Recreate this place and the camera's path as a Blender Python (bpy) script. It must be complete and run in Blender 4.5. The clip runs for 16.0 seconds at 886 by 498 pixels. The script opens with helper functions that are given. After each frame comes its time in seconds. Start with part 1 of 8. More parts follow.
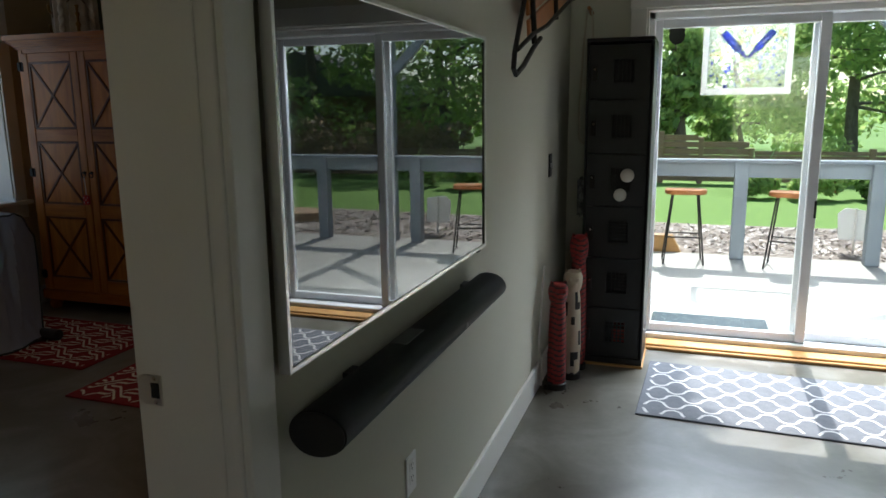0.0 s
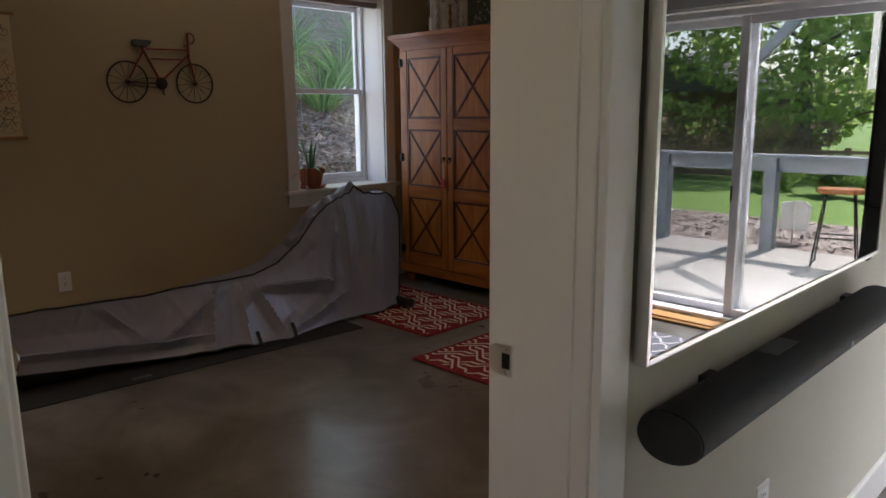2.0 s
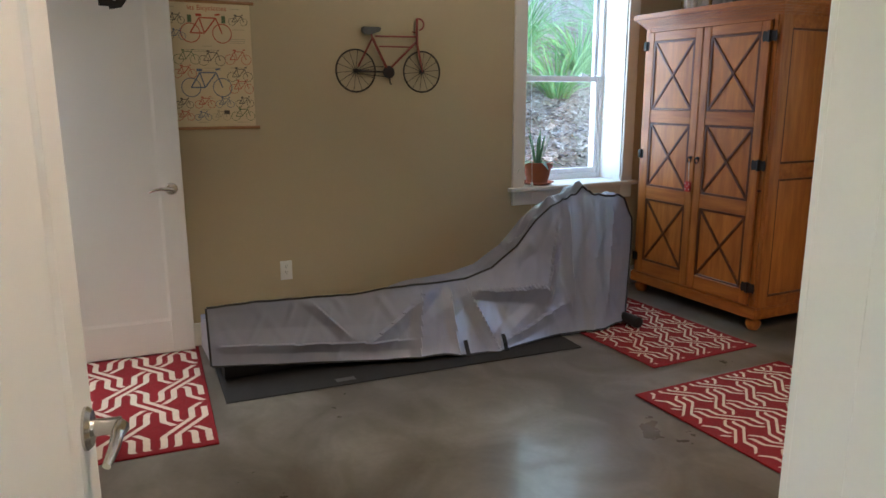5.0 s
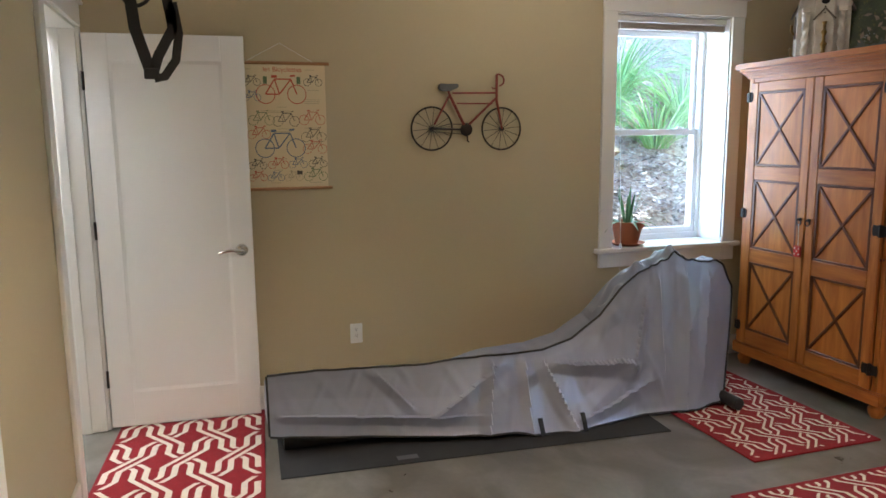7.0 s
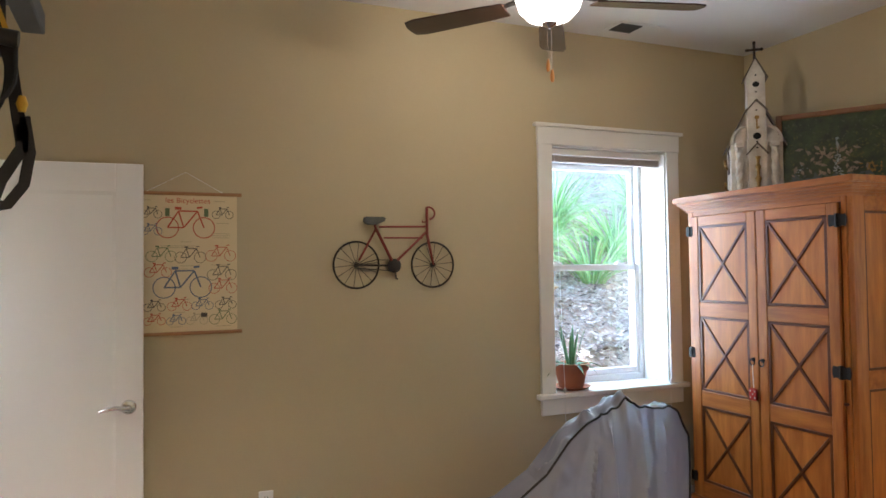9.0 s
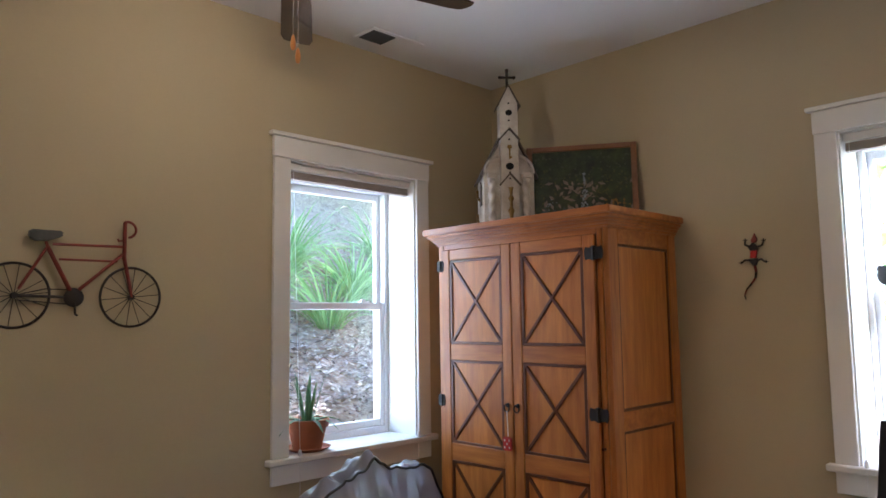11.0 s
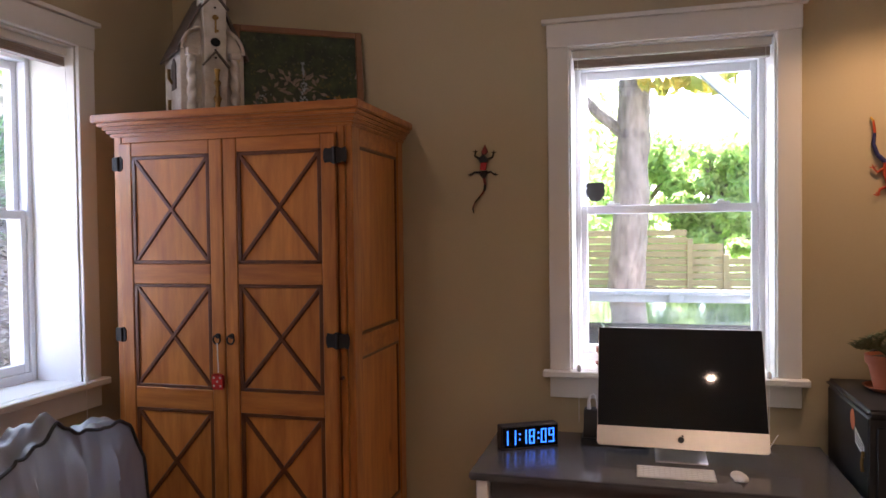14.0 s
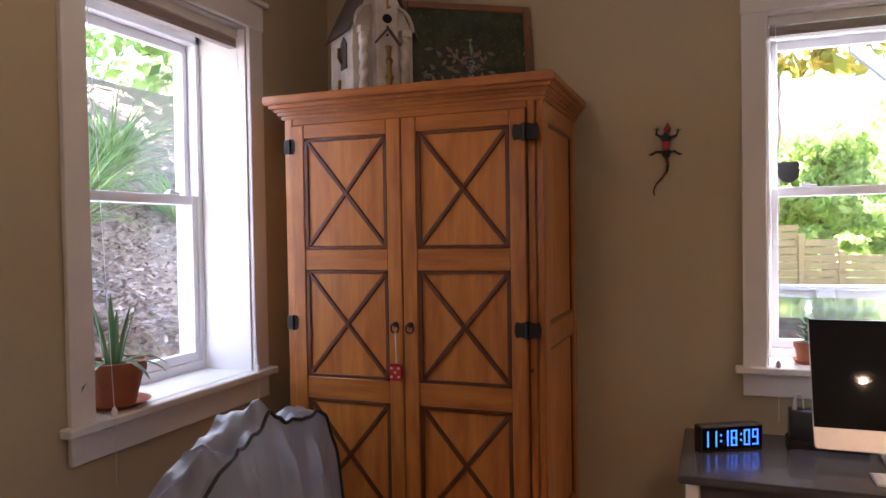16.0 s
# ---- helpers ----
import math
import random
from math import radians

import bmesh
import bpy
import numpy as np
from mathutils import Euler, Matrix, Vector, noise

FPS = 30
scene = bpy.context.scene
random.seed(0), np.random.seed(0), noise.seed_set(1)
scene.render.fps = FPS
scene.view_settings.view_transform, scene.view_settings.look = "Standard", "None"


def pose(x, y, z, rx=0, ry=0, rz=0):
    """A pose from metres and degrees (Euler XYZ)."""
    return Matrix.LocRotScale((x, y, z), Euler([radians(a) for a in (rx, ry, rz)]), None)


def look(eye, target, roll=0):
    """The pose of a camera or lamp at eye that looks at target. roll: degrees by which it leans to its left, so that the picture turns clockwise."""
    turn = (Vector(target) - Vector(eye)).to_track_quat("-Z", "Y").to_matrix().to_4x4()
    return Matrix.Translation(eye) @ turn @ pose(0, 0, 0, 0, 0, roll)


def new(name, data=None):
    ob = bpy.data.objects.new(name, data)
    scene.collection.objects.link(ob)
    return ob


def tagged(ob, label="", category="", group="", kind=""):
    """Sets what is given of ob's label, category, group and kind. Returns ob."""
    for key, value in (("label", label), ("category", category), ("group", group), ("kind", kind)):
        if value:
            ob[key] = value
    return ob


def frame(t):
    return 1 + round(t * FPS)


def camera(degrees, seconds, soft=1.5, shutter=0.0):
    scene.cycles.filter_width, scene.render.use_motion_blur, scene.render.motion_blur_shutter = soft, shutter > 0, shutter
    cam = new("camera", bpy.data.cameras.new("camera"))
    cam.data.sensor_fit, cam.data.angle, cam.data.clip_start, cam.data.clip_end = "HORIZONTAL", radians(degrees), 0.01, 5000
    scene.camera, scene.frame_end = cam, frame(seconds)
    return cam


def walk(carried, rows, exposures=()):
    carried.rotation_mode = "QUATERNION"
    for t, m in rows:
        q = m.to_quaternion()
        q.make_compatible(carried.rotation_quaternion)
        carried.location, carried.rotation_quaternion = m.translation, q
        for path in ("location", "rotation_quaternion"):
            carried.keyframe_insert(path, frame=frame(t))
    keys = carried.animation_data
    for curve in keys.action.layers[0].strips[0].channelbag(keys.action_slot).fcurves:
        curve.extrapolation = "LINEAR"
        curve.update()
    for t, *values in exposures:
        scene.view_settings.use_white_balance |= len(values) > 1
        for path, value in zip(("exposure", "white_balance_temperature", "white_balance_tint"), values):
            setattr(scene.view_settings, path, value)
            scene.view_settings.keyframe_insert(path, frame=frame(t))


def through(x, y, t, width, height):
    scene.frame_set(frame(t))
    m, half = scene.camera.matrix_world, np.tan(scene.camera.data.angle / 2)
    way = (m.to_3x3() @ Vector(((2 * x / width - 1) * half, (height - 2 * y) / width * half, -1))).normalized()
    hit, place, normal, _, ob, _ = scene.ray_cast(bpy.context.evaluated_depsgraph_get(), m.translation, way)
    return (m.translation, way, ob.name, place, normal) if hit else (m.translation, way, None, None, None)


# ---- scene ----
cam = camera(63.5, 16.0, soft=1.6)
PATH = [
    (0, (0.376, 0.111, 1.42), (-0.267, 1.967, 1.039), -0.6),
    (0.5, (0.341, 0.121, 1.401), (-0.596, 1.847, 1.023), -0.5),
    (1, (0.318, 0.129, 1.388), (-0.844, 1.713, 1.012), -0.5),
    (1.5, (0.303, 0.139, 1.377), (-0.998, 1.611, 1.003), -0.5),
    (2, (0.269, 0.164, 1.365), (-1.128, 1.546, 0.989), -0.5),
    (2.5, (0.203, 0.203, 1.356), (-1.266, 1.5, 0.958), -0.5),
    (3, (0.137, 0.253, 1.356), (-1.404, 1.454, 0.928), -0.4),
    (3.5, (0.072, 0.292, 1.361), (-1.538, 1.397, 0.929), -0.4),
    (4, (0.002, 0.335, 1.374), (-1.661, 1.359, 0.944), -0.3),
    (6.3, (-0.191, 0.677, 1.482), (-2.033, 1.365, 1.117), -0.3),
    (6.5, (-0.206, 0.693, 1.489), (-2.059, 1.361, 1.139), -0.4),
    (7, (-0.272, 0.728, 1.508), (-2.152, 1.335, 1.202), -0.5),
    (7.5, (-0.372, 0.763, 1.529), (-2.265, 1.367, 1.3), -0.5),
    (8, (-0.45, 0.778, 1.541), (-2.352, 1.385, 1.432), -0.5),
    (8.2, (-0.478, 0.783, 1.549), (-2.38, 1.399, 1.485), -0.6),
    (10.3, (-1.037, 1.165, 1.468), (-2.625, 2.365, 1.659), -0.7),
    (10.5, (-1.109, 1.173, 1.475), (-2.642, 2.444, 1.661), -0.7),
    (11, (-1.213, 1.226, 1.445), (-2.634, 2.619, 1.644), -0.8),
    (11.5, (-1.31, 1.301, 1.427), (-2.598, 2.819, 1.621), -0.8),
    (12, (-1.42, 1.398, 1.431), (-2.558, 3.034, 1.592), -0.9),
    (12.5, (-1.53, 1.464, 1.42), (-2.489, 3.216, 1.527), -0.9),
    (13, (-1.653, 1.475, 1.424), (-2.44, 3.314, 1.442), -0.8),
    (13.5, (-1.8, 1.438, 1.43), (-2.427, 3.337, 1.396), -0.6),
    (14, (-1.924, 1.398, 1.438), (-2.447, 3.328, 1.39), -0.7),
    (14.5, (-2.033, 1.384, 1.43), (-2.532, 3.32, 1.377), -0.9),
    (15, (-2.155, 1.392, 1.405), (-2.644, 3.331, 1.353), -0.9),
    (15.5, (-2.268, 1.426, 1.394), (-2.813, 3.35, 1.342), -0.9),
    (16, (-2.418, 1.435, 1.379), (-3.129, 3.304, 1.333), -0.9),
]
EXPOSURES = [
    (0.0, 0.88, 6050, 8), (0.7, 1.05, 6100, 12), (1.5, 1.72, 6350, 19), (2.5, 2.4, 6250, 22), (3.0, 2.85, 6050, 22), (3.5, 3.28, 5850, 20), (4.2, 3.6, 5600, 14),
    (6.5, 4.1, 5500, 9), (8.2, 4.45, 5600, 10), (10.5, 4.0, 5650, 16), (11.0, 3.85, 5600, 17), (12.5, 3.6, 5450, 21), (13.5, 3.5, 5850, 26), (14.5, 3.4, 6200, 33), (16.0, 3.5, 6350, 35)]
walk(cam, [(t, look(eye, target, roll)) for t, eye, target, roll in PATH], EXPOSURES)

# ---- light ----
world = bpy.data.worlds.new("sky")
scene.world = world
world.use_nodes = True
wn = world.node_tree.nodes
sky = wn.new("ShaderNodeTexSky")
sky.sky_type, sky.sun_disc = "NISHITA", False
sky.sun_elevation, sky.sun_rotation = radians(52), radians(0)
wn["Background"].inputs["Strength"].default_value = 0.15
world.node_tree.links.new(sky.outputs[0], wn["Background"].inputs["Color"])

sun = new("sun", bpy.data.lights.new("sun", "SUN"))
sun.data.energy, sun.data.angle, sun.data.color = 5.0, radians(0.6), (1.0, 0.95, 0.87)
sun.matrix_basis = look((0, 16, 20.5), (0, 0, 0))


def window_light(name, eye, target, width, height, power, colour=(0.9, 0.96, 1.0)):
    lamp = new(name, bpy.data.lights.new(name, "AREA"))
    lamp.data.shape, lamp.data.size, lamp.data.size_y = "RECTANGLE", width, height
    lamp.data.energy, lamp.data.color = power, colour
    lamp.matrix_basis = look(eye, target)
    return lamp


window_light("sky_light_west", (-4.72, 3.6, 1.52), (-3.0, 3.6, 1.3), 0.85, 1.4, 1.2, (0.78, 0.89, 1.0))
window_light("sky_light_north", (-1.8, 5.14, 1.52), (-1.8, 3.0, 1.3), 0.75, 1.4, 0.85, (0.78, 0.89, 1.0))
window_light("sky_light_slider", (1.0, 5.45, 2.75), (0.7, 3.0, 0.4), 1.7, 1.1, 190, (0.92, 0.97, 1.0))
# added warm fill that brightens the south-facing door jamb
window_light("sky_light_living", (1.5, -3.15, 1.53), (0.9, 0.0, 1.2), 1.1, 1.35, 2.4, (1.0, 0.77, 0.52))
# added fill lamp below the closed hall ceiling, without opening or fixture
window_light("sky_light_hall", (-4.3, -0.7, 2.9), (-4.3, -0.6, 0.0), 1.2, 0.7, 5, (1.0, 0.95, 0.86))

lamp = new("fan_bulb", bpy.data.lights.new("fan_bulb", "POINT"))
lamp.data.energy, lamp.data.color, lamp.data.shadow_soft_size = 0.65, (1.0, 0.80, 0.56), 0.05
lamp.location = (-3.25, 2.53, 2.63)
lamp = new("recessed_bulb", bpy.data.lights.new("recessed_bulb", "SPOT"))
lamp.data.energy, lamp.data.color, lamp.data.shadow_soft_size = 10.5, (1.0, 0.70, 0.42), 0.015
lamp.data.spot_size, lamp.data.spot_blend = radians(120), 0.6
lamp.location = (-1.30, 1.42, 2.942)
lamp = new("soffit_bulb", bpy.data.lights.new("soffit_bulb", "SPOT"))
lamp.data.energy, lamp.data.color, lamp.data.shadow_soft_size = 3.2, (1.0, 0.66, 0.34), 0.05
lamp.data.spot_size, lamp.data.spot_blend = radians(130), 0.7
lamp.location = (-0.92, 4.25, 2.50)

# ---- materials ----
def material(name, colour, rough=0.6, metal=0.0, second=None, scale=8.0, amount=0.5, bump=0.0, bump_scale=60.0,
             stretch=(1, 1, 1), coat=0.0, detail=6.0, ior=1.45, sheen=0.0, fine=0.0, fine_scale=150.0, rough_var=0.0):
    """A surface with a base colour, a second colour mixed in by broad noise, fine grain and a bump."""
    m = bpy.data.materials.new(name)
    m.use_nodes = True
    n, l = m.node_tree.nodes, m.node_tree.links
    b = n["Principled BSDF"]
    b.inputs["Roughness"].default_value, b.inputs["Metallic"].default_value = rough, metal
    b.inputs["Coat Weight"].default_value, b.inputs["IOR"].default_value = coat, ior
    b.inputs["Sheen Weight"].default_value = sheen
    co = n.new("ShaderNodeTexCoord")
    mp = n.new("ShaderNodeMapping")
    mp.inputs["Scale"].default_value = stretch
    l.new(co.outputs["Object"], mp.inputs["Vector"])
    colour4 = (*colour, 1)
    out = None
    if second:
        tx = n.new("ShaderNodeTexNoise")
        tx.inputs["Scale"].default_value, tx.inputs["Detail"].default_value = scale, detail
        tx.inputs["Roughness"].default_value = 0.6
        l.new(mp.outputs[0], tx.inputs["Vector"])
        rp = n.new("ShaderNodeValToRGB")
        rp.color_ramp.elements[0].position, rp.color_ramp.elements[1].position = 0.5 - amount / 2, 0.5 + amount / 2
        rp.color_ramp.elements[0].color, rp.color_ramp.elements[1].color = colour4, (*second, 1)
        l.new(tx.outputs["Fac"], rp.inputs[0])
        out = rp.outputs[0]
        if rough_var:
            mr = n.new("ShaderNodeMapRange")
            mr.inputs["To Min"].default_value, mr.inputs["To Max"].default_value = rough - rough_var, rough + rough_var
            l.new(tx.outputs["Fac"], mr.inputs["Value"])
            l.new(mr.outputs[0], b.inputs["Roughness"])
    if fine:
        fx = n.new("ShaderNodeTexNoise")
        fx.inputs["Scale"].default_value, fx.inputs["Detail"].default_value = fine_scale, 3
        l.new(mp.outputs[0], fx.inputs["Vector"])
        mr = n.new("ShaderNodeMapRange")
        mr.inputs["To Min"].default_value, mr.inputs["To Max"].default_value = 1 - fine, 1 + fine
        l.new(fx.outputs["Fac"], mr.inputs["Value"])
        mx = n.new("ShaderNodeMix")
        mx.data_type, mx.blend_type = "RGBA", "MULTIPLY"
        mx.inputs["Factor"].default_value = 1
        if out:
            l.new(out, mx.inputs["A"])
        else:
            mx.inputs["A"].default_value = colour4
        l.new(mr.outputs[0], mx.inputs["B"])
        out = mx.outputs["Result"]
    if out:
        l.new(out, b.inputs["Base Color"])
    else:
        b.inputs["Base Color"].default_value = colour4
    if bump:
        bx = n.new("ShaderNodeTexNoise")
        bx.inputs["Scale"].default_value, bx.inputs["Detail"].default_value = bump_scale, 4
        l.new(mp.outputs[0], bx.inputs["Vector"])
        bp = n.new("ShaderNodeBump")
        bp.inputs["Strength"].default_value, bp.inputs["Distance"].default_value = bump, 0.004
        l.new(bx.outputs["Fac"], bp.inputs["Height"])
        l.new(bp.outputs[0], b.inputs["Normal"])
    return m


def leafy(name, dark, light, through=0.66):
    """Leaves: colour varied leaf by leaf, some light passing through."""
    m = bpy.data.materials.new(name)
    m.use_nodes = True
    n, l = m.node_tree.nodes, m.node_tree.links
    b = n["Principled BSDF"]
    b.inputs["Roughness"].default_value = 0.5
    g = n.new("ShaderNodeNewGeometry")
    rp = n.new("ShaderNodeValToRGB")
    rp.color_ramp.elements[0].color, rp.color_ramp.elements[1].color = (*dark, 1), (*light, 1)
    l.new(g.outputs["Random Per Island"], rp.inputs[0])
    l.new(rp.outputs[0], b.inputs["Base Color"])
    t = n.new("ShaderNodeBsdfTranslucent")
    l.new(rp.outputs[0], t.inputs["Color"])
    mx = n.new("ShaderNodeMixShader")
    mx.inputs[0].default_value = through
    l.new(b.outputs[0], mx.inputs[1])
    l.new(t.outputs[0], mx.inputs[2])
    l.new(mx.outputs[0], n["Material Output"].inputs["Surface"])
    return m


def glowing(name, colour, strength):
    m = bpy.data.materials.new(name)
    m.use_nodes = True
    b = m.node_tree.nodes["Principled BSDF"]
    b.inputs["Base Color"].default_value = (*colour, 1)
    b.inputs["Emission Color"].default_value = (*colour, 1)
    b.inputs["Emission Strength"].default_value = strength
    return m


def clear(name, tint=(1, 1, 1), rough=0.0, gloss=0.06):
    """Thin window glass: clear, with a little mirror gloss."""
    m = bpy.data.materials.new(name)
    m.use_nodes = True
    n, l = m.node_tree.nodes, m.node_tree.links
    tr, gl, mx = n.new("ShaderNodeBsdfTransparent"), n.new("ShaderNodeBsdfGlossy"), n.new("ShaderNodeMixShader")
    tr.inputs[0].default_value = (*tint, 1)
    gl.inputs["Roughness"].default_value = rough
    mx.inputs[0].default_value = gloss
    l.new(tr.outputs[0], mx.inputs[1])
    l.new(gl.outputs[0], mx.inputs[2])
    l.new(mx.outputs[0], n["Material Output"].inputs["Surface"])
    return m


def concrete_floor():
    m = material("polished_concrete", (0.10, 0.094, 0.082), 0.3, second=(0.205, 0.20, 0.185), scale=1.6, amount=0.5, bump=0.05,
                 bump_scale=25, fine=0.12, fine_scale=40, coat=0.15, rough_var=0.1)
    n, l = m.node_tree.nodes, m.node_tree.links
    vein = n.new("ShaderNodeTexNoise")
    vein.inputs["Scale"].default_value, vein.inputs["Detail"].default_value, vein.inputs["Distortion"].default_value = 2.3, 9, 1.2
    rp = n.new("ShaderNodeValToRGB")
    rp.color_ramp.elements[0].position, rp.color_ramp.elements[1].position = 0.40, 0.66
    rp.color_ramp.elements[0].color, rp.color_ramp.elements[1].color = (0.62, 0.58, 0.50, 1), (1.15, 1.15, 1.13, 1)
    mx = n.new("ShaderNodeMix")
    mx.data_type, mx.blend_type = "RGBA", "MULTIPLY"
    mx.inputs["Factor"].default_value = 0.9
    b = n["Principled BSDF"]
    old = b.inputs["Base Color"].links[0].from_socket
    co = [x for x in n if x.type == "TEX_COORD"][0]
    l.new(co.outputs["Object"], vein.inputs["Vector"])
    l.new(vein.outputs["Fac"], rp.inputs[0])
    l.new(old, mx.inputs["A"])
    l.new(rp.outputs[0], mx.inputs["B"])
    l.new(mx.outputs["Result"], b.inputs["Base Color"])
    return m


def wood(name, light, dark, rough=0.4, stretch=(14, 14, 1.4), coat=0.2, knots=True):
    """Timber with stretched grain along one axis and a few darker knots."""
    m = material(name, light, rough, second=dark, scale=2.2, amount=0.5, stretch=stretch, coat=coat, bump=0.12, bump_scale=9,
                 fine=0.16, fine_scale=9, detail=8)
    n, l = m.node_tree.nodes, m.node_tree.links
    if knots:
        b = n["Principled BSDF"]
        old = b.inputs["Base Color"].links[0].from_socket
        v = n.new("ShaderNodeTexVoronoi")
        v.inputs["Scale"].default_value = 3.0
        rp = n.new("ShaderNodeValToRGB")
        rp.color_ramp.elements[0].position, rp.color_ramp.elements[1].position = 0.02, 0.09
        rp.color_ramp.elements[0].color, rp.color_ramp.elements[1].color = (0.32, 0.2, 0.12, 1), (1, 1, 1, 1)
        mx = n.new("ShaderNodeMix")
        mx.data_type, mx.blend_type = "RGBA", "MULTIPLY"
        mx.inputs["Factor"].default_value = 0.8
        mp = n.new("ShaderNodeMapping")
        mp.inputs["Scale"].default_value = (1.0, 1.0, 0.5)
        co = [x for x in n if x.type == "TEX_COORD"][0]
        l.new(co.outputs["Object"], mp.inputs["Vector"])
        l.new(mp.outputs[0], v.inputs["Vector"])
        l.new(v.outputs["Distance"], rp.inputs[0])
        l.new(old, mx.inputs["A"])
        l.new(rp.outputs[0], mx.inputs["B"])
        l.new(mx.outputs["Result"], b.inputs["Base Color"])
    return m


WALL = material("khaki_wall_paint", (0.475, 0.395, 0.25), 0.75, second=(0.51, 0.425, 0.27), scale=1.2, bump=0.06, bump_scale=220, fine=0.025, fine_scale=90)
WALL_LIVING = material("pale_sage_wall_paint", (0.58, 0.56, 0.47), 0.7, second=(0.61, 0.585, 0.49), scale=1.2, bump=0.06, bump_scale=220, fine=0.025, fine_scale=90)
CEILING = material("white_ceiling_paint", (0.76, 0.77, 0.78), 0.85, second=(0.79, 0.79, 0.79), scale=2, bump=0.08, bump_scale=180)
TRIM = material("white_trim_paint", (0.80, 0.78, 0.74), 0.38, second=(0.77, 0.745, 0.70), scale=3, bump=0.03, bump_scale=50, fine=0.02)
DOOR_PAINT = material("white_door_paint", (0.78, 0.76, 0.73), 0.36, second=(0.755, 0.73, 0.70), scale=2, bump=0.05, bump_scale=160)
VINYL = material("white_vinyl", (0.80, 0.81, 0.83), 0.32, second=(0.77, 0.78, 0.8), scale=4)
FLOOR = concrete_floor()
PINE = wood("honey_pine", (0.52, 0.195, 0.034), (0.24, 0.064, 0.010))
PINE_PANEL = wood("pale_pine_panel", (0.57, 0.215, 0.038), (0.30, 0.085, 0.013), stretch=(9, 9, 1.1))
PINE_X = wood("honey_pine_rail", (0.50, 0.178, 0.028), (0.25, 0.066, 0.010), stretch=(1.4, 14, 14))
PINE_DARK = wood("dark_pine_moulding", (0.15, 0.042, 0.008), (0.06, 0.017, 0.004), rough=0.4, knots=False)
OAK = wood("oak_threshold", (0.55, 0.31, 0.11), (0.44, 0.23, 0.075), stretch=(1.2, 14, 14), knots=False)
SLED_WOOD = wood("varnished_slats", (0.50, 0.21, 0.07), (0.36, 0.13, 0.04), stretch=(14, 2, 2), knots=False)
BLADE = wood("dark_walnut_blade", (0.055, 0.024, 0.016), (0.03, 0.014, 0.01), rough=0.22, knots=False, coat=0.4)
FENCE_WOOD = wood("weathered_cedar", (0.34, 0.22, 0.14), (0.24, 0.15, 0.10), rough=0.8, stretch=(1.2, 12, 12), knots=False, coat=0)
BLACK_IRON = material("black_iron", (0.022, 0.021, 0.02), 0.5, 0.7, second=(0.04, 0.036, 0.032), scale=30, bump=0.2, bump_scale=80)
BLACK_STEEL = material("black_painted_steel", (0.014, 0.014, 0.015), 0.42, second=(0.022, 0.022, 0.022), scale=6, bump=0.05, bump_scale=70, rough_var=0.08)
DARK_HOLE = material("dark_inside", (0.01, 0.01, 0.01), 0.9)
CHROME = material("brushed_nickel", (0.62, 0.60, 0.57), 0.2, 1.0, second=(0.55, 0.53, 0.5), scale=20)
ALUMINIUM = material("pale_aluminium", (0.72, 0.70, 0.68), 0.34, 1.0, second=(0.68, 0.665, 0.645), scale=40)
COVER = material("silver_cover_fabric", (0.215, 0.228, 0.30), 0.36, 0.22, second=(0.25, 0.26, 0.32), scale=4, bump=0.16, bump_scale=14, fine=0.05, fine_scale=300)
PIPING = material("black_piping", (0.012, 0.012, 0.013), 0.5)
RUBBER = material("black_rubber_mat", (0.015, 0.015, 0.016), 0.8, second=(0.024, 0.024, 0.025), scale=9, bump=0.2, bump_scale=180)
RED_RUG = material("red_rug_pile", (0.23, 0.006, 0.013), 0.95, second=(0.17, 0.005, 0.009), scale=30, bump=0.7, bump_scale=260, fine=0.25, fine_scale=260)
CREAM_RUG = material("cream_rug_pile", (0.68, 0.60, 0.50), 0.95, second=(0.56, 0.48, 0.40), scale=40, bump=0.7, bump_scale=260, fine=0.15, fine_scale=260)
GREY_RUG = material("grey_rug_pile", (0.16, 0.17, 0.195), 0.95, second=(0.12, 0.125, 0.145), scale=30, bump=0.7, bump_scale=260, fine=0.2, fine_scale=260)
PALE_RUG = material("pale_rug_pile", (0.62, 0.62, 0.62), 0.95, second=(0.52, 0.52, 0.53), scale=40, bump=0.7, bump_scale=260, fine=0.12, fine_scale=260)
TV_SCREEN = material("glossy_dark_screen", (0.006, 0.007, 0.007), 0.012, ior=1.95)
MAC_GLASS = material("black_screen_glass", (0.004, 0.004, 0.005), 0.03, ior=1.5)
BLACK_PLASTIC = material("black_plastic", (0.014, 0.014, 0.015), 0.38, second=(0.02, 0.02, 0.021), scale=15, bump=0.05, bump_scale=300)
BLACK_CLOTH = material("black_speaker_cloth", (0.005, 0.005, 0.0055), 0.6, ior=1.3, second=(0.010, 0.010, 0.011), scale=60, bump=0.3, bump_scale=500)
GREY_PLASTIC = material("dark_grey_plastic", (0.05, 0.05, 0.052), 0.4)
WHITE_PLASTIC = material("white_plastic", (0.80, 0.79, 0.77), 0.3)
DESK = material("charcoal_desk_paint", (0.062, 0.058, 0.058), 0.24, second=(0.085, 0.08, 0.08), scale=3, stretch=(1, 10, 10), bump=0.06, bump_scale=20, coat=0.2)
TERRACOTTA = material("terracotta", (0.42, 0.14, 0.06), 0.75, second=(0.33, 0.10, 0.045), scale=12, bump=0.15, bump_scale=60, fine=0.08)
SOIL = material("potting_soil", (0.04, 0.028, 0.02), 0.95, second=(0.07, 0.05, 0.035), scale=60, bump=0.8, bump_scale=120)
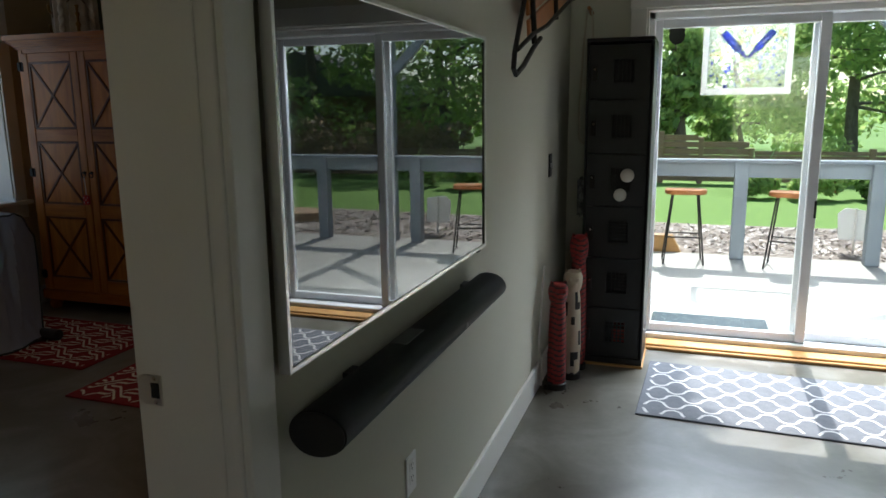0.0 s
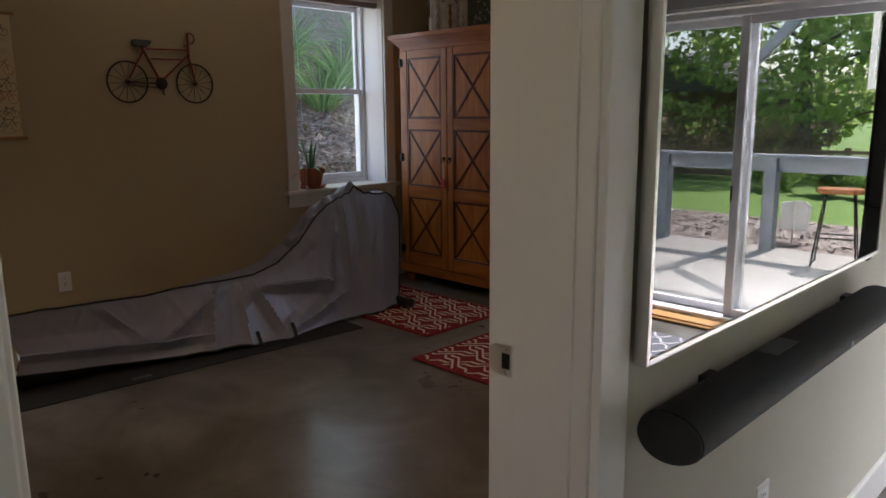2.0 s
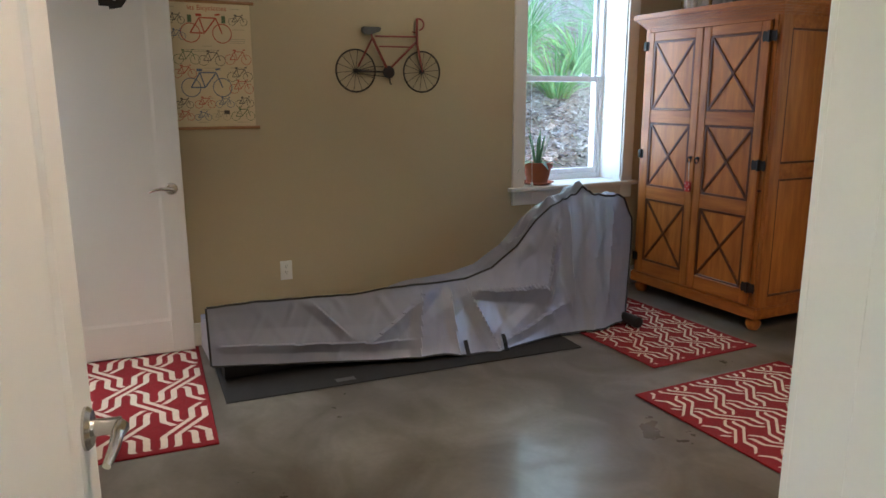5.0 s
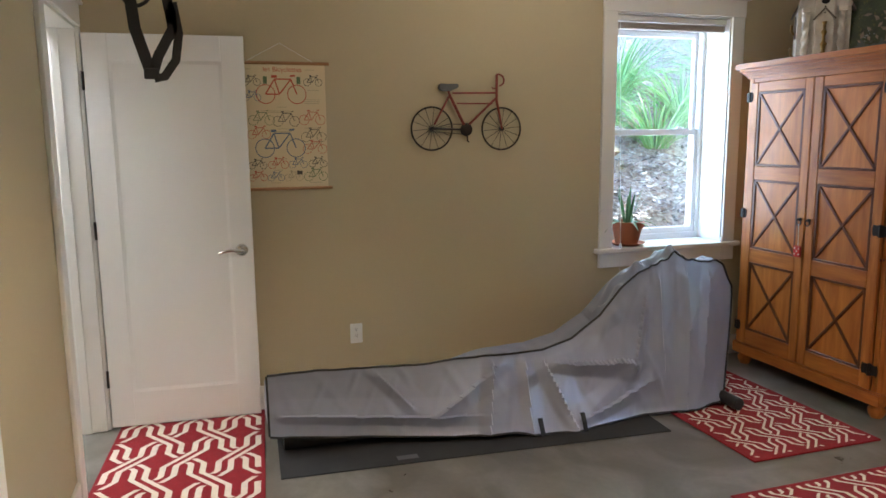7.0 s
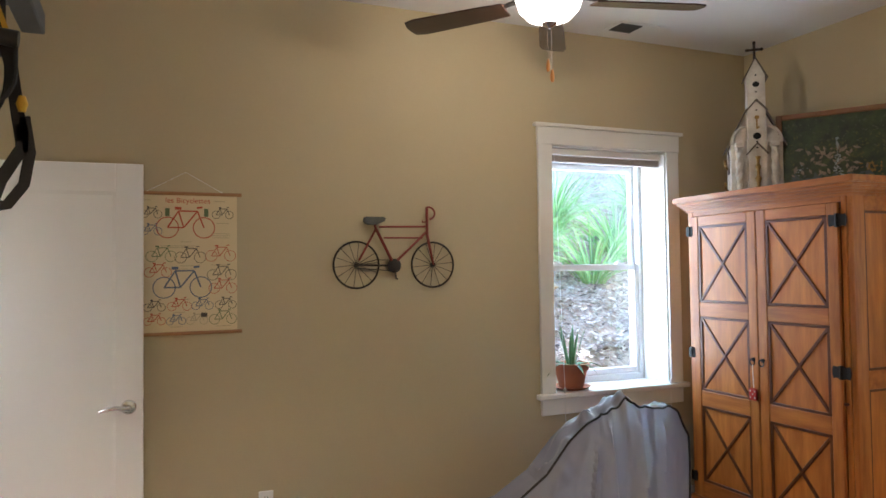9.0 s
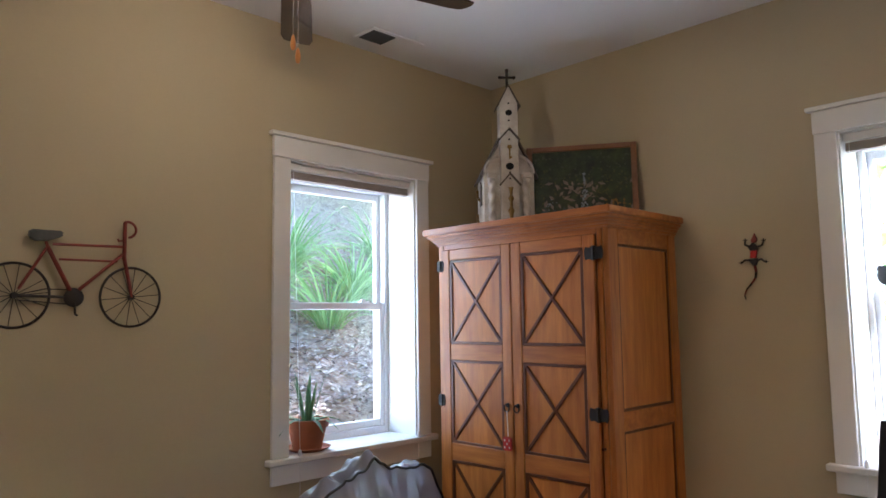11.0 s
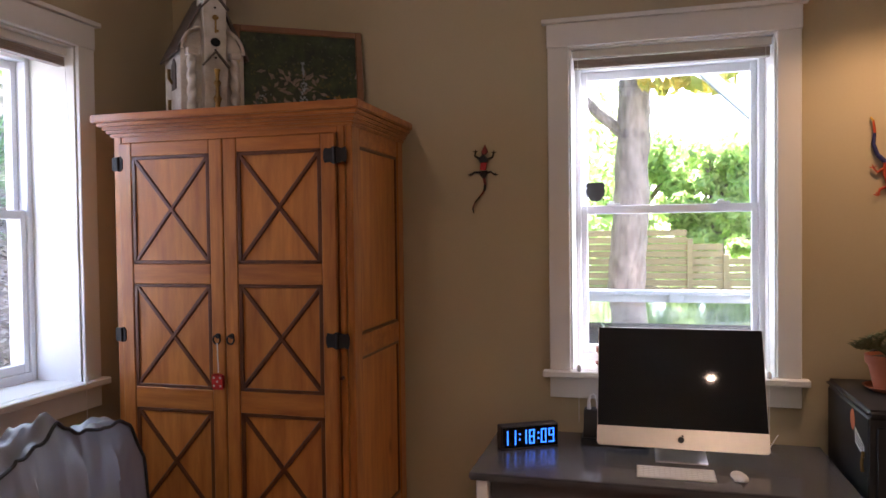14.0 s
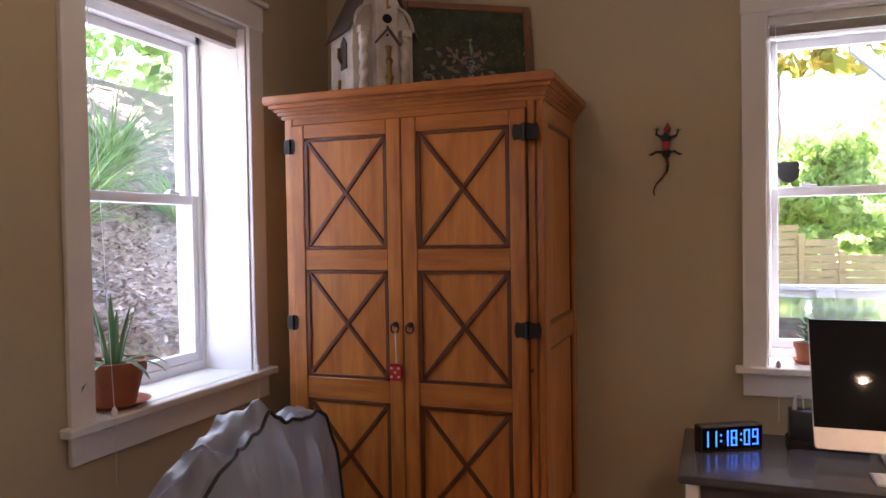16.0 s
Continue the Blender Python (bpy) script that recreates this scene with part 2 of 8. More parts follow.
ALOE = leafy("aloe_leaf", (0.05, 0.13, 0.05), (0.13, 0.24, 0.10), 0.12)
SUCCULENT = leafy("succulent_leaf", (0.07, 0.12, 0.04), (0.22, 0.20, 0.10), 0.15)
LEAF_DARK = leafy("tree_leaf", (0.13, 0.24, 0.07), (0.36, 0.50, 0.15))
LEAF_LIGHT = leafy("light_leaf", (0.24, 0.38, 0.12), (0.55, 0.68, 0.26))
LEAF_YELLOW = leafy("yellow_leaf", (0.20, 0.24, 0.05), (0.60, 0.45, 0.08))
LILY = leafy("lily_leaf", (0.12, 0.25, 0.08), (0.38, 0.56, 0.26))
PINK_PLUME = leafy("shrub_plume", (0.22, 0.20, 0.10), (0.50, 0.36, 0.28))
BARK = material("grey_bark", (0.25, 0.21, 0.185), 0.9, second=(0.10, 0.082, 0.07), scale=13, stretch=(1, 1, 0.4), amount=0.3, bump=1.0, bump_scale=18, fine=0.2)
MULCH = material("bark_mulch", (0.17, 0.13, 0.11), 0.9, second=(0.38, 0.32, 0.28), scale=28, amount=0.3, bump=1.0, bump_scale=40, fine=0.3, fine_scale=90)
CHIP = leafy("bark_chip", (0.18, 0.14, 0.12), (0.55, 0.48, 0.44), 0.0)
GRASS = material("lawn", (0.10, 0.20, 0.03), 0.9, second=(0.16, 0.28, 0.05), scale=6, bump=0.8, bump_scale=120, fine=0.3, fine_scale=120)
PATIO = material("exposed_aggregate", (0.46, 0.44, 0.41), 0.85, second=(0.34, 0.325, 0.30), scale=90, amount=0.4, bump=0.6, bump_scale=140, fine=0.2, fine_scale=220)
STONE = material("tan_flagstone", (0.42, 0.28, 0.17), 0.85, second=(0.34, 0.23, 0.15), scale=5, bump=0.5, bump_scale=25)
GREY_PAINT = material("blue_grey_rail_paint", (0.26, 0.29, 0.33), 0.55, second=(0.23, 0.26, 0.30), scale=4, bump=0.08, bump_scale=60)
STOOL_WOOD = wood("orange_stool_seat", (0.45, 0.17, 0.05), (0.34, 0.11, 0.03), stretch=(2, 10, 10), knots=False)
CHURCH_WHITE = material("chipped_white_paint", (0.66, 0.63, 0.57), 0.7, second=(0.42, 0.36, 0.29), scale=9, amount=0.35, bump=0.4, bump_scale=40, fine=0.08)
TIN = material("rusty_tin_roof", (0.16, 0.14, 0.125), 0.55, 0.5, second=(0.10, 0.07, 0.05), scale=9, bump=0.3, bump_scale=30)
BRASS = material("old_brass", (0.36, 0.23, 0.08), 0.4, 1.0, second=(0.2, 0.12, 0.04), scale=20)
RED_METAL = material("worn_red_enamel", (0.26, 0.035, 0.02), 0.45, 0.2, second=(0.16, 0.03, 0.02), scale=20)
DARK_METAL = material("dark_wire_metal", (0.03, 0.024, 0.02), 0.5, 0.5)
SADDLE = material("grey_saddle", (0.075, 0.075, 0.07), 0.5, 0.3, second=(0.13, 0.13, 0.12), scale=15)
PAPER = material("cream_poster_paper", (0.72, 0.60, 0.38), 0.8, second=(0.67, 0.55, 0.34), scale=6, bump=0.05, bump_scale=30)
DOWEL = material("poster_rod", (0.42, 0.22, 0.10), 0.5, second=(0.33, 0.17, 0.07), scale=10)
INK_RED = material("red_ink", (0.50, 0.09, 0.05), 0.8)
INK_DARK = material("dark_ink", (0.10, 0.085, 0.07), 0.8)
INK_BLUE = material("blue_ink", (0.14, 0.17, 0.24), 0.8)
INK_GREEN = material("green_ink", (0.14, 0.19, 0.09), 0.8)
INK_GREY = material("grey_ink", (0.45, 0.37, 0.24), 0.8)
GLASS = clear("window_glass", (0.97, 0.99, 0.98))
STRAP = material("black_webbing", (0.012, 0.012, 0.013), 0.8, second=(0.02, 0.02, 0.02), scale=200, bump=0.4, bump_scale=400)
YELLOW = material("yellow_strap", (0.62, 0.36, 0.03), 0.7, second=(0.5, 0.28, 0.02), scale=100, bump=0.3, bump_scale=300)
GREY_BEAM = material("grey_steel_beam", (0.13, 0.14, 0.15), 0.5, 0.2, second=(0.10, 0.11, 0.12), scale=6)
RED = material("red_enamel", (0.5, 0.02, 0.015), 0.4, second=(0.4, 0.015, 0.012), scale=40)
CAT_RED = material("red_carved_wood", (0.30, 0.022, 0.02), 0.55, second=(0.22, 0.015, 0.015), scale=14, bump=0.15, bump_scale=40)
CAT_BLACK = material("black_carved_wood", (0.018, 0.016, 0.015), 0.5)
CAT_CREAM = material("cream_carved_wood", (0.62, 0.53, 0.40), 0.55, second=(0.55, 0.46, 0.34), scale=14, bump=0.1)
ROPE = material("pale_rope", (0.55, 0.48, 0.38), 0.9, bump=0.5, bump_scale=300)
BLUE_GLASS = clear("blue_bottle_glass", (0.05, 0.16, 0.75), 0.1, 0.12)
PALE_GLASS = clear("pale_glass_shards", (0.85, 0.9, 0.62), 0.15, 0.1)
GOLD_GLASS = clear("amber_glass", (0.75, 0.65, 0.15), 0.15, 0.1)
FROST = clear("frosted_glass", (0.93, 0.96, 0.95), 0.3, 0.1)
BLIND = material("taupe_blind_fabric", (0.40, 0.34, 0.29), 0.8, second=(0.35, 0.30, 0.26), scale=30, stretch=(1, 1, 12), bump=0.2, bump_scale=40)
GLOBE = glowing("lit_opal_globe", (1.0, 0.86, 0.66), 0.4)
BULB = glowing("lit_recessed_lens", (1.0, 0.80, 0.55), 1.2)
LED = glowing("blue_digit", (0.03, 0.22, 1.0), 0.22)
PULL_WOOD = material("orange_wooden_pull", (0.6, 0.25, 0.06), 0.4)
WICKER = material("dark_wicker", (0.05, 0.06, 0.075), 0.7, second=(0.09, 0.10, 0.12), scale=60, bump=0.8, bump_scale=120)
TABLE_GLASS = material("dark_table_glass", (0.03, 0.035, 0.042), 0.08, second=(0.05, 0.055, 0.06), scale=3, coat=0.3)
ROOF = material("grey_shingles", (0.16, 0.16, 0.17), 0.9, second=(0.11, 0.11, 0.12), scale=30, bump=0.4, bump_scale=40)


# ---- mesh helpers ----
def box(bm, x0, y0, z0, x1, y1, z1):
    v = [bm.verts.new((x, y, z)) for x in (x0, x1) for y in (y0, y1) for z in (z0, z1)]
    for a, b, c, d in ((0, 1, 3, 2), (4, 6, 7, 5), (0, 4, 5, 1), (2, 3, 7, 6), (0, 2, 6, 4), (1, 5, 7, 3)):
        bm.faces.new((v[a], v[b], v[c], v[d]))
    return v


def ring_axes(d):
    d = Vector(d).normalized()
    a = d.cross((0, 0, 1)) if abs(d.z) < 0.95 else d.cross((1, 0, 0))
    a.normalize()
    return a, d.cross(a).normalized()


def tube(bm, pts, r, n=8, caps=True, closed=False):
    """A round bar along pts; r is one radius or one for each point."""
    pts = [Vector(p) for p in pts]
    rs = r if isinstance(r, (list, tuple)) else [r] * len(pts)
    rings = []
    a = None
    for i, p in enumerate(pts):
        nxt, prv = pts[(i + 1) % len(pts)] if closed or i < len(pts) - 1 else p, pts[i - 1] if closed or i else p
        d = (nxt - prv).normalized()
        if a is None:
            a, b = ring_axes(d)
        else:
            a = (a - d * a.dot(d)).normalized()
            b = d.cross(a)
        rings.append([bm.verts.new(p + (a * math.cos(k * math.tau / n) + b * math.sin(k * math.tau / n)) * rs[i]) for k in range(n)])
    for i in range(len(rings) if closed else len(rings) - 1):
        p, q = rings[i], rings[(i + 1) % len(rings)]
        for k in range(n):
            bm.faces.new((p[k], p[(k + 1) % n], q[(k + 1) % n], q[k]))
    if caps and not closed:
        bm.faces.new(list(reversed(rings[0])))
        bm.faces.new(rings[-1])


def lathe(bm, centre, profile, n=24, axis="z"):
    """A turned shape: profile rows of (radius, height) about an axis through centre."""
    c = Vector(centre)
    rings = []
    for r, h in profile:
        ring = []
        for k in range(n):
            u, w = r * math.cos(k * math.tau / n), r * math.sin(k * math.tau / n)
            off = {"z": (u, w, h), "y": (u, h, w), "x": (h, u, w)}[axis]
            ring.append(bm.verts.new(c + Vector(off)))
        rings.append(ring)
    for p, q in zip(rings, rings[1:]):
        for k in range(n):
            bm.faces.new((p[k], p[(k + 1) % n], q[(k + 1) % n], q[k]))
    bm.faces.new(list(reversed(rings[0])))
    bm.faces.new(rings[-1])


def prism(bm, outline, axis, low, high):
    """An outline of (u, w) pairs pushed along an axis: x takes (y, z), y takes (x, z), z takes (x, y)."""
    def at(u, w, h):
        return {"x": (h, u, w), "y": (u, h, w), "z": (u, w, h)}[axis]
    a = [bm.verts.new(at(u, w, low)) for u, w in outline]
    b = [bm.verts.new(at(u, w, high)) for u, w in outline]
    k = len(outline)
    for i in range(k):
        bm.faces.new((a[i], a[(i + 1) % k], b[(i + 1) % k], b[i]))
    bm.faces.new(list(reversed(a)))
    bm.faces.new(b)


def strip(bm, pts, width, normal, lift=0.0):
    """A flat ribbon along pts, lying in the plane with that normal."""
    nrm = Vector(normal)
    pts = [Vector(p) + nrm * lift for p in pts]
    rows = []
    for i, p in enumerate(pts):
        d = pts[min(i + 1, len(pts) - 1)] - pts[max(i - 1, 0)]
        side = d.cross(nrm).normalized() * width / 2
        rows.append((bm.verts.new(p - side), bm.verts.new(p + side)))
    for (a, b), (c, d) in zip(rows, rows[1:]):
        bm.faces.new((a, b, d, c))


def finish(bm, bevel=0.0, segments=1):
    bmesh.ops.recalc_face_normals(bm, faces=bm.faces)
    if bevel:
        sharp = [e for e in bm.edges if len(e.link_faces) == 2 and e.calc_face_angle(0) > 0.6]
        bmesh.ops.bevel(bm, geom=sharp, offset=bevel, segments=segments, affect="EDGES", clamp_overlap=True)


def mesh_of(name, bm, mat, bevel=0.0, segments=1, smooth=True, normals=True):
    if normals:
        finish(bm, bevel, segments)
    me = bpy.data.meshes.new(name)
    bm.to_mesh(me)
    bm.free()
    me.materials.append(mat)
    if smooth:
        me.shade_smooth()
        me.set_sharp_from_angle(angle=radians(35))
    return me


def thing(name, at, label, category, group="", kind=""):
    """The Empty at a thing's base, to which its parts are parented."""
    ob = new(name)
    ob.location, ob.empty_display_size = at, 0.05
    return tagged(ob, label, category, group, kind)


def part(name, bm, mat, parent, label="", bevel=0.0, segments=1, smooth=True, normals=True):
    ob = new(name, mesh_of(name, bm, mat, bevel, segments, smooth, normals))
    ob.parent = parent
    if parent.parent is None:
        ob.matrix_parent_inverse = parent.matrix_basis.inverted()
    return tagged(ob, label) if label else ob


def single(name, bm, mat, label, category, group="", kind="", bevel=0.0, segments=1, smooth=True, normals=True):
    return tagged(new(name, mesh_of(name, bm, mat, bevel, segments, smooth, normals)), label, category, group, kind)


def box_part(name, mat, parent, dims, label="", bevel=0.0, segments=1):
    bm = bmesh.new()
    box(bm, *dims)
    return part(name, bm, mat, parent, label, bevel, segments)


def structure(name, mat, boxes, label, category, bevel=0.0):
    bm = bmesh.new()
    for dims in boxes:
        box(bm, *dims)
    return single(name, bm, mat, label, category, kind="structure", bevel=bevel)


def words(text, size, mat, parent, m, name="lettering"):
    """Raised flat lettering in the built-in font, as a mesh."""
    cu = bpy.data.curves.new(name, "FONT")
    cu.body, cu.size, cu.extrude = text, size, 0.0006
    cu.align_x, cu.align_y = "CENTER", "CENTER"
    tmp = bpy.data.objects.new(name, cu)
    scene.collection.objects.link(tmp)
    me = bpy.data.meshes.new_from_object(tmp.evaluated_get(bpy.context.evaluated_depsgraph_get()))
    bpy.data.objects.remove(tmp)
    me.transform(m)
    me.materials.clear()
    me.materials.append(mat)
    ob = new(name, me)
    ob.parent = parent
    if parent.parent is None:
        ob.matrix_parent_inverse = parent.matrix_basis.inverted()
    return ob


# ---- the plan ----
WEST, NORTH, SOUTH = -4.28, 4.70, 0.14      # inner faces of the office
EAST_OFFICE, EAST_LIVING = -0.52, -0.325    # faces of the wall between office and living room
LIVING_NORTH = 4.43
CEIL = 2.96
SILL, HEAD = 0.80, 2.265                    # window openings
W1 = (3.157, 4.005)                         # west window, along y
W2 = (-2.217, -1.352)                       # north window, along x
DOOR1 = (0.275, 1.085)                      # doorway walked through, along y
DOOR2 = (-4.235, -3.44)                     # doorway in the south wall, along x
SLIDE = (0.10, 1.86)                        # sliding door, along x
PATIO_Z = -0.12

structure("floor", FLOOR, [(-5.3, -3.2, -0.1, 4.0, 4.62, 0.0), (-4.5, 4.62, -0.1, EAST_OFFICE, 4.8, 0.0)], "polished grey mottled concrete floor", "floor")
structure("ceiling", CEILING, [(-4.7, -0.05, CEIL, EAST_OFFICE + 0.1, 5.1, CEIL + 0.1)], "white painted flat ceiling", "ceiling")
structure("ceiling_living", CEILING, [(EAST_OFFICE + 0.1, -3.2, 2.75, 4.1, 4.9, 2.85)], "white painted living room ceiling", "ceiling")
structure("wall_west", WALL, [
    (-4.66, -0.05, 0, WEST, W1[0], CEIL), (-4.66, W1[1], 0, WEST, 5.08, CEIL),
    (-4.66, W1[0], 0, WEST, W1[1], SILL - 0.03), (-4.66, W1[0], HEAD, WEST, W1[1], CEIL)], "khaki painted wall with a window", "wall")
structure("wall_north", WALL, [
    (WEST, NORTH, 0, W2[0], 5.08, CEIL), (W2[1], NORTH, 0, EAST_OFFICE + 0.1, 5.08, CEIL),
    (W2[0], NORTH, 0, W2[1], 5.08, SILL - 0.03), (W2[0], NORTH, HEAD, W2[1], 5.08, CEIL)], "khaki painted wall with a window", "wall")
structure("wall_south", WALL, [
    (WEST, 0.0, 0, DOOR2[0], SOUTH, CEIL), (DOOR2[1], 0.0, 0, EAST_OFFICE, SOUTH, CEIL), (DOOR2[0], 0.0, 2.06, DOOR2[1], SOUTH, CEIL)],
    "khaki painted wall with a doorway", "wall")
mid = (EAST_OFFICE + EAST_LIVING) / 2
structure("wall_east", WALL, [
    (EAST_OFFICE, -0.05, 0, mid, DOOR1[0], CEIL), (EAST_OFFICE, DOOR1[1], 0, mid, NORTH, CEIL), (EAST_OFFICE, DOOR1[0], 2.06, mid, DOOR1[1], CEIL)],
    "khaki painted office side of the partition", "wall")
structure("wall_living_west", WALL_LIVING, [
    (mid, -3.2, 0, EAST_LIVING, DOOR1[0], 2.75), (mid, DOOR1[1], 0, EAST_LIVING, 4.7, 2.75), (mid, DOOR1[0], 2.06, EAST_LIVING, DOOR1[1], 2.75)],
    "pale sage painted living room wall", "wall")
structure("wall_living_north", WALL_LIVING, [
    (EAST_LIVING, LIVING_NORTH, 0, SLIDE[0], 4.72, 2.75), (SLIDE[1], LIVING_NORTH, 0, 4.0, 4.72, 2.75), (SLIDE[0], LIVING_NORTH, 1.97, SLIDE[1], 4.72, 2.75)],
    "pale sage wall round the sliding door", "wall")
structure("wall_living_east", WALL_LIVING, [(4.0, -3.2, 0, 4.15, 4.72, 2.75)], "pale sage painted wall", "wall")
# the opening is an addition, made for the unseen fill window
structure("wall_living_south", WALL_LIVING, [(EAST_LIVING, -3.35, 0, 0.9, -3.2, 2.75), (2.1, -3.35, 0, 4.15, -3.2, 2.75), (0.9, -3.35, 0, 2.1, -3.2, SILL - 0.03), (0.9, -3.35, HEAD, 2.1, -3.2, 2.75)], "pale sage painted wall with an added window opening", "wall")
structure("wall_hall", TRIM, [(-5.3, -1.5, 0, mid, -1.35, CEIL), (-5.45, -1.5, 0, -5.3, 0.0, CEIL), (-5.3, -0.05, 0, -4.66, 0.05, CEIL),
                              (-5.3, -1.5, CEIL, mid, -0.05, CEIL + 0.1)], "white painted walls of the little hall", "wall")

# sloping white soffit above the north window
bm = bmesh.new()
prism(bm, [(4.695, 2.455), (4.695, CEIL - 0.004), (3.6, CEIL - 0.004), (3.6, 2.62)], "x", -1.80, EAST_OFFICE - 0.004)
single("soffit", bm, CEILING, "white painted boxed soffit above the window", "ceiling", kind="structure", bevel=0.004)

BASE_H = 0.135
structure("baseboard_west", TRIM, [(WEST, SOUTH, 0, WEST + 0.016, NORTH, BASE_H)], "white painted baseboard", "baseboard", 0.004)
structure("baseboard_north", TRIM, [(WEST + 0.016, NORTH - 0.016, 0, EAST_OFFICE - 0.016, NORTH, BASE_H)], "white painted baseboard", "baseboard", 0.004)
structure("baseboard_south", TRIM, [(DOOR2[1] + 0.10, SOUTH, 0, EAST_OFFICE - 0.016, SOUTH + 0.016, BASE_H)], "white painted baseboard", "baseboard", 0.004)
structure("baseboard_east", TRIM, [(EAST_OFFICE - 0.016, DOOR1[1] + 0.10, 0, EAST_OFFICE, NORTH, BASE_H)], "white painted baseboard", "baseboard", 0.004)
structure("baseboard_living", TRIM, [(EAST_LIVING, DOOR1[1] + 0.075, 0, EAST_LIVING + 0.016, LIVING_NORTH, BASE_H),
                                     (EAST_LIVING, -3.2, 0, EAST_LIVING + 0.016, DOOR1[0] - 0.10, BASE_H)], "white painted baseboard", "baseboard", 0.004)
structure("baseboard_living_north", TRIM, [(EAST_LIVING + 0.016, LIVING_NORTH - 0.016, 0, 0.0, LIVING_NORTH, BASE_H)], "white painted baseboard", "baseboard", 0.004)


# ---- windows ----
def window(name, m, width, label):
    """A sash window in a deep reveal, built on local x with the room on the side of negative y, then set at m."""
    ob = new(name)
    ob.matrix_basis = m
    tagged(ob, label, "window", kind="structure")
    w = width / 2
    z0, z1, d = SILL, HEAD, 0.38

    def add(pname, dims_list, mat, bevel=0.003, parent=ob, plabel=""):
        b = bmesh.new()
        for dims in dims_list:
            box(b, *dims)
        o = new(pname, mesh_of(pname, b, mat, bevel))
        o.parent = parent
        if plabel:
            o["label"] = plabel
        return o

    c = 0.095
    add("casing", [(-w - c, -0.02, z0, -w, 0, z1), (w, -0.02, z0, w + c, 0, z1)], TRIM)
    add("head_casing", [(-w - c - 0.004, -0.024, z1, w + c + 0.004, 0, z1 + 0.105)], TRIM)
    add("head_cap", [(-w - c - 0.025, -0.042, z1 + 0.105, w + c + 0.025, 0, z1 + 0.125)], TRIM)
    add("window_sill", [(-w - c - 0.03, -0.05, z0 - 0.03, w + c + 0.03, 0, z0), (-w, 0, z0 - 0.03, w, 0.25, z0)], TRIM, 0.005)
    add("apron", [(-w - c, -0.02, z0 - 0.125, w + c, 0, z0 - 0.03)], TRIM)
    t = 0.008
    add("reveal", [(-w, 0, z0, -w + t, d, z1 - t), (w - t, 0, z0, w, d, z1 - t), (-w, 0, z1 - t, w, d, z1)], TRIM, 0)
    fy = 0.235
    frame_part = add("window_frame", [(-w + t, fy, z0, -w + t + 0.026, fy + 0.085, z1 - t), (w - t - 0.026, fy, z0, w - t, fy + 0.085, z1 - t),
                                      (-w + t, fy, z1 - t - 0.05, w - t, fy + 0.085, z1 - t), (-w + t, fy + 0.002, z0 - 0.004, w - t, fy + 0.09, z0 + 0.04)], VINYL, 0.003)
    midz = 1.535
    a = w - t - 0.026
    for sname, s0, s1, y0 in (("lower_sash", z0 + 0.04, midz + 0.02, fy + 0.012), ("upper_sash", midz - 0.02, z1 - t - 0.05, fy + 0.048)):
        sash = add(sname, [(-a, y0, s0, -a + 0.028, y0 + 0.03, s1), (a - 0.028, y0, s0, a, y0 + 0.03, s1),
                           (-a + 0.028, y0, s0, a - 0.028, y0 + 0.03, s0 + 0.04), (-a + 0.028, y0, s1 - 0.04, a - 0.028, y0 + 0.03, s1)], VINYL, 0.003)
        pane = add("pane", [(-a + 0.022, y0 + 0.012, s0 + 0.03, a - 0.022, y0 + 0.018, s1 - 0.03)], GLASS, 0, sash)
        pane.visible_shadow = False
    for x in (-0.62 * a, 0.62 * a):
        add("sash_lock", [(x - 0.03, fy - 0.004, midz + 0.02, x + 0.03, fy + 0.03, midz + 0.03), (x - 0.022, fy + 0.002, midz + 0.03, x + 0.004, fy + 0.02, midz + 0.04)], VINYL, 0.002)
    blind = add("blind", [(-w + t + 0.004, 0.03, z1 - 0.045, w - t - 0.004, 0.075, z1 - t - 0.002)], TRIM, 0.002)
    add("folded_fabric", [(-w + t + 0.01, 0.034 + 0.002 * (i % 2), z1 - 0.05 - 0.008 * (i + 1), w - t - 0.01, 0.071 - 0.002 * (i % 2), z1 - 0.05 - 0.008 * i - 0.0015) for i in range(5)], BLIND, 0, blind, "folded taupe fabric")
    b = bmesh.new()
    for x in (-w + t + 0.03, w - t - 0.03):
        tube(b, [(x, 0.02, z1 - 0.05), (x, -0.055, z0 + 0.02), (x, -0.057, z0 - 0.22)], 0.0012, 5)
    o = new("cord", mesh_of("cord", b, WHITE_PLASTIC))
    o.parent = blind
    b = bmesh.new()
    for x in (-w + t + 0.03, w - t - 0.03):
        lathe(b, (x, -0.054, z0 + 0.005), [(0.003, 0.03), (0.009, 0.022), (0.01, 0.0)], 10)
    o = new("cord_stop", mesh_of("cord_stop", b, WHITE_PLASTIC))
    o.parent = blind
    return ob


window("window_1", pose(WEST, sum(W1) / 2, 0, 0, 0, 90), W1[1] - W1[0], "white sash window in a deep reveal looking on a mulched bank")
window("window_2", pose(sum(W2) / 2, NORTH, 0, 0, 0, 0), W2[1] - W2[0], "white sash window in a deep reveal looking on the patio")

# never in view; added to go with the warm living room fill
window("window_3", pose(1.5, -3.2, 0, 0, 0, 180), 1.2, "unseen white sash window added for the living room fill lamp")


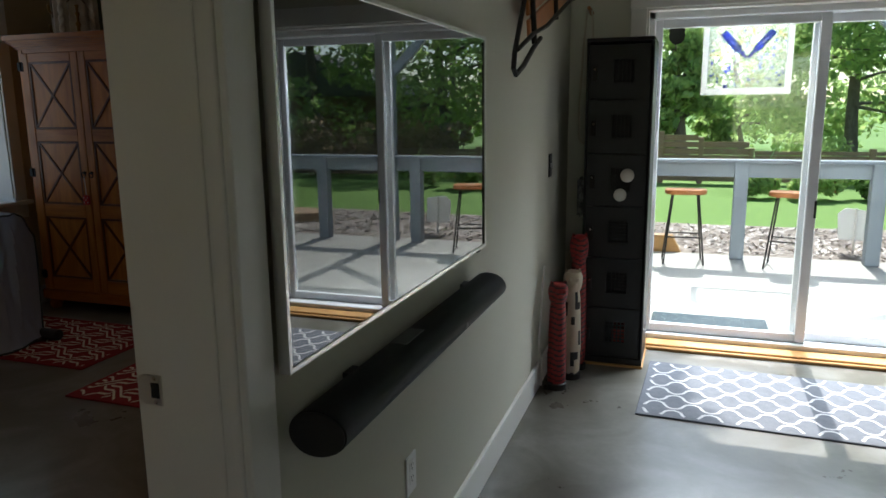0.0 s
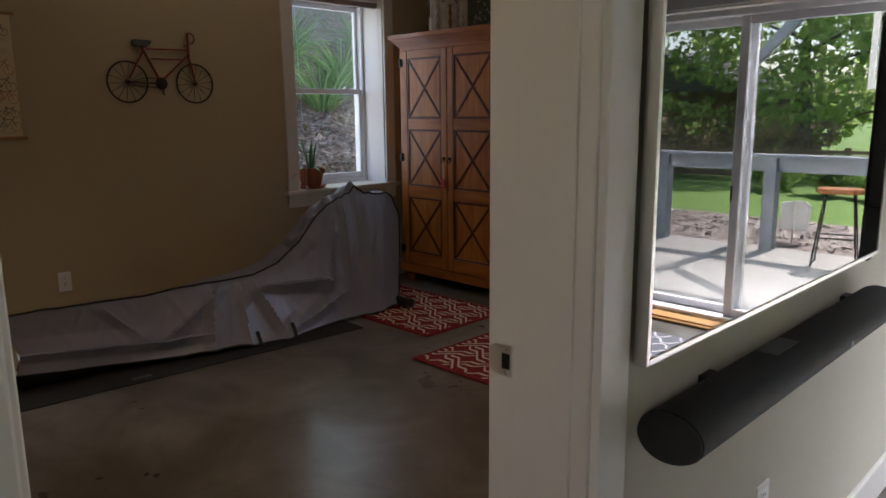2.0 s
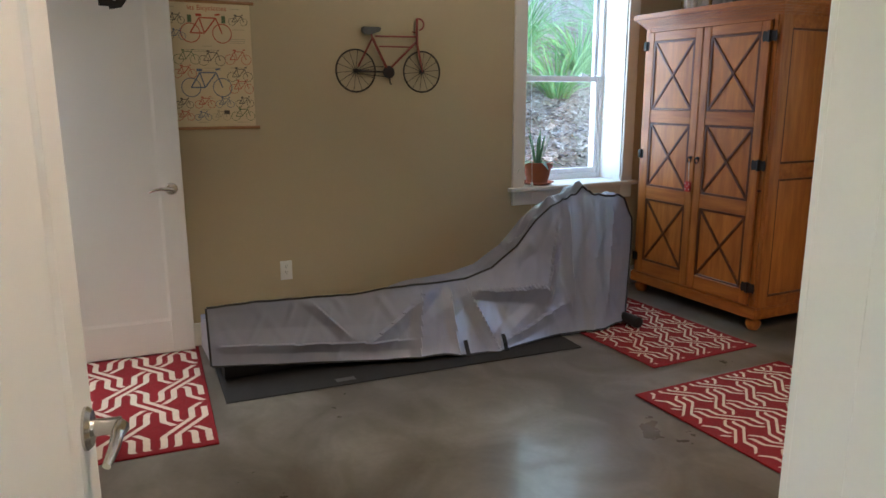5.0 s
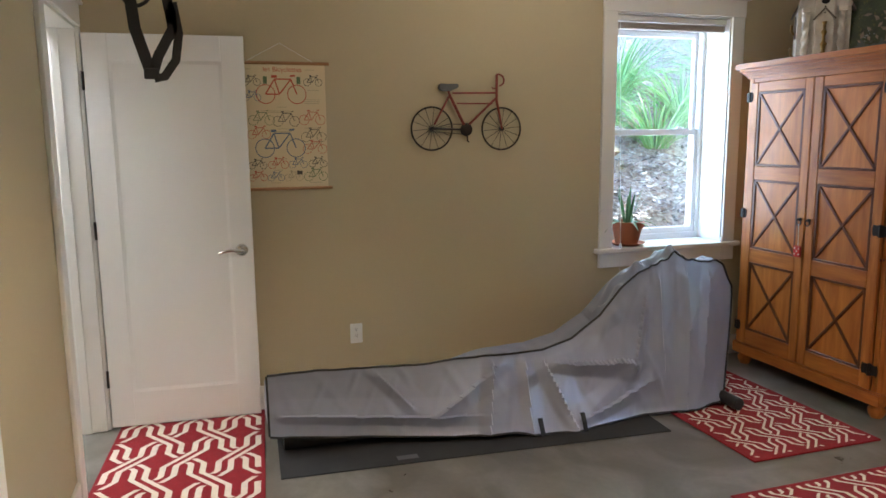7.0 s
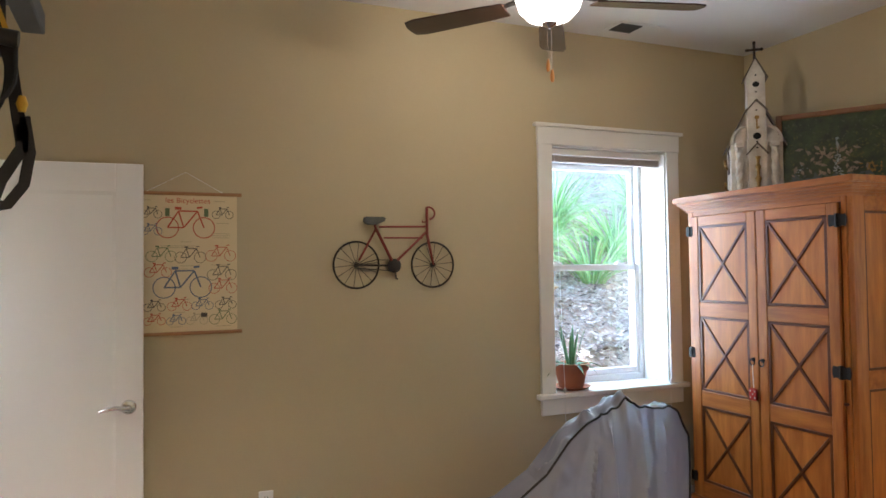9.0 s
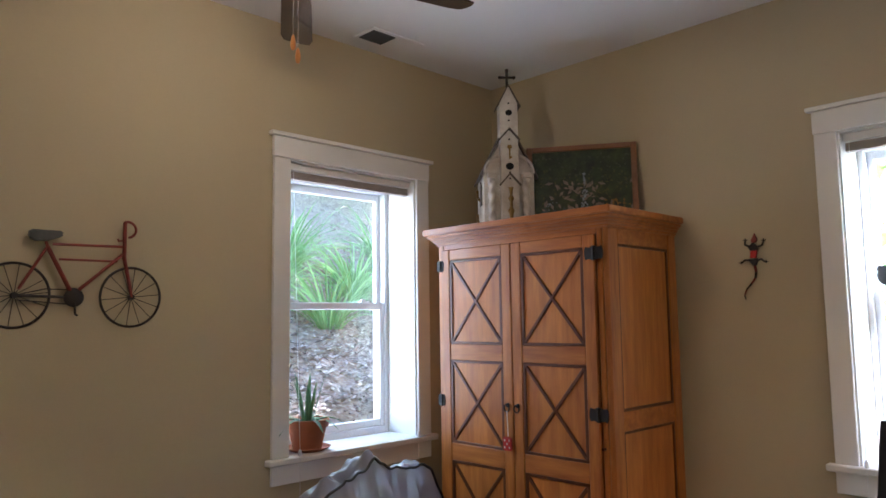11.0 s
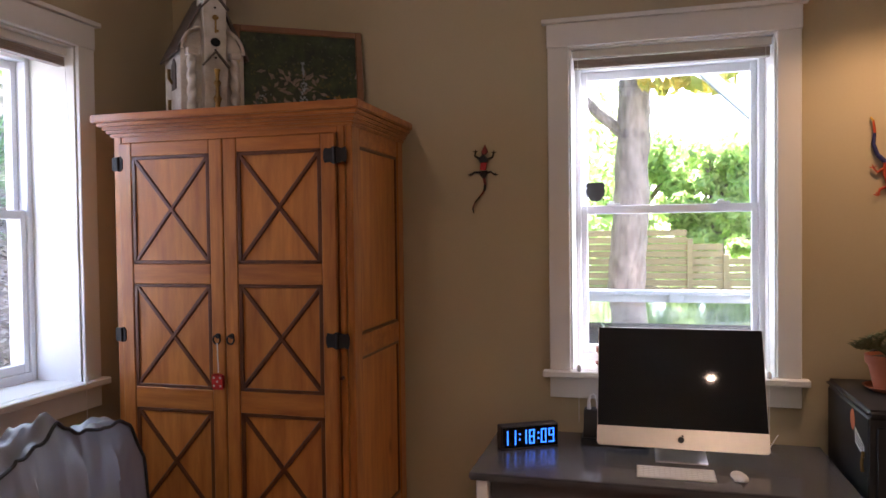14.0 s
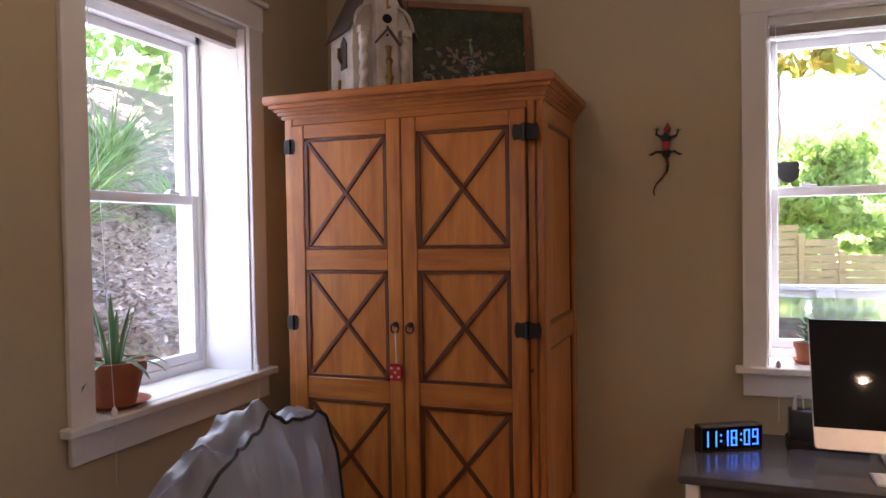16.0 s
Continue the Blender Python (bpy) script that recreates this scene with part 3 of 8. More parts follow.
# ---- doors and doorways ----
def doorway_x(name, span, wall, thick, side, label):
    """Jambs, stops and head casing of a doorway in a wall along x; side is the room's direction along y."""
    ob = thing(name, (sum(span) / 2, wall, 0), label, "doorway", kind="structure")
    x0, x1 = span
    y0, y1 = sorted((wall, wall - side * thick))
    box_part("jamb", TRIM, ob, (x0, y0 - 0.004, 0, x0 + 0.02, y1 + 0.004, 2.045), bevel=0.002)
    box_part("jamb", TRIM, ob, (x1 - 0.02, y0 - 0.004, 0, x1, y1 + 0.004, 2.045), bevel=0.002)
    box_part("jamb_head", TRIM, ob, (x0, y0 - 0.004, 2.045, x1, y1 + 0.004, 2.065), bevel=0.002)
    for a, b in ((x0 + 0.02, x0 + 0.032), (x1 - 0.032, x1 - 0.02)):
        box_part("door_stop", TRIM, ob, (a, y0 + 0.03, 0, b, y0 + 0.07, 2.045), bevel=0.002)
    c = sorted((wall, wall + side * 0.02))
    box_part("casing", TRIM, ob, (x1 - 0.005, c[0], 0, x1 + 0.09, c[1], 2.06), bevel=0.003)
    box_part("casing", TRIM, ob, (x0 - 0.04, c[0], 0, x0 + 0.005, c[1], 2.06), bevel=0.003)
    box_part("head_casing", TRIM, ob, (x0 - 0.04, c[0], 2.06, x1 + 0.095, c[1] + 0.003, 2.165), bevel=0.003)
    box_part("head_cap", TRIM, ob, (x0 - 0.04, c[0], 2.165, x1 + 0.12, c[1] + 0.022, 2.185), bevel=0.003)
    return ob


doorway_x("doorway_south", DOOR2, SOUTH, 0.14, 1, "white painted doorway to the little hall")

ob = thing("doorway_east", (mid, sum(DOOR1) / 2, 0), "white painted doorway between office and living room", "doorway", kind="structure")
y0, y1 = DOOR1
xa, xb = EAST_OFFICE - 0.004, EAST_LIVING + 0.004
box_part("jamb", TRIM, ob, (xa, y0, 0, xb, y0 + 0.02, 2.04), bevel=0.002)
box_part("jamb", TRIM, ob, (xa, y1 - 0.02, 0, xb, y1, 2.04), bevel=0.002)
box_part("jamb_head", TRIM, ob, (xa, y0, 2.04, xb, y1, 2.062), bevel=0.002)
for a, b in ((y0 + 0.02, y0 + 0.0255), (y1 - 0.0255, y1 - 0.02)):
    box_part("door_stop", TRIM, ob, (-0.465, a, 0, -0.352, b, 2.04), bevel=0.002)
for x0, x1 in ((EAST_LIVING, EAST_LIVING + 0.018), (EAST_OFFICE - 0.018, EAST_OFFICE)):
    w = 0.075 if x0 == EAST_LIVING else 0.095
    box_part("casing", TRIM, ob, (x0, y1 - 0.012, 0, x1, y1 + w, 2.055), bevel=0.003)
    box_part("casing", TRIM, ob, (x0, y0 - w, 0, x1, y0 + 0.012, 2.055), bevel=0.003)
    box_part("head_casing", TRIM, ob, (x0 - 0.002, y0 - w - 0.004, 2.055, x1 + 0.002, y1 + w + 0.004, 2.165), bevel=0.003)
bm = bmesh.new()
prism(bm, [(-0.526, 0.925), (-0.512, 0.916), (-0.475, 0.916), (-0.475, 0.972), (-0.512, 0.972), (-0.526, 0.963)], "y", y1 - 0.0225, y1 - 0.0195)
strike = part("strike_plate", bm, ALUMINIUM, ob, "brushed metal strike plate", 0.001)
box_part("strike_hole", DARK_HOLE, strike, (-0.497, y1 - 0.0235, 0.930, -0.48, y1 - 0.0223, 0.958))
for z in (0.922, 0.966):
    bm = bmesh.new()
    lathe(bm, (-0.49, y1 - 0.0225, z), [(0.004, 0), (0.003, -0.0012)], 10, "y")
    part("screw", bm, CHROME, strike)


def panel_door(name, m, width, label, panels=2, lever_side=1):
    """A moulded interior door on local x from its hinge at 0, thickness along y, set at m."""
    ob = new(name)
    ob.matrix_basis = m
    tagged(ob, label, "door", kind="structure")
    h, t, st = 2.03, 0.036, 0.115

    def add(pname, b, mat, parent=ob, bevel=0.0, plabel=""):
        o = new(pname, mesh_of(pname, b, mat, bevel))
        o.parent = parent
        if plabel:
            o["label"] = plabel
        return o

    b = bmesh.new()
    box(b, 0, -t / 2, 0.015, st, t / 2, h)
    box(b, width - st, -t / 2, 0.015, width, t / 2, h)
    box(b, st, -t / 2, 0.015, width - st, t / 2, 0.20)
    box(b, st, -t / 2, h - 0.13, width - st, t / 2, h)
    add("slab", b, DOOR_PAINT, bevel=0.002)
    b = bmesh.new()
    box(b, st, -t / 2 + 0.007, 0.20, width - st, t / 2 - 0.007, h - 0.13)
    add("panel", b, DOOR_PAINT)
    b = bmesh.new()
    for s in (-1, 1):
        yo, yi = s * t / 2, s * (t / 2 - 0.0065)
        o4 = [(st - 0.001, 0.199), (width - st + 0.001, 0.199), (width - st + 0.001, h - 0.129), (st - 0.001, h - 0.129)]
        i4 = [(st + 0.014, 0.214), (width - st - 0.014, 0.214), (width - st - 0.014, h - 0.144), (st + 0.014, h - 0.144)]
        vo = [b.verts.new((x, yo - s * 0.0005, z)) for x, z in o4]
        vi = [b.verts.new((x, yi, z)) for x, z in i4]
        for i in range(4):
            b.faces.new((vo[i], vo[(i + 1) % 4], vi[(i + 1) % 4], vi[i]))
    add("panel_moulding", b, DOOR_PAINT)
    hx = width - 0.06
    for s in (-1, 1):
        b = bmesh.new()
        lathe(b, (hx, s * t / 2, 0.93), [(0.033, 0), (0.033, s * 0.004), (0.027, s * 0.011), (0.013, s * 0.013), (0.013, s * 0.05)], 24, "y")
        rose = add("handle_rose", b, CHROME, plabel="round nickel rose")
        b = bmesh.new()
        y = s * (t / 2 + 0.052)
        tube(b, [(hx, s * t / 2 + s * 0.03, 0.93), (hx, y - s * 0.006, 0.93), (hx - 0.012, y, 0.931), (hx - 0.05, y, 0.937), (hx - 0.085, y, 0.932), (hx - 0.115, y - s * 0.006, 0.922)],
             [0.011, 0.0115, 0.0115, 0.0095, 0.008, 0.006], 12)
        add("lever", b, CHROME, rose, 0, "curved nickel lever")
    b = bmesh.new()
    box(b, width - 0.0015, -0.012, 0.90, width + 0.001, 0.012, 0.96)
    add("latch_plate", b, CHROME)
    for z in (0.28, 1.06, 1.80):
        b = bmesh.new()
        tube(b, [(-0.004, -t / 2 - 0.003, z - 0.045), (-0.004, -t / 2 - 0.003, z + 0.045)], 0.0065, 10)
        hg = add("hinge", b, BLACK_IRON, plabel="dark metal hinge")
        b = bmesh.new()
        e, r = t / 2 - 0.004, 0.008
        prism(b, [(-t / 2, z - 0.045), (e - r, z - 0.045), (e - 0.3 * r, z - 0.045 + 0.3 * r), (e, z - 0.045 + r), (e, z + 0.045 - r), (e - 0.3 * r, z + 0.045 - 0.3 * r), (e - r, z + 0.045), (-t / 2, z + 0.045)], "x", -0.0035, -0.0005)
        add("hinge_leaf", b, BLACK_IRON, hg)
        for dy, dz in ((-0.004, 0.033), (0.006, 0.0), (-0.004, -0.033)):
            b = bmesh.new()
            lathe(b, (-0.0035, dy, z + dz), [(0.0046, 0), (0.0038, -0.0012), (0.0008, -0.0006)], 12, "x")
            add("screw", b, CHROME, hg, 0, "bright screw head")
    return ob


# the hall door stands open flat along the west wall, the other one swung into the office
panel_door("door_1", pose(-4.237, 0.168, 0, 0, 0, 86.5), 0.76, "white panelled door standing open along the wall")
panel_door("door_2", pose(-0.545, 0.302, 0, 0, 0, 170), 0.76, "white panelled door swung open into the office")

ob = thing("jamb_hinge", (-0.50, DOOR1[0] + 0.02, 1.06), "dark metal hinge leaf on the door jamb", "hinge")
bm = bmesh.new()
yh = DOOR1[0] + 0.02
prism(bm, [(-0.525, 1.005), (-0.495, 1.005), (-0.485, 1.015), (-0.485, 1.095), (-0.495, 1.105), (-0.525, 1.105)], "y", yh, yh + 0.003)
leaf = part("leaf", bm, BLACK_IRON, ob)
for x, z in ((-0.497, 1.09), (-0.508, 1.055), (-0.497, 1.02)):
    bm = bmesh.new()
    lathe(bm, (x, yh + 0.003, z), [(0.0045, 0), (0.0035, 0.0012)], 12, "y")
    part("screw", bm, CHROME, leaf, "bright screw head")

# ---- sliding door ----
ob = thing("door_3", (1.0, 4.58, 0), "white framed sliding glass door, closed", "sliding door", kind="structure")
sx0, sx1 = SLIDE
box_part("outer_frame", VINYL, ob, (sx0, 4.52, 0.04, sx0 + 0.045, 4.70, 1.965), bevel=0.004)
box_part("outer_frame", VINYL, ob, (sx1 - 0.045, 4.52, 0.04, sx1, 4.70, 1.965), bevel=0.004)
box_part("head_frame", VINYL, ob, (sx0, 4.52, 1.915, sx1, 4.70, 1.966), bevel=0.004)
box_part("track", VINYL, ob, (sx0, 4.52, 0.03, sx1, 4.70, 0.062), bevel=0.004)
for pname, x0, x1, y in (("sliding_panel", sx0 + 0.03, 1.055, 4.565), ("fixed_panel", 0.975, sx1 - 0.03, 4.625)):
    bm = bmesh.new()
    s = 0.055
    box(bm, x0, y, 0.062, x0 + s, y + 0.04, 1.915)
    box(bm, x1 - s, y, 0.062, x1, y + 0.04, 1.915)
    box(bm, x0 + s, y, 0.062, x1 - s, y + 0.04, 0.115)
    box(bm, x0 + s, y, 1.865, x1 - s, y + 0.04, 1.915)
    panel = part(pname, bm, VINYL, ob, bevel=0.004)
    bm = bmesh.new()
    box(bm, x0 + s - 0.01, y + 0.017, 0.105, x1 - s + 0.01, y + 0.023, 1.875)
    pane = part("pane", bm, GLASS, panel)
    pane.visible_shadow = False
    if pname == "sliding_panel":
        bm = bmesh.new()
        tube(bm, [(x0 + 0.027, y, 0.84), (x0 + 0.027, y - 0.04, 0.86), (x0 + 0.027, y - 0.045, 0.95), (x0 + 0.027, y - 0.04, 1.04), (x0 + 0.027, y, 1.06)], 0.009, 8)
        part("pull_handle", bm, WHITE_PLASTIC, panel, "white pull handle")
        box_part("latch", BLACK_PLASTIC, panel, (x1 - 0.012, y - 0.004, 0.80, x1 + 0.001, y + 0.0, 0.90), "black latch", 0.001)
for x0, x1 in ((sx0 - 0.085, sx0 + 0.004), (sx1 - 0.004, sx1 + 0.085)):
    box_part("casing", TRIM, ob, (x0, LIVING_NORTH - 0.018, 0, x1, LIVING_NORTH, 1.965), bevel=0.003)
box_part("head_casing", TRIM, ob, (sx0 - 0.09, LIVING_NORTH - 0.02, 1.965, sx1 + 0.09, LIVING_NORTH, 2.08), bevel=0.003)
box_part("reveal", TRIM, ob, (sx0, LIVING_NORTH, 1.952, sx1, 4.52, 1.968))
box_part("reveal", TRIM, ob, (sx0 - 0.003, LIVING_NORTH, 0.03, sx0 + 0.012, 4.52, 1.952))
structure("threshold", OAK, [(sx0 - 0.01, LIVING_NORTH - 0.03, 0.0, sx1 + 0.03, 4.52, 0.032), (sx0 - 0.05, LIVING_NORTH - 0.055, 0.0, sx1 + 0.05, LIVING_NORTH - 0.03, 0.02)],
          "varnished oak threshold board under the sliding door", "threshold", 0.004)


# ---- living room things ----
ob = thing("television", (EAST_LIVING, 1.83, 1.29), "flat glossy dark television with a silver rim on the wall", "television")
ty0, ty1, tz0, tz1 = 1.172, 2.475, 0.955, 1.655
box_part("back_case", BLACK_PLASTIC, ob, (EAST_LIVING + 0.004, ty0 + 0.03, tz0 + 0.03, -0.308, ty1 - 0.03, tz1 - 0.03), bevel=0.004)
bm = bmesh.new()
for y0, z0, y1, z1 in ((ty0, tz0, ty0 + 0.011, tz1), (ty1 - 0.011, tz0, ty1, tz1), (ty0 + 0.011, tz0, ty1 - 0.011, tz0 + 0.011), (ty0 + 0.011, tz1 - 0.011, ty1 - 0.011, tz1)):
    box(bm, -0.308, y0, z0, -0.284, y1, z1)
part("rim", bm, ALUMINIUM, ob, "thin silver rim", 0.001)
box_part("screen", TV_SCREEN, ob, (-0.306, ty0 + 0.011, tz0 + 0.011, -0.287, ty1 - 0.011, tz1 - 0.011), "glossy black screen")
box_part("sensor", BLACK_PLASTIC, ob, (-0.304, 2.40, tz0 - 0.012, -0.29, 2.43, tz0), bevel=0.002)

ob = thing("soundbar", (EAST_LIVING, 1.87, 0.84), "long rounded black soundbar mounted under the television", "soundbar")
bm = bmesh.new()
outline = [(0.062 * math.cos(a) * (1.05 if math.cos(a) > 0 else 0.9), 0.046 * math.sin(a)) for a in np.linspace(0, math.tau, 28, endpoint=False)]
prism(bm, [(-0.262 + u, 0.828 + w) for u, w in outline], "y", 1.21, 2.42)
part("body", bm, BLACK_CLOTH, ob, bevel=0.003, segments=2)
for y0, y1 in ((1.206, 1.2105), (2.4195, 2.424)):
    bm = bmesh.new()
    prism(bm, [(-0.262 + u * 0.97, 0.828 + w * 0.97) for u, w in outline], "y", y0, y1)
    part("end_cap", bm, BLACK_PLASTIC, ob, bevel=0.0015)
bm = bmesh.new()
lathe(bm, (-0.1985, 1.97, 0.824), [(0.008, 0.0), (0.008, 0.002)], 14, "x")
part("badge", bm, GREY_PLASTIC, ob)
box_part("touch_strip", GREY_PLASTIC, ob, (-0.285, 1.62, 0.873, -0.24, 1.74, 0.8755), bevel=0.0005)
for y in (1.45, 2.3):
    box_part("wall_bracket", BLACK_PLASTIC, ob, (EAST_LIVING, y, 0.80, -0.31, y + 0.05, 0.855))


def wall_outlet(at, axis, label):
    """A duplex socket plate facing along +x."""
    ob = thing("wall_outlet", at, label, "outlet")
    x, y, z = at
    bm = bmesh.new()
    box(bm, x, y - 0.0355, z - 0.058, x + 0.006, y + 0.0355, z + 0.058)
    plate = part("cover_plate", bm, WHITE_PLASTIC, ob, bevel=0.002)
    for dz in (-0.026, 0.012):
        bm = bmesh.new()
        box(bm, x + 0.006, y - 0.017, z + dz, x + 0.0075, y + 0.017, z + dz + 0.028)
        sock = part("socket", bm, WHITE_PLASTIC, ob, bevel=0.0006)
        for dy in (-0.007, 0.005):
            box_part("slot", DARK_HOLE, sock, (x + 0.007, y + dy, z + dz + 0.012, x + 0.0078, y + dy + 0.002, z + dz + 0.022))
        box_part("ground_slot", DARK_HOLE, sock, (x + 0.007, y - 0.003, z + dz + 0.003, x + 0.0078, y + 0.001, z + dz + 0.008))
    return ob


wall_outlet((EAST_LIVING, 1.83, 0.42), "x", "white duplex outlet on the pale living room wall")
wall_outlet((WEST, 1.487, 0.39), "x", "white duplex outlet low on the khaki wall")


def locker():
    x0, x1, yf, yb, h = -0.172, 0.172, 4.03, 4.405, 1.78
    ob = thing("locker", (0, 4.2, 0), "tall narrow black metal locker with six small doors", "locker")
    for pname, dims in (("side_sheet", (x0, yf + 0.012, 0.05, x0 + 0.012, yb, h - 0.02)), ("side_sheet", (x1 - 0.012, yf + 0.012, 0.05, x1, yb, h - 0.02)),
                        ("back_sheet", (x0 + 0.012, yb - 0.01, 0.05, x1 - 0.012, yb, h - 0.02)), ("top_sheet", (x0, yf, h - 0.02, x1, yb, h)), ("kick_sheet", (x0, yf + 0.004, 0.012, x1, yb, 0.05))):
        box_part(pname, BLACK_STEEL, ob, dims, bevel=0.003)
    box_part("plinth_board", OAK, ob, (x0 - 0.012, yf - 0.008, 0.0, x1 + 0.008, yb, 0.012))
    n = 6
    for i in range(n):
        z0, z1 = 0.055 + i * (h - 0.085) / n, 0.05 + (i + 1) * (h - 0.085) / n
        bm = bmesh.new()
        zc = (z0 + z1) / 2
        w0, w1, u0, u1 = -0.03, 0.075, zc - 0.055, zc + 0.062
        for dims in ((x0 + 0.018, yf, z0, w0, yf + 0.012, z1), (w1, yf, z0, x1 - 0.018, yf + 0.012, z1), (w0, yf, z0, w1, yf + 0.012, u0), (w0, yf, u1, w1, yf + 0.012, z1)):
            box(bm, *dims)
        door = part("locker_door", bm, BLACK_STEEL, ob)
        bm = bmesh.new()
        for k in range(1, 5):
            x = w0 + (w1 - w0) * k / 5
            box(bm, x - 0.0035, yf + 0.002, u0, x + 0.0035, yf + 0.009, u1)
        for k in range(1, 6):
            z = u0 + (u1 - u0) * k / 6
            box(bm, w0, yf + 0.003, z - 0.003, w1, yf + 0.008, z + 0.003)
        part("vent_grille", bm, BLACK_STEEL, door)
        bm = bmesh.new()
        box(bm, x0 + 0.035, yf - 0.012, zc - 0.045, x0 + 0.06, yf, zc + 0.03)
        part("latch", bm, BLACK_IRON, door, "dark metal latch", 0.003)
        bm = bmesh.new()
        lathe(bm, (x0 + 0.047, yf - 0.012, zc + 0.015), [(0.006, 0), (0.006, -0.005)], 10, "y")
        part("latch_pin", bm, CHROME, door)
    return ob


locker()
for x, z, r in ((0.06, 1.07, 0.036), (0.026, 0.965, 0.034)):
    bm = bmesh.new()
    lathe(bm, (x, 4.012, z), [(r * 0.3, 0.016), (r, 0.008), (r, -0.002), (r * 0.8, -0.008), (r * 0.3, -0.01)], 20, "y")
    single("hanging_ornament", bm, CHURCH_WHITE, "small pale round ornament hung on the black locker", "ornament", group="ornaments on the locker")
box_ob = bmesh.new()
box(box_ob, 0.0, 4.09, 0.075, 0.13, 4.25, 0.20)
single("red_box", box_ob, RED, "red packet seen through the locker grille", "box", bevel=0.003)
bm = bmesh.new()
box(bm, -0.21, 4.06, 0.83, -0.176, 4.16, 1.05)
single("hanging_bag", bm, material("dark_patterned_cloth", (0.05, 0.05, 0.055), 0.9, second=(0.25, 0.24, 0.24), scale=35, amount=0.2), "small patterned cloth bag on the locker's side", "bag", bevel=0.012, segments=2)


def carved_cat(name, x, y, h, turn, label, coat, mark, spots=False):
    """A tall carved wooden cat, one plain mesh with its stripes as part of it."""
    bm = bmesh.new()
    prof = [(0.050, 0.0), (0.052, 0.03), (0.044, 0.035), (0.047, 0.1 * h), (0.049, 0.3 * h), (0.045, 0.55 * h), (0.041, 0.74 * h),
            (0.036, 0.80 * h), (0.044, 0.83 * h), (0.05, 0.88 * h), (0.05, 0.93 * h), (0.042, 0.97 * h), (0.024, 0.985 * h)]
    dense = []
    for (r0, z0), (r1, z1) in zip(prof, prof[1:]):
        k = max(1, int((z1 - z0) / 0.006))
        dense += [(r0 + (r1 - r0) * i / k, z0 + (z1 - z0) * i / k) for i in range(k)]
    dense.append(prof[-1])
    lathe(bm, (0, 0, 0), dense, 28)
    for s in (-1, 1):
        prism(bm, [(s * 0.044, 0.95 * h), (s * 0.036, 1.0 * h), (s * 0.014, 0.965 * h)], "y", -0.016, 0.006)
        lathe(bm, (s * 0.019, -0.048, 0.915 * h), [(0.009, 0.004), (0.008, -0.004), (0.003, -0.006)], 12, "y")
    lathe(bm, (0, -0.046, 0.868 * h), [(0.02, 0.006), (0.016, -0.006), (0.005, -0.012)], 14, "y")
    me = mesh_of(name, bm, coat)
    me.materials.append(mark)
    me.materials.append(CAT_BLACK)
    for p in me.polygons:
        c = p.center
        a = math.atan2(c.y, c.x)
        if c.z < 0.034:
            p.material_index = 2
        elif spots:
            p.material_index = 1 if noise.cell(Vector((a * 2.2, c.z * 26, 3))) > 0.45 and c.z < 0.8 * h else 0
        elif (c.z + 0.006 * math.sin(a * 3)) % 0.027 < 0.008:
            p.material_index = 1
    ob = new(name, me)
    ob.matrix_basis = pose(x, y, 0, 0, 0, turn)
    return tagged(ob, label, "sculpture", group="carved wooden cats")


carved_cat("carved_cat", -0.225, 3.62, 0.57, 25, "short red carved wooden cat with black stripes", CAT_RED, CAT_BLACK)
carved_cat("carved_cat", -0.178, 3.79, 0.60, 15, "cream carved wooden cat with black patches", CAT_CREAM, CAT_BLACK, True)
carved_cat("carved_cat", -0.172, 3.945, 0.765, 20, "tall red carved wooden cat with black stripes", CAT_RED, CAT_BLACK)

# sled hung on the wall, nose down
ob = thing("wooden_sled", (EAST_LIVING, 3.1, 1.8), "varnished wooden sled with black steel runners hung on the wall", "sled")
d = Vector((0, 0.955, 0.295)).normalized()
up = Vector((0, -0.295, 0.955)).normalized()
nose = Vector((-0.27, 2.72, 1.565))
for k in range(4):
    bm = bmesh.new()
    vs = []
    for s in (0.36, 1.5):
        for x, u in ((-0.276, 0.0), (-0.262, 0.0), (-0.262, 0.082), (-0.276, 0.082)):
            p = nose + d * s + up * (u + k * 0.098 + 0.02)
            vs.append(bm.verts.new((x, p.y, p.z)))
    for i in range(4):
        bm.faces.new((vs[i], vs[(i + 1) % 4], vs[4 + (i + 1) % 4], vs[4 + i]))
    bm.faces.new(vs[:4])
    bm.faces.new(vs[4:])
    part("slat", bm, SLED_WOOD, ob, bevel=0.003)
bm = bmesh.new()
loop = [(0.5, 0.0), (0.36, -0.005), (0.16, -0.03), (0.03, -0.03), (0.0, 0.0), (0.03, 0.05), (0.14, 0.13), (0.26, 0.22), (0.34, 0.30), (0.36, 0.40), (0.5, 0.42)]
tube(bm, [nose + d * s + up * u + Vector((0.02, 0, 0)) for s, u in loop], 0.010, 10)
part("front_loop", bm, BLACK_IRON, ob, "bent black steel bow")
for u in (0.05, 0.36):
    bm = bmesh.new()
    tube(bm, [nose + d * s + up * (u + v) + Vector((x, 0, 0)) for s, v, x in ((0.08, 0.0, 0.02), (0.25, 0.02, 0.045), (0.5, 0.0, 0.05), (1.5, 0.0, 0.05))] if u < 0.1 else
         [nose + d * s + up * u + Vector((0.05, 0, 0)) for s in (0.36, 0.9, 1.5)], 0.009, 8)
    part("runner", bm, BLACK_IRON, ob, "black steel runner")
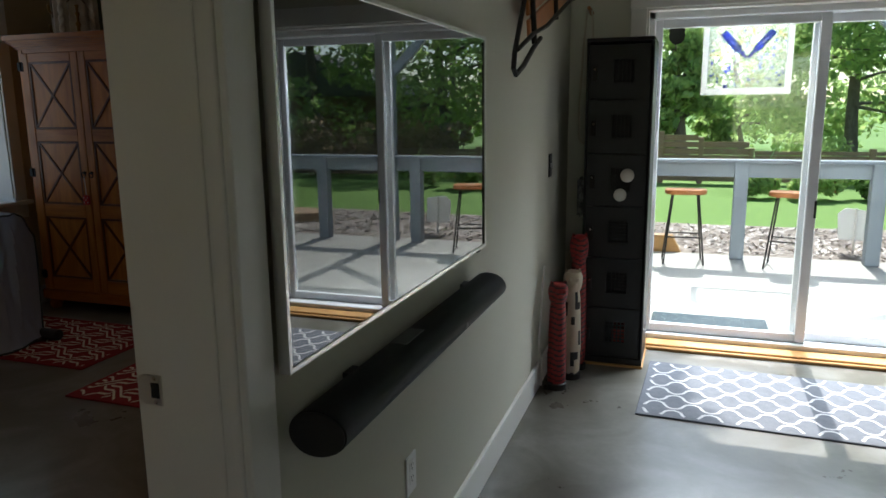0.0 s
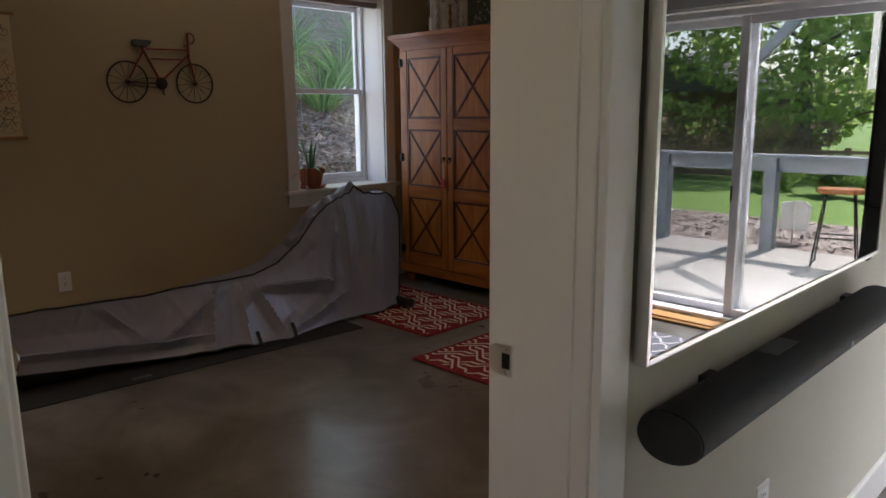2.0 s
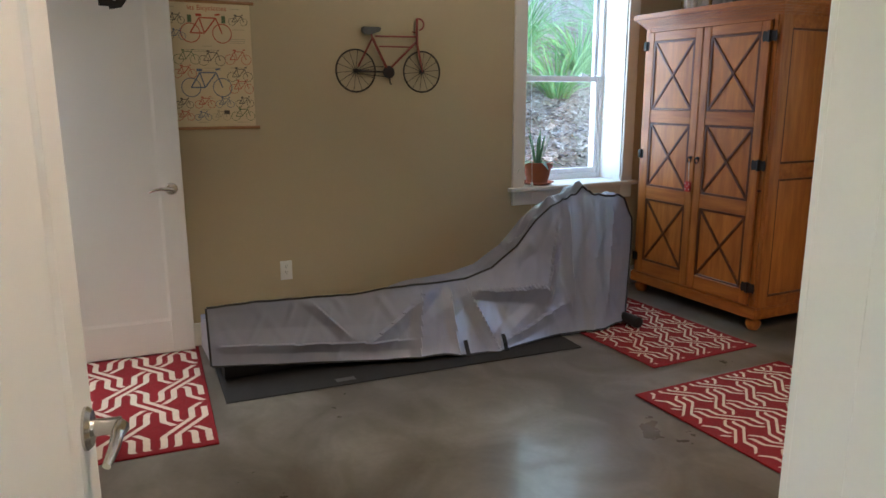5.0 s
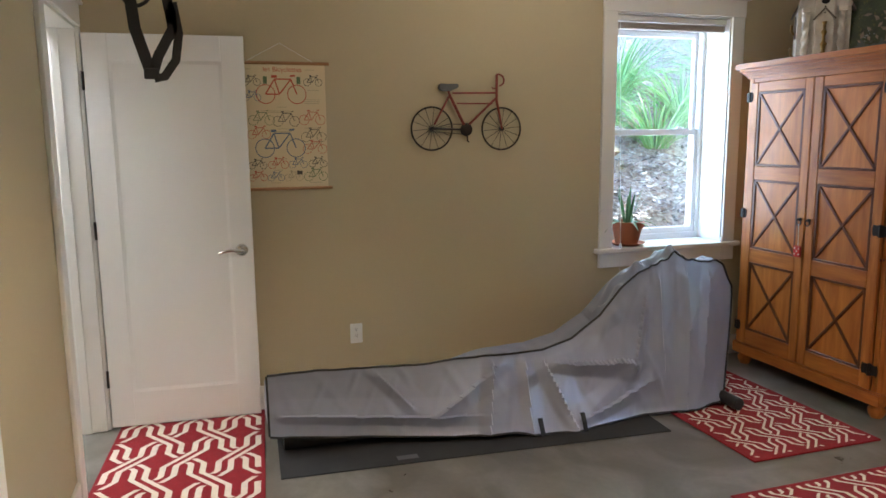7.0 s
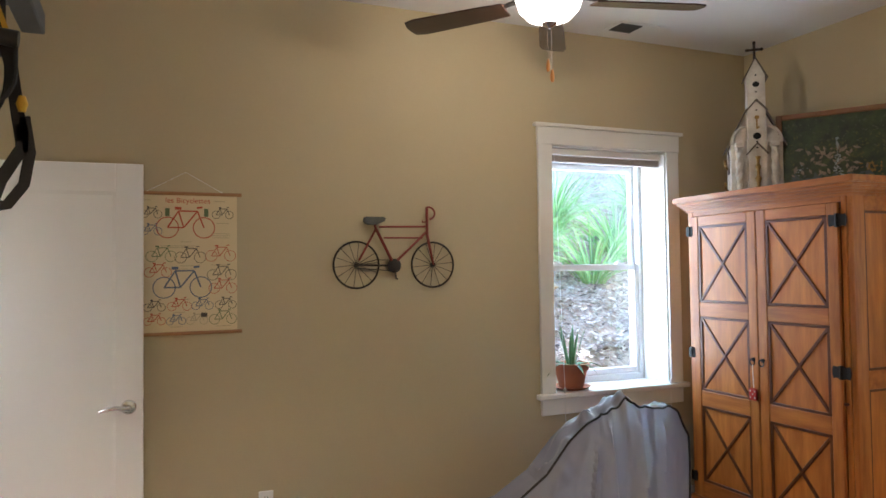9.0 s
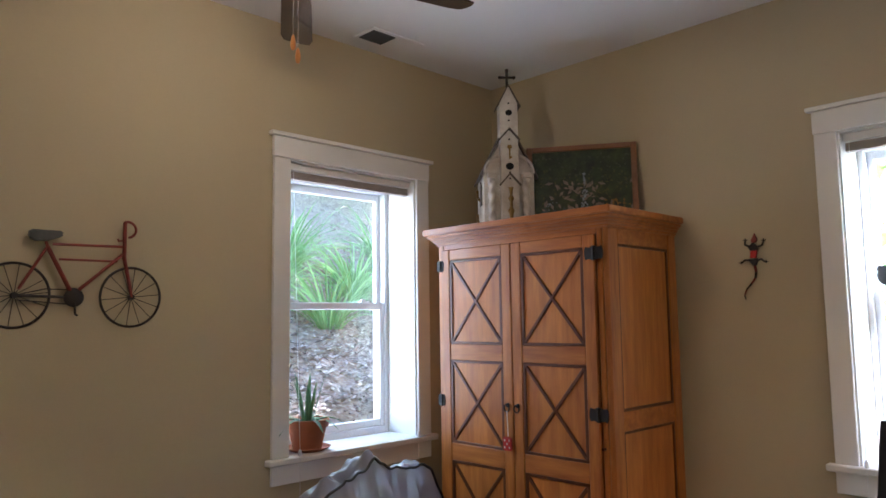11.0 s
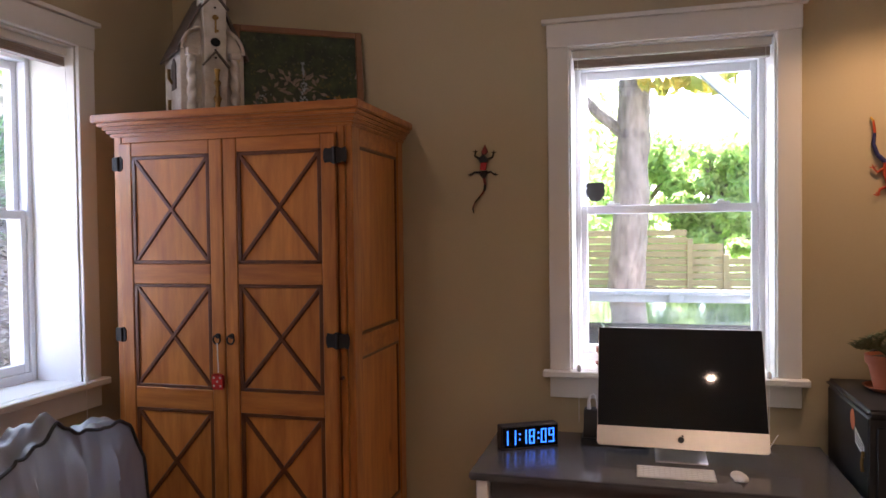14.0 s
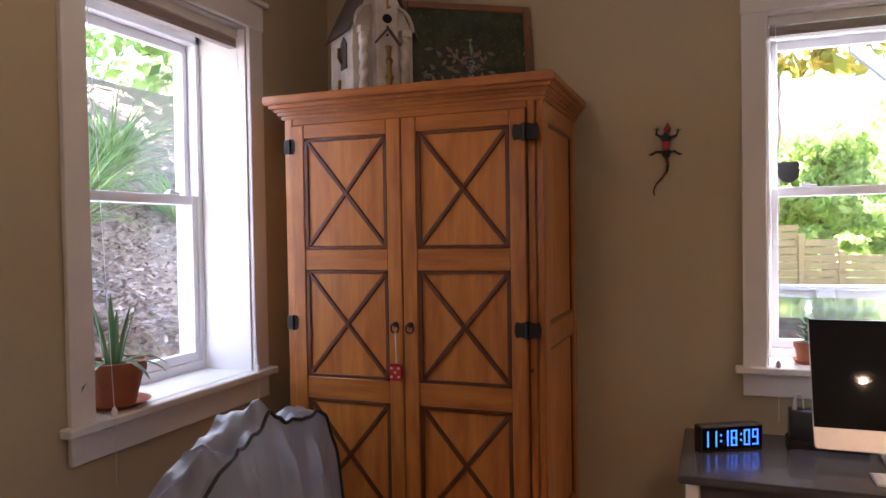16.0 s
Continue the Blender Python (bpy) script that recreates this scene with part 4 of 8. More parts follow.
for s in (0.40, 0.9, 1.4):
    bm = bmesh.new()
    a, b = nose + d * s + up * 0.0, nose + d * s + up * 0.42
    tube(bm, [(-0.255, a.y, a.z), (-0.255, b.y, b.z)], 0.012, 8)
    part("crossbar", bm, BLACK_IRON, ob)
bm = bmesh.new()
tube(bm, [(EAST_LIVING, 3.35, 2.05), (-0.285, 3.35, 2.05), (-0.28, 3.35, 2.10)], 0.006, 8)
part("wall_hook", bm, BLACK_IRON, ob)

ob = thing("rope_loop", (-0.2, 4.30, 1.95), "pale rope loop hanging from a wooden peg on the wall", "rope")
bm = bmesh.new()
pts = [(-0.218, 4.33, 1.96), (-0.232, 4.32, 1.75), (-0.245, 4.31, 1.45), (-0.243, 4.31, 1.30)] + [(-0.206 - 0.036 * math.cos(a), 4.31, 1.265 - 0.045 * math.sin(a)) for a in np.linspace(0.2, math.pi - 0.2, 7)] + [(-0.168, 4.31, 1.31), (-0.166, 4.31, 1.5), (-0.176, 4.32, 1.75), (-0.19, 4.33, 1.96)]
tube(bm, pts, 0.0055, 7)
part("cord", bm, ROPE, ob)
bm = bmesh.new()
tube(bm, [(-0.205, LIVING_NORTH, 1.955), (-0.205, 4.31, 1.97)], [0.014, 0.010], 10)
part("peg", bm, SLED_WOOD, ob)

# light switch beside the corner
ob = thing("light_switch", (EAST_LIVING, 3.86, 1.13), "dark light switch plate on the living room wall", "switch")
box_part("cover_plate", BLACK_PLASTIC, ob, (EAST_LIVING, 3.825, 1.07, EAST_LIVING + 0.006, 3.895, 1.19), bevel=0.002)
box_part("toggle", WHITE_PLASTIC, ob, (EAST_LIVING + 0.006, 3.852, 1.118, EAST_LIVING + 0.018, 3.868, 1.142), bevel=0.002)
ob = thing("cable_conduit", (EAST_LIVING, 3.5, 0), "thin pale conduit running down the wall to the floor", "conduit")
bm = bmesh.new()
tube(bm, [(EAST_LIVING + 0.008, 3.72, 0.62), (EAST_LIVING + 0.008, 3.60, 0.22), (EAST_LIVING + 0.024, 3.60, 0.15), (EAST_LIVING + 0.024, 3.60, 0.01)], 0.005, 8)
part("pipe", bm, TRIM, ob)


def lattice_rug(name, m, length, width, label, ground, line, cells, rows, ribbon, soft, group):
    """A flat woven rug with interlocking chain lattice of raised lines; local x along its length."""
    ob = new(name)
    ob.matrix_basis = m
    tagged(ob, label, "rug", group)
    b = bmesh.new()
    box(b, -length / 2, -width / 2, 0.0, length / 2, width / 2, 0.009)
    o = new("rug_base", mesh_of("rug_base", b, ground, 0.003))
    o.parent = ob
    b = bmesh.new()
    p, h = length / cells, width / rows
    edge = 0.022

    def wave(u):
        f = (u / p) % 1.0
        if soft:
            c = math.cos(f * math.tau)
            return math.copysign(abs(c) ** 0.55, c)
        f = abs(f - 0.5) * 2
        return max(-1.0, min(1.0, (f - 0.5) * 3.6))

    for r in range(-1, rows + 2):
        for s in (-1, 1):
            for phase in (0,):
                run = []
                for i in range(cells * 24 + 1):
                    u = -length / 2 + length * i / (cells * 24)
                    turn = u if soft or r % 2 == 0 else u + p / 2
                    y = -width / 2 + (r + 0.5) * h + s * (h * 0.25 + h * (0.19 if soft else 0.21) * wave(turn))
                    inside = abs(u) < length / 2 - edge and abs(y) < width / 2 - edge
                    if inside:
                        run.append((u, y, 0))
                    if (not inside or i == cells * 24) and run:
                        if len(run) > 1:
                            strip(b, run, ribbon, (0, 0, 1), 0.0105)
                        run = []
    o = new("woven_pattern", mesh_of("woven_pattern", b, line))
    o.parent = ob
    return ob


lattice_rug("grey_rug", pose(0.95, 3.75, 0, 0, 0, -2), 1.5, 0.76, "grey rug with a pale trellis pattern before the sliding door", GREY_RUG, PALE_RUG, 9, 4, 0.014, True, "")
def strand_rug(name, m, length, width, label, ground, line, across, along, wide, gap, spread, group):
    """A rug of double cream lines stepping both ways over and under each other; local x along its length."""
    ob = new(name)
    ob.matrix_basis = m
    tagged(ob, label, "rug", group)
    b = bmesh.new()
    box(b, -length / 2, -width / 2, 0.0, length / 2, width / 2, 0.009)
    o = new("rug_base", mesh_of("rug_base", b, ground, 0.003))
    o.parent = ob
    pitch, row = width / across, length / along / 2
    edge, n = 0.028, int(length / 0.006)
    b = bmesh.new()
    for lean in (-1, 1):
        for k in range(-across - 8, across + 9):
            for off in (-gap, gap):
                last = None
                for i in range(n + 1):
                    u = -length / 2 + edge + (length - 2 * edge) * i / n
                    q = u / row + 0.35
                    r = math.floor(q + 0.5)
                    f = q - r
                    step = max(-0.5, min(0.5, f / spread))
                    knot = pitch * k + lean * pitch / 2 * r
                    y = knot + lean * pitch / 2 * step + off
                    under = (r % 2 == 0) == (lean > 0)
                    hidden = abs(y) > width / 2 - edge or (under and abs(y - (knot - lean * pitch / 2 * step)) < gap + wide * 0.95)
                    if hidden:
                        last = None
                        continue
                    ragged = 0.0022 * noise.noise(Vector((u * 90, y * 60, k)))
                    pair = (b.verts.new((u, y - wide / 2 + ragged, 0.0108)), b.verts.new((u, y + wide / 2 + ragged, 0.0108)))
                    if last:
                        b.faces.new((last[0], pair[0], pair[1], last[1]))
                    last = pair
    o = new("woven_pattern", mesh_of("woven_pattern", b, line))
    o.parent = ob
    return ob


RUGS = "red rugs with a cream lattice"
strand_rug("red_rug", pose(-3.40, 3.45, 0, 0, 0, 0), 1.17, 0.77, "red rug with a cream lattice under the wardrobe's front", RED_RUG, CREAM_RUG, 4, 4, 0.017, 0.024, 0.62, RUGS)
strand_rug("red_rug", pose(-2.00, 3.24, 0, 0, 0, 0), 1.18, 1.0, "red rug with a cream lattice on the open floor", RED_RUG, CREAM_RUG, 5, 4, 0.018, 0.025, 0.62, RUGS)
strand_rug("red_rug", pose(-3.63, 0.535, 0, 0, 0, -4), 1.27, 0.74, "red rug with a bold cream lattice inside the doorway", RED_RUG, CREAM_RUG, 3, 2.5, 0.028, 0.028, 0.6, RUGS)


# ---- covered rowing machine ----
def rower_cover():
    ob = thing("covered_machine", (-3.65, 2.3, 0), "rowing machine under a creased silver grey fabric cover", "exercise machine")
    ridge = [(0.93, 0.40), (1.15, 0.402), (1.43, 0.394), (1.66, 0.382), (1.93, 0.397), (2.16, 0.388), (2.35, 0.392), (2.52, 0.436), (2.69, 0.547), (2.82, 0.69),
             (2.93, 0.772), (3.06, 0.815), (3.12, 0.832), (3.16, 0.862), (3.22, 0.826), (3.34, 0.792), (3.45, 0.798), (3.50, 0.76), (3.535, 0.69), (3.565, 0.64)]
    ry, rz = [a for a, _ in ridge], [b for _, b in ridge]
    y_low, y_high = 0.93, 3.565
    nu, nf, nt, nb = 260, 64, 12, 14
    bm = bmesh.new()
    grid = []

    def front_x(y):
        return float(np.interp(y, (0.93, 1.9, 2.6, 3.1, 3.565), (-3.62, -3.59, -3.595, -3.60, -3.62)))

    def base_x(y):
        return float(np.interp(y, (0.93, 1.4, 1.83, 2.15, 2.5, 2.9, 3.3, 3.565), (-3.57, -3.55, -3.47, -3.41, -3.39, -3.45, -3.41, -3.45)))

    def hem_z(y):
        return float(np.interp(y, (0.93, 1.38, 1.81, 2.13, 2.26, 2.51, 2.9, 3.3, 3.565), (0.118, 0.066, 0.036, 0.038, 0.015, 0.012, 0.02, 0.024, 0.04)))

    # folds: two ends as (y, height share), depth, width
    folds = ((1.02, 0.34, 1.95, 0.26, 0.016, 0.07), (1.45, 0.95, 1.62, 0.42, 0.015, 0.06), (1.75, 0.30, 2.10, 0.92, 0.018, 0.09), (2.06, 0.96, 2.0, 0.06, 0.026, 0.06),
             (2.24, 0.90, 2.22, 0.0, 0.02, 0.05), (2.34, 0.90, 2.46, 0.05, 0.026, 0.07), (2.42, 0.82, 2.86, 0.40, 0.030, 0.07), (2.86, 0.40, 2.95, 0.80, 0.018, 0.06),
             (3.05, 0.95, 3.06, 0.30, 0.014, 0.08), (3.24, 0.92, 3.22, 0.08, 0.022, 0.09), (3.40, 0.9, 3.36, 0.2, 0.012, 0.06), (2.55, 0.12, 3.0, 0.24, 0.012, 0.05))

    def crease(y, w, seed, k=None):
        f = 0.0
        for u, v, size, off in ((2.0, 0.7, 0.012, 0.1), (1.5, -2.3, 0.010, 0.47), (4.6, 2.6, 0.006, 0.83), (7.5, -4.0, 0.004, 0.62)):
            p = Vector((y * u * 0.55 + seed, w * v * 0.55, off * 9))
            ph = y * u + w * v + off + seed + 0.55 * noise.noise(p)
            tri = abs(ph - math.floor(ph) - 0.5) * 2
            f += size * (max(0.0, 1.0 - tri * 2.6) - 0.26) * max(0.0, 0.10 + 2.2 * noise.noise(p * 2.3 + Vector((3, 8, 1))))
        if k is not None:
            for ya, ka, yb, kb, deep, wide in folds:
                dy, dk = (yb - ya), (kb - ka) * 0.45
                q = max(0.0, min(1.0, ((y - ya) * dy + (k - ka) * 0.45 * dk) / (dy * dy + dk * dk)))
                ey, ek = y - ya - q * dy, (k - ka) * 0.45 - q * dk
                side = 1 if ey * dk - ek * dy > 0 else 0.45
                gone = math.hypot(ey, ek) / (wide * (1.0 if side == 1 else 1.6))
                f += 1.7 * deep * max(0.0, 1 - gone) * (0.6 + 0.4 * math.sin(math.pi * q)) * side
        return f

    for i in range(nu + 1):
        y = y_low + (y_high - y_low) * i / nu
        zt = float(np.interp(y, ry, rz)) + 0.006 * noise.noise(Vector((y * 9, 1, 4)))
        if y > 3.0:
            zt += 0.012 * (1 - 2.5 * abs(noise.noise(Vector((y * 14, 2, 6)))))
        fx, bx, hz = front_x(y), base_x(y), hem_z(y)
        end = min(1.0, (y - y_low) / 0.05, (y_high - y) / 0.05)
        depth = 0.26 - 0.07 * max(0.0, min(1.0, (y - 2.3) / 0.5))
        row = []
        for j in range(nf + 1):
            k = j / nf
            w = hz + (zt - hz) * k
            x = bx + (fx - bx) * k ** 0.8
            fade = min(1.0, (1 - k) * 8) * min(1.0, max(0.0, end) + 0.15)
            lean = 0.15 * max(0.0, (y - 2.95) / 0.6) * (1 - k) ** 1.3
            row.append(bm.verts.new((x + crease(y, w, 1.5, k) * fade * 1.2 - 0.012, y - lean, w)))
        for j in range(1, nt + 1):
            k = j / nt
            sag = -0.05 * math.sin(math.pi * k) if y < 2.7 else 0.03 * math.sin(math.pi * k) * noise.noise(Vector((y * 11, k * 2.5, 5))) * 2.2
            sag -= float(np.interp(y, (0.93, 1.85, 2.1, 2.4, 2.65, 3.7), (0.10, 0.09, 0.03, 0.02, 0.02, 0.02))) * k
            row.append(bm.verts.new((fx - depth * k, y, zt + sag + 0.012 * (1 - abs(noise.noise(Vector((y * 8, k * 3, 2)))) * 3) * math.sin(math.pi * k))))
        top = row[-1].co.copy()
        for j in range(1, nb + 1):
            k = j / nb
            row.append(bm.verts.new((top.x - 0.04 * k + crease(y, k, 6.1) * 0.8, y, top.z + (hz - top.z) * k)))
        grid.append(row)
    for p, q in zip(grid, grid[1:]):
        for a in range(len(p) - 1):
            bm.faces.new((p[a], p[a + 1], q[a + 1], q[a]))
    for row in (grid[0], grid[-1]):
        bm.faces.new(row)
    part("fabric_cover", bm, COVER, ob)
    me = ob.children[0].data
    hem = [v.co.copy() for v in [me.vertices[i * (nf + nt + nb + 1)] for i in range(nu + 1)]]
    edge = [v.co.copy() for v in [me.vertices[i * (nf + nt + nb + 1) + nf] for i in range(nu + 1)]]
    bm = bmesh.new()
    tube(bm, [p + Vector((0.003, 0, 0.003)) for p in edge], 0.0058, 7)
    part("top_piping", bm, PIPING, ob, "black piping along the cover's upper edge")
    bm = bmesh.new()
    tube(bm, [p + Vector((0.002, 0, -0.003)) for p in hem], 0.0055, 7)
    part("hem_piping", bm, PIPING, ob, "black piping along the hem")
    for i, off in ((0, -0.003), (nu, 0.003)):
        col = [me.vertices[i * (nf + nt + nb + 1) + j].co.copy() for j in range(nf + 1)]
        bm = bmesh.new()
        tube(bm, [p + Vector((0.003, off, 0)) for p in col], 0.0055, 7)
        part("end_piping", bm, PIPING, ob, "black piping at the cover's end")
    for y in (2.27, 2.50):
        i = round((y - y_low) / (y_high - y_low) * nu)
        col = [me.vertices[i * (nf + nt + nb + 1) + j].co + Vector((0.02, 0, 0)) for j in range(0, 15)]
        bm = bmesh.new()
        strip(bm, [p - Vector((0, 0, 0.012)) for p in col], 0.026, (1, 0, 0.3))
        part("tie_strap", bm, STRAP, ob, "short black webbing strap")
    bm = bmesh.new()
    tube(bm, [(-3.95, 3.42, 0.05), (-3.34, 3.42, 0.05)], 0.035, 14)
    part("front_foot", bm, BLACK_PLASTIC, ob, "black plastic foot under the cover", 0.006)
    bm = bmesh.new()
    box(bm, -3.75, 1.0, 0.009, -3.66, 3.5, 0.12)
    part("rail_foot", bm, BLACK_PLASTIC, ob)


rower_cover()
ob = thing("floor_mat", (-3.6, 1.95, 0), "thin black rubber mat under the covered machine", "mat")
bm = bmesh.new()
prism(bm, [(-3.365, 0.955), (-3.25, 2.92), (-3.95, 2.96), (-4.05, 0.99)], "z", 0.0, 0.006)
part("sheet", bm, RUBBER, ob, bevel=0.002)
bm = bmesh.new()
prism(bm, [(-3.372, 1.50), (-3.368, 1.60), (-3.412, 1.60), (-3.416, 1.50)], "z", 0.006, 0.0075)
part("printed_label", bm, GREY_PLASTIC, ob, "small grey printed label")


# ---- armoire ----
def armoire():
    x0, x1, yf, yb, zt = -4.115, -3.005, 4.035, 4.665, 1.955
    ob = thing("armoire", ((x0 + x1) / 2, (yf + yb) / 2, 0), "tall honey pine armoire with crossed door panels and iron hinges", "armoire")
    bm = bmesh.new()
    box(bm, x0 + 0.012, yf + 0.006, 0.09, x0 + 0.045, yb, 1.86)
    box(bm, x0 + 0.012, yb - 0.02, 0.09, x1 - 0.012, yb - 0.002, 1.86)
    box(bm, x0 + 0.02, yf + 0.02, 0.10, x1 - 0.02, yb - 0.02, 0.14)
    part("carcass", bm, PINE, ob, bevel=0.002)
    sx = x1
    for dims in ((sx - 0.03, yf, 0.09, sx, yf + 0.085, 1.87), (sx - 0.03, yb - 0.075, 0.09, sx, yb, 1.87)):
        box_part("side_stile", PINE, ob, dims, bevel=0.004)
    for z0, z1 in ((0.09, 0.21), (0.93, 1.02), (1.79, 1.87)):
        box_part("side_rail", PINE_X, ob, (sx - 0.03, yf + 0.085, z0, sx - 0.002, yb - 0.075, z1), bevel=0.003)
    for z0, z1 in ((0.21, 0.93), (1.02, 1.79)):
        box_part("side_panel", PINE_PANEL, ob, (sx - 0.03, yf + 0.085, z0, sx - 0.014, yb - 0.075, z1))
        bm = bmesh.new()
        a, b, c, d = yf + 0.085, yb - 0.075, z0, z1
        for p, q in (((a, c), (a + 0.012, d)), ((b - 0.012, c), (b, d)), ((a, c), (b, c + 0.012)), ((a, d - 0.012), (b, d))):
            box(bm, sx - 0.014, p[0], p[1], sx - 0.006, q[0], q[1])
        part("side_moulding", bm, PINE_DARK, ob)
    # front frame
    box_part("front_stile", PINE, ob, (x0, yf, 0.09, x0 + 0.04, yf + 0.03, 1.87), bevel=0.004)
    box_part("front_stile", PINE, ob, (x1 - 0.062, yf - 0.002, 0.09, x1 - 0.032, yf + 0.03, 1.87), bevel=0.004)
    box_part("top_rail", PINE_X, ob, (x0 + 0.04, yf, 1.836, x1 - 0.062, yf + 0.03, 1.87), bevel=0.003)
    box_part("bottom_rail", PINE_X, ob, (x0 - 0.012, yf - 0.02, 0.075, x1 + 0.012, yf + 0.03, 0.15), bevel=0.008, segments=2)
    box_part("bottom_side_rail", PINE_X, ob, (x1 - 0.02, yf + 0.03, 0.075, x1 + 0.012, yb, 0.15), bevel=0.008, segments=2)
    # stepped crown
    for k, (o, z0, z1) in enumerate(((0.012, 1.862, 1.878), (0.024, 1.878, 1.892), (0.036, 1.892, 1.905), (0.05, 1.905, 1.921), (0.066, 1.921, 1.955))):
        box_part("crown_moulding", PINE_X, ob, (x0 - o, yf - o, z0, x1 + o * 0.8, yb + 0.002, z1), bevel=0.005, segments=2)
    for x, y in ((x0 + 0.05, yf + 0.04), (x1 - 0.05, yf + 0.04), (x0 + 0.05, yb - 0.06), (x1 - 0.05, yb - 0.06)):
        bm = bmesh.new()
        lathe(bm, (x, y, 0), [(0.030, 0), (0.042, 0.02), (0.046, 0.045), (0.036, 0.066), (0.03, 0.076)], 20)
        part("bun_foot", bm, PINE, ob)
    # doors
    dz0, dz1, yd = 0.155, 1.834, yf - 0.022
    cx = (x0 + x1 - 0.022) / 2
    zs = ((0.25, 0.70), (0.79, 1.232), (1.317, 1.775))
    for dx0, dx1, hinge_x in ((x0 + 0.042, cx - 0.002, x0 + 0.042), (cx + 0.002, x1 - 0.064, x1 - 0.064)):
        st = 0.062
        for a, b in ((dx0, dx0 + st), (dx1 - st, dx1)):
            if a == dx0:
                door = box_part("cabinet_door", PINE, ob, (a, yd, dz0, b, yd + 0.022, dz1), bevel=0.004)
            else:
                box_part("door_stile", PINE, door, (a, yd, dz0, b, yd + 0.022, dz1), bevel=0.004)
        for z0, z1 in ((dz0, 0.25), (0.70, 0.79), (1.232, 1.317), (1.775, dz1)):
            box_part("door_rail", PINE_X, door, (dx0 + st, yd + 0.002, z0, dx1 - st, yd + 0.020, z1), bevel=0.003)
        for z0, z1 in zs:
            a, b = dx0 + st, dx1 - st
            box_part("panel", PINE_PANEL, door, (a, yd + 0.011, z0, b, yd + 0.018, z1))
            bm = bmesh.new()
            for p, q in (((a, z0), (a + 0.017, z1)), ((b - 0.017, z0), (b, z1)), ((a, z0), (b, z0 + 0.014)), ((a, z1 - 0.014), (b, z1))):
                box(bm, p[0], yd + 0.003, p[1], q[0], yd + 0.012, q[1])
            part("panel_moulding", bm, PINE_DARK, door, "dark stained moulding", 0.002)
            for (u0, w0), (u1, w1) in (((a + 0.01, z0 + 0.01), (b - 0.01, z1 - 0.01)), ((a + 0.01, z1 - 0.01), (b - 0.01, z0 + 0.01))):
                bm = bmesh.new()
                d = Vector((u1 - u0, 0, w1 - w0)).normalized()
                s = Vector((-d.z, 0, d.x)) * 0.0105
                lift = 0.0 if w1 > w0 else 0.0006
                vs = []
                for p in (Vector((u0, 0, w0)), Vector((u1, 0, w1))):
                    for off, yy in ((-s, yd + 0.0115), (-s * 0.6, yd + 0.005 - lift), (s * 0.6, yd + 0.005 - lift), (s, yd + 0.0115)):
                        vs.append(bm.verts.new((p.x + off.x, yy, p.z + off.z)))
                for i in range(3):
                    bm.faces.new((vs[i], vs[i + 1], vs[5 + i], vs[4 + i]))
                part("cross_brace", bm, PINE_DARK, door, "dark stained diagonal brace")
        left = hinge_x == x0 + 0.042
        for z in (0.27, 1.012, 1.745):
            bm = bmesh.new()
            hx = hinge_x
            if left:
                prism(bm, [(hx - 0.03, z - 0.028), (hx + 0.012, z - 0.032), (hx + 0.02, z - 0.02), (hx + 0.02, z + 0.02), (hx + 0.012, z + 0.032), (hx - 0.03, z + 0.028)], "y", yd - 0.004, yd)
                tube(bm, [(hx, yd - 0.006, z - 0.03), (hx, yd - 0.006, z + 0.03)], 0.006, 8)
            else:
                o = [(-0.048, -0.012), (-0.042, -0.03), (-0.02, -0.026), (-0.006, -0.034), (0.006, -0.034), (0.03, -0.026), (0.046, -0.032), (0.052, -0.012),
                     (0.052, 0.012), (0.046, 0.032), (0.03, 0.026), (0.006, 0.034), (-0.006, 0.034), (-0.02, 0.026), (-0.042, 0.03), (-0.048, 0.012)]
                prism(bm, [(hx + u, z + w) for u, w in o], "y", yd - 0.005, yd - 0.001)
                tube(bm, [(hx, yd - 0.007, z - 0.033), (hx, yd - 0.007, z + 0.033)], 0.007, 8)
            part("hinge", bm, BLACK_IRON, door, "ornate black iron hinge")
        kx = dx1 - 0.03 if left else dx0 + 0.03
        bm = bmesh.new()
        lathe(bm, (kx, yd, 1.018), [(0.011, 0), (0.011, -0.006), (0.006, -0.008), (0.006, -0.014)], 14, "y")
        kn = part("ring_pull", bm, BLACK_IRON, door, "black iron ring pull")
        bm = bmesh.new()
        tube(bm, [(kx + 0.016 * math.cos(a), yd - 0.014, 1.004 + 0.018 * math.sin(a)) for a in np.linspace(0, math.tau, 20, endpoint=False)], 0.0035, 8, closed=True)
        part("ring", bm, BLACK_IRON, kn)
    bm = bmesh.new()
    lathe(bm, (x1 - 0.05, yf - 0.002, 0.862), [(0.007, 0), (0.007, -0.02)], 10, "y")
    part("turn_button", bm, PINE_DARK, ob)
    return ob


armoire()
ob = thing("key_tag", (-3.605, 4.0, 0.84), "small red enamel tag hanging from the armoire's ring pull", "tag")
bm = bmesh.new()
tube(bm, [(-3.598, 3.995, 0.99), (-3.600, 4.002, 0.90), (-3.601, 4.004, 0.865)], 0.0022, 6)
part("string", bm, WHITE_PLASTIC, ob)
bm = bmesh.new()
box(bm, -3.632, 3.996, 0.795, -3.572, 4.008, 0.862)
part("tag_body", bm, RED, ob, "red tag with pale dots", 0.006, 2)
for u, w in ((-3.618, 0.812), (-3.587, 0.812), (-3.602, 0.83), (-3.618, 0.846), (-3.588, 0.846)):
    bm = bmesh.new()
    lathe(bm, (u, 3.9955, w), [(0.005, 0.001), (0.005, -0.0005)], 8, "y")
    part("dot", bm, CHURCH_WHITE, ob)


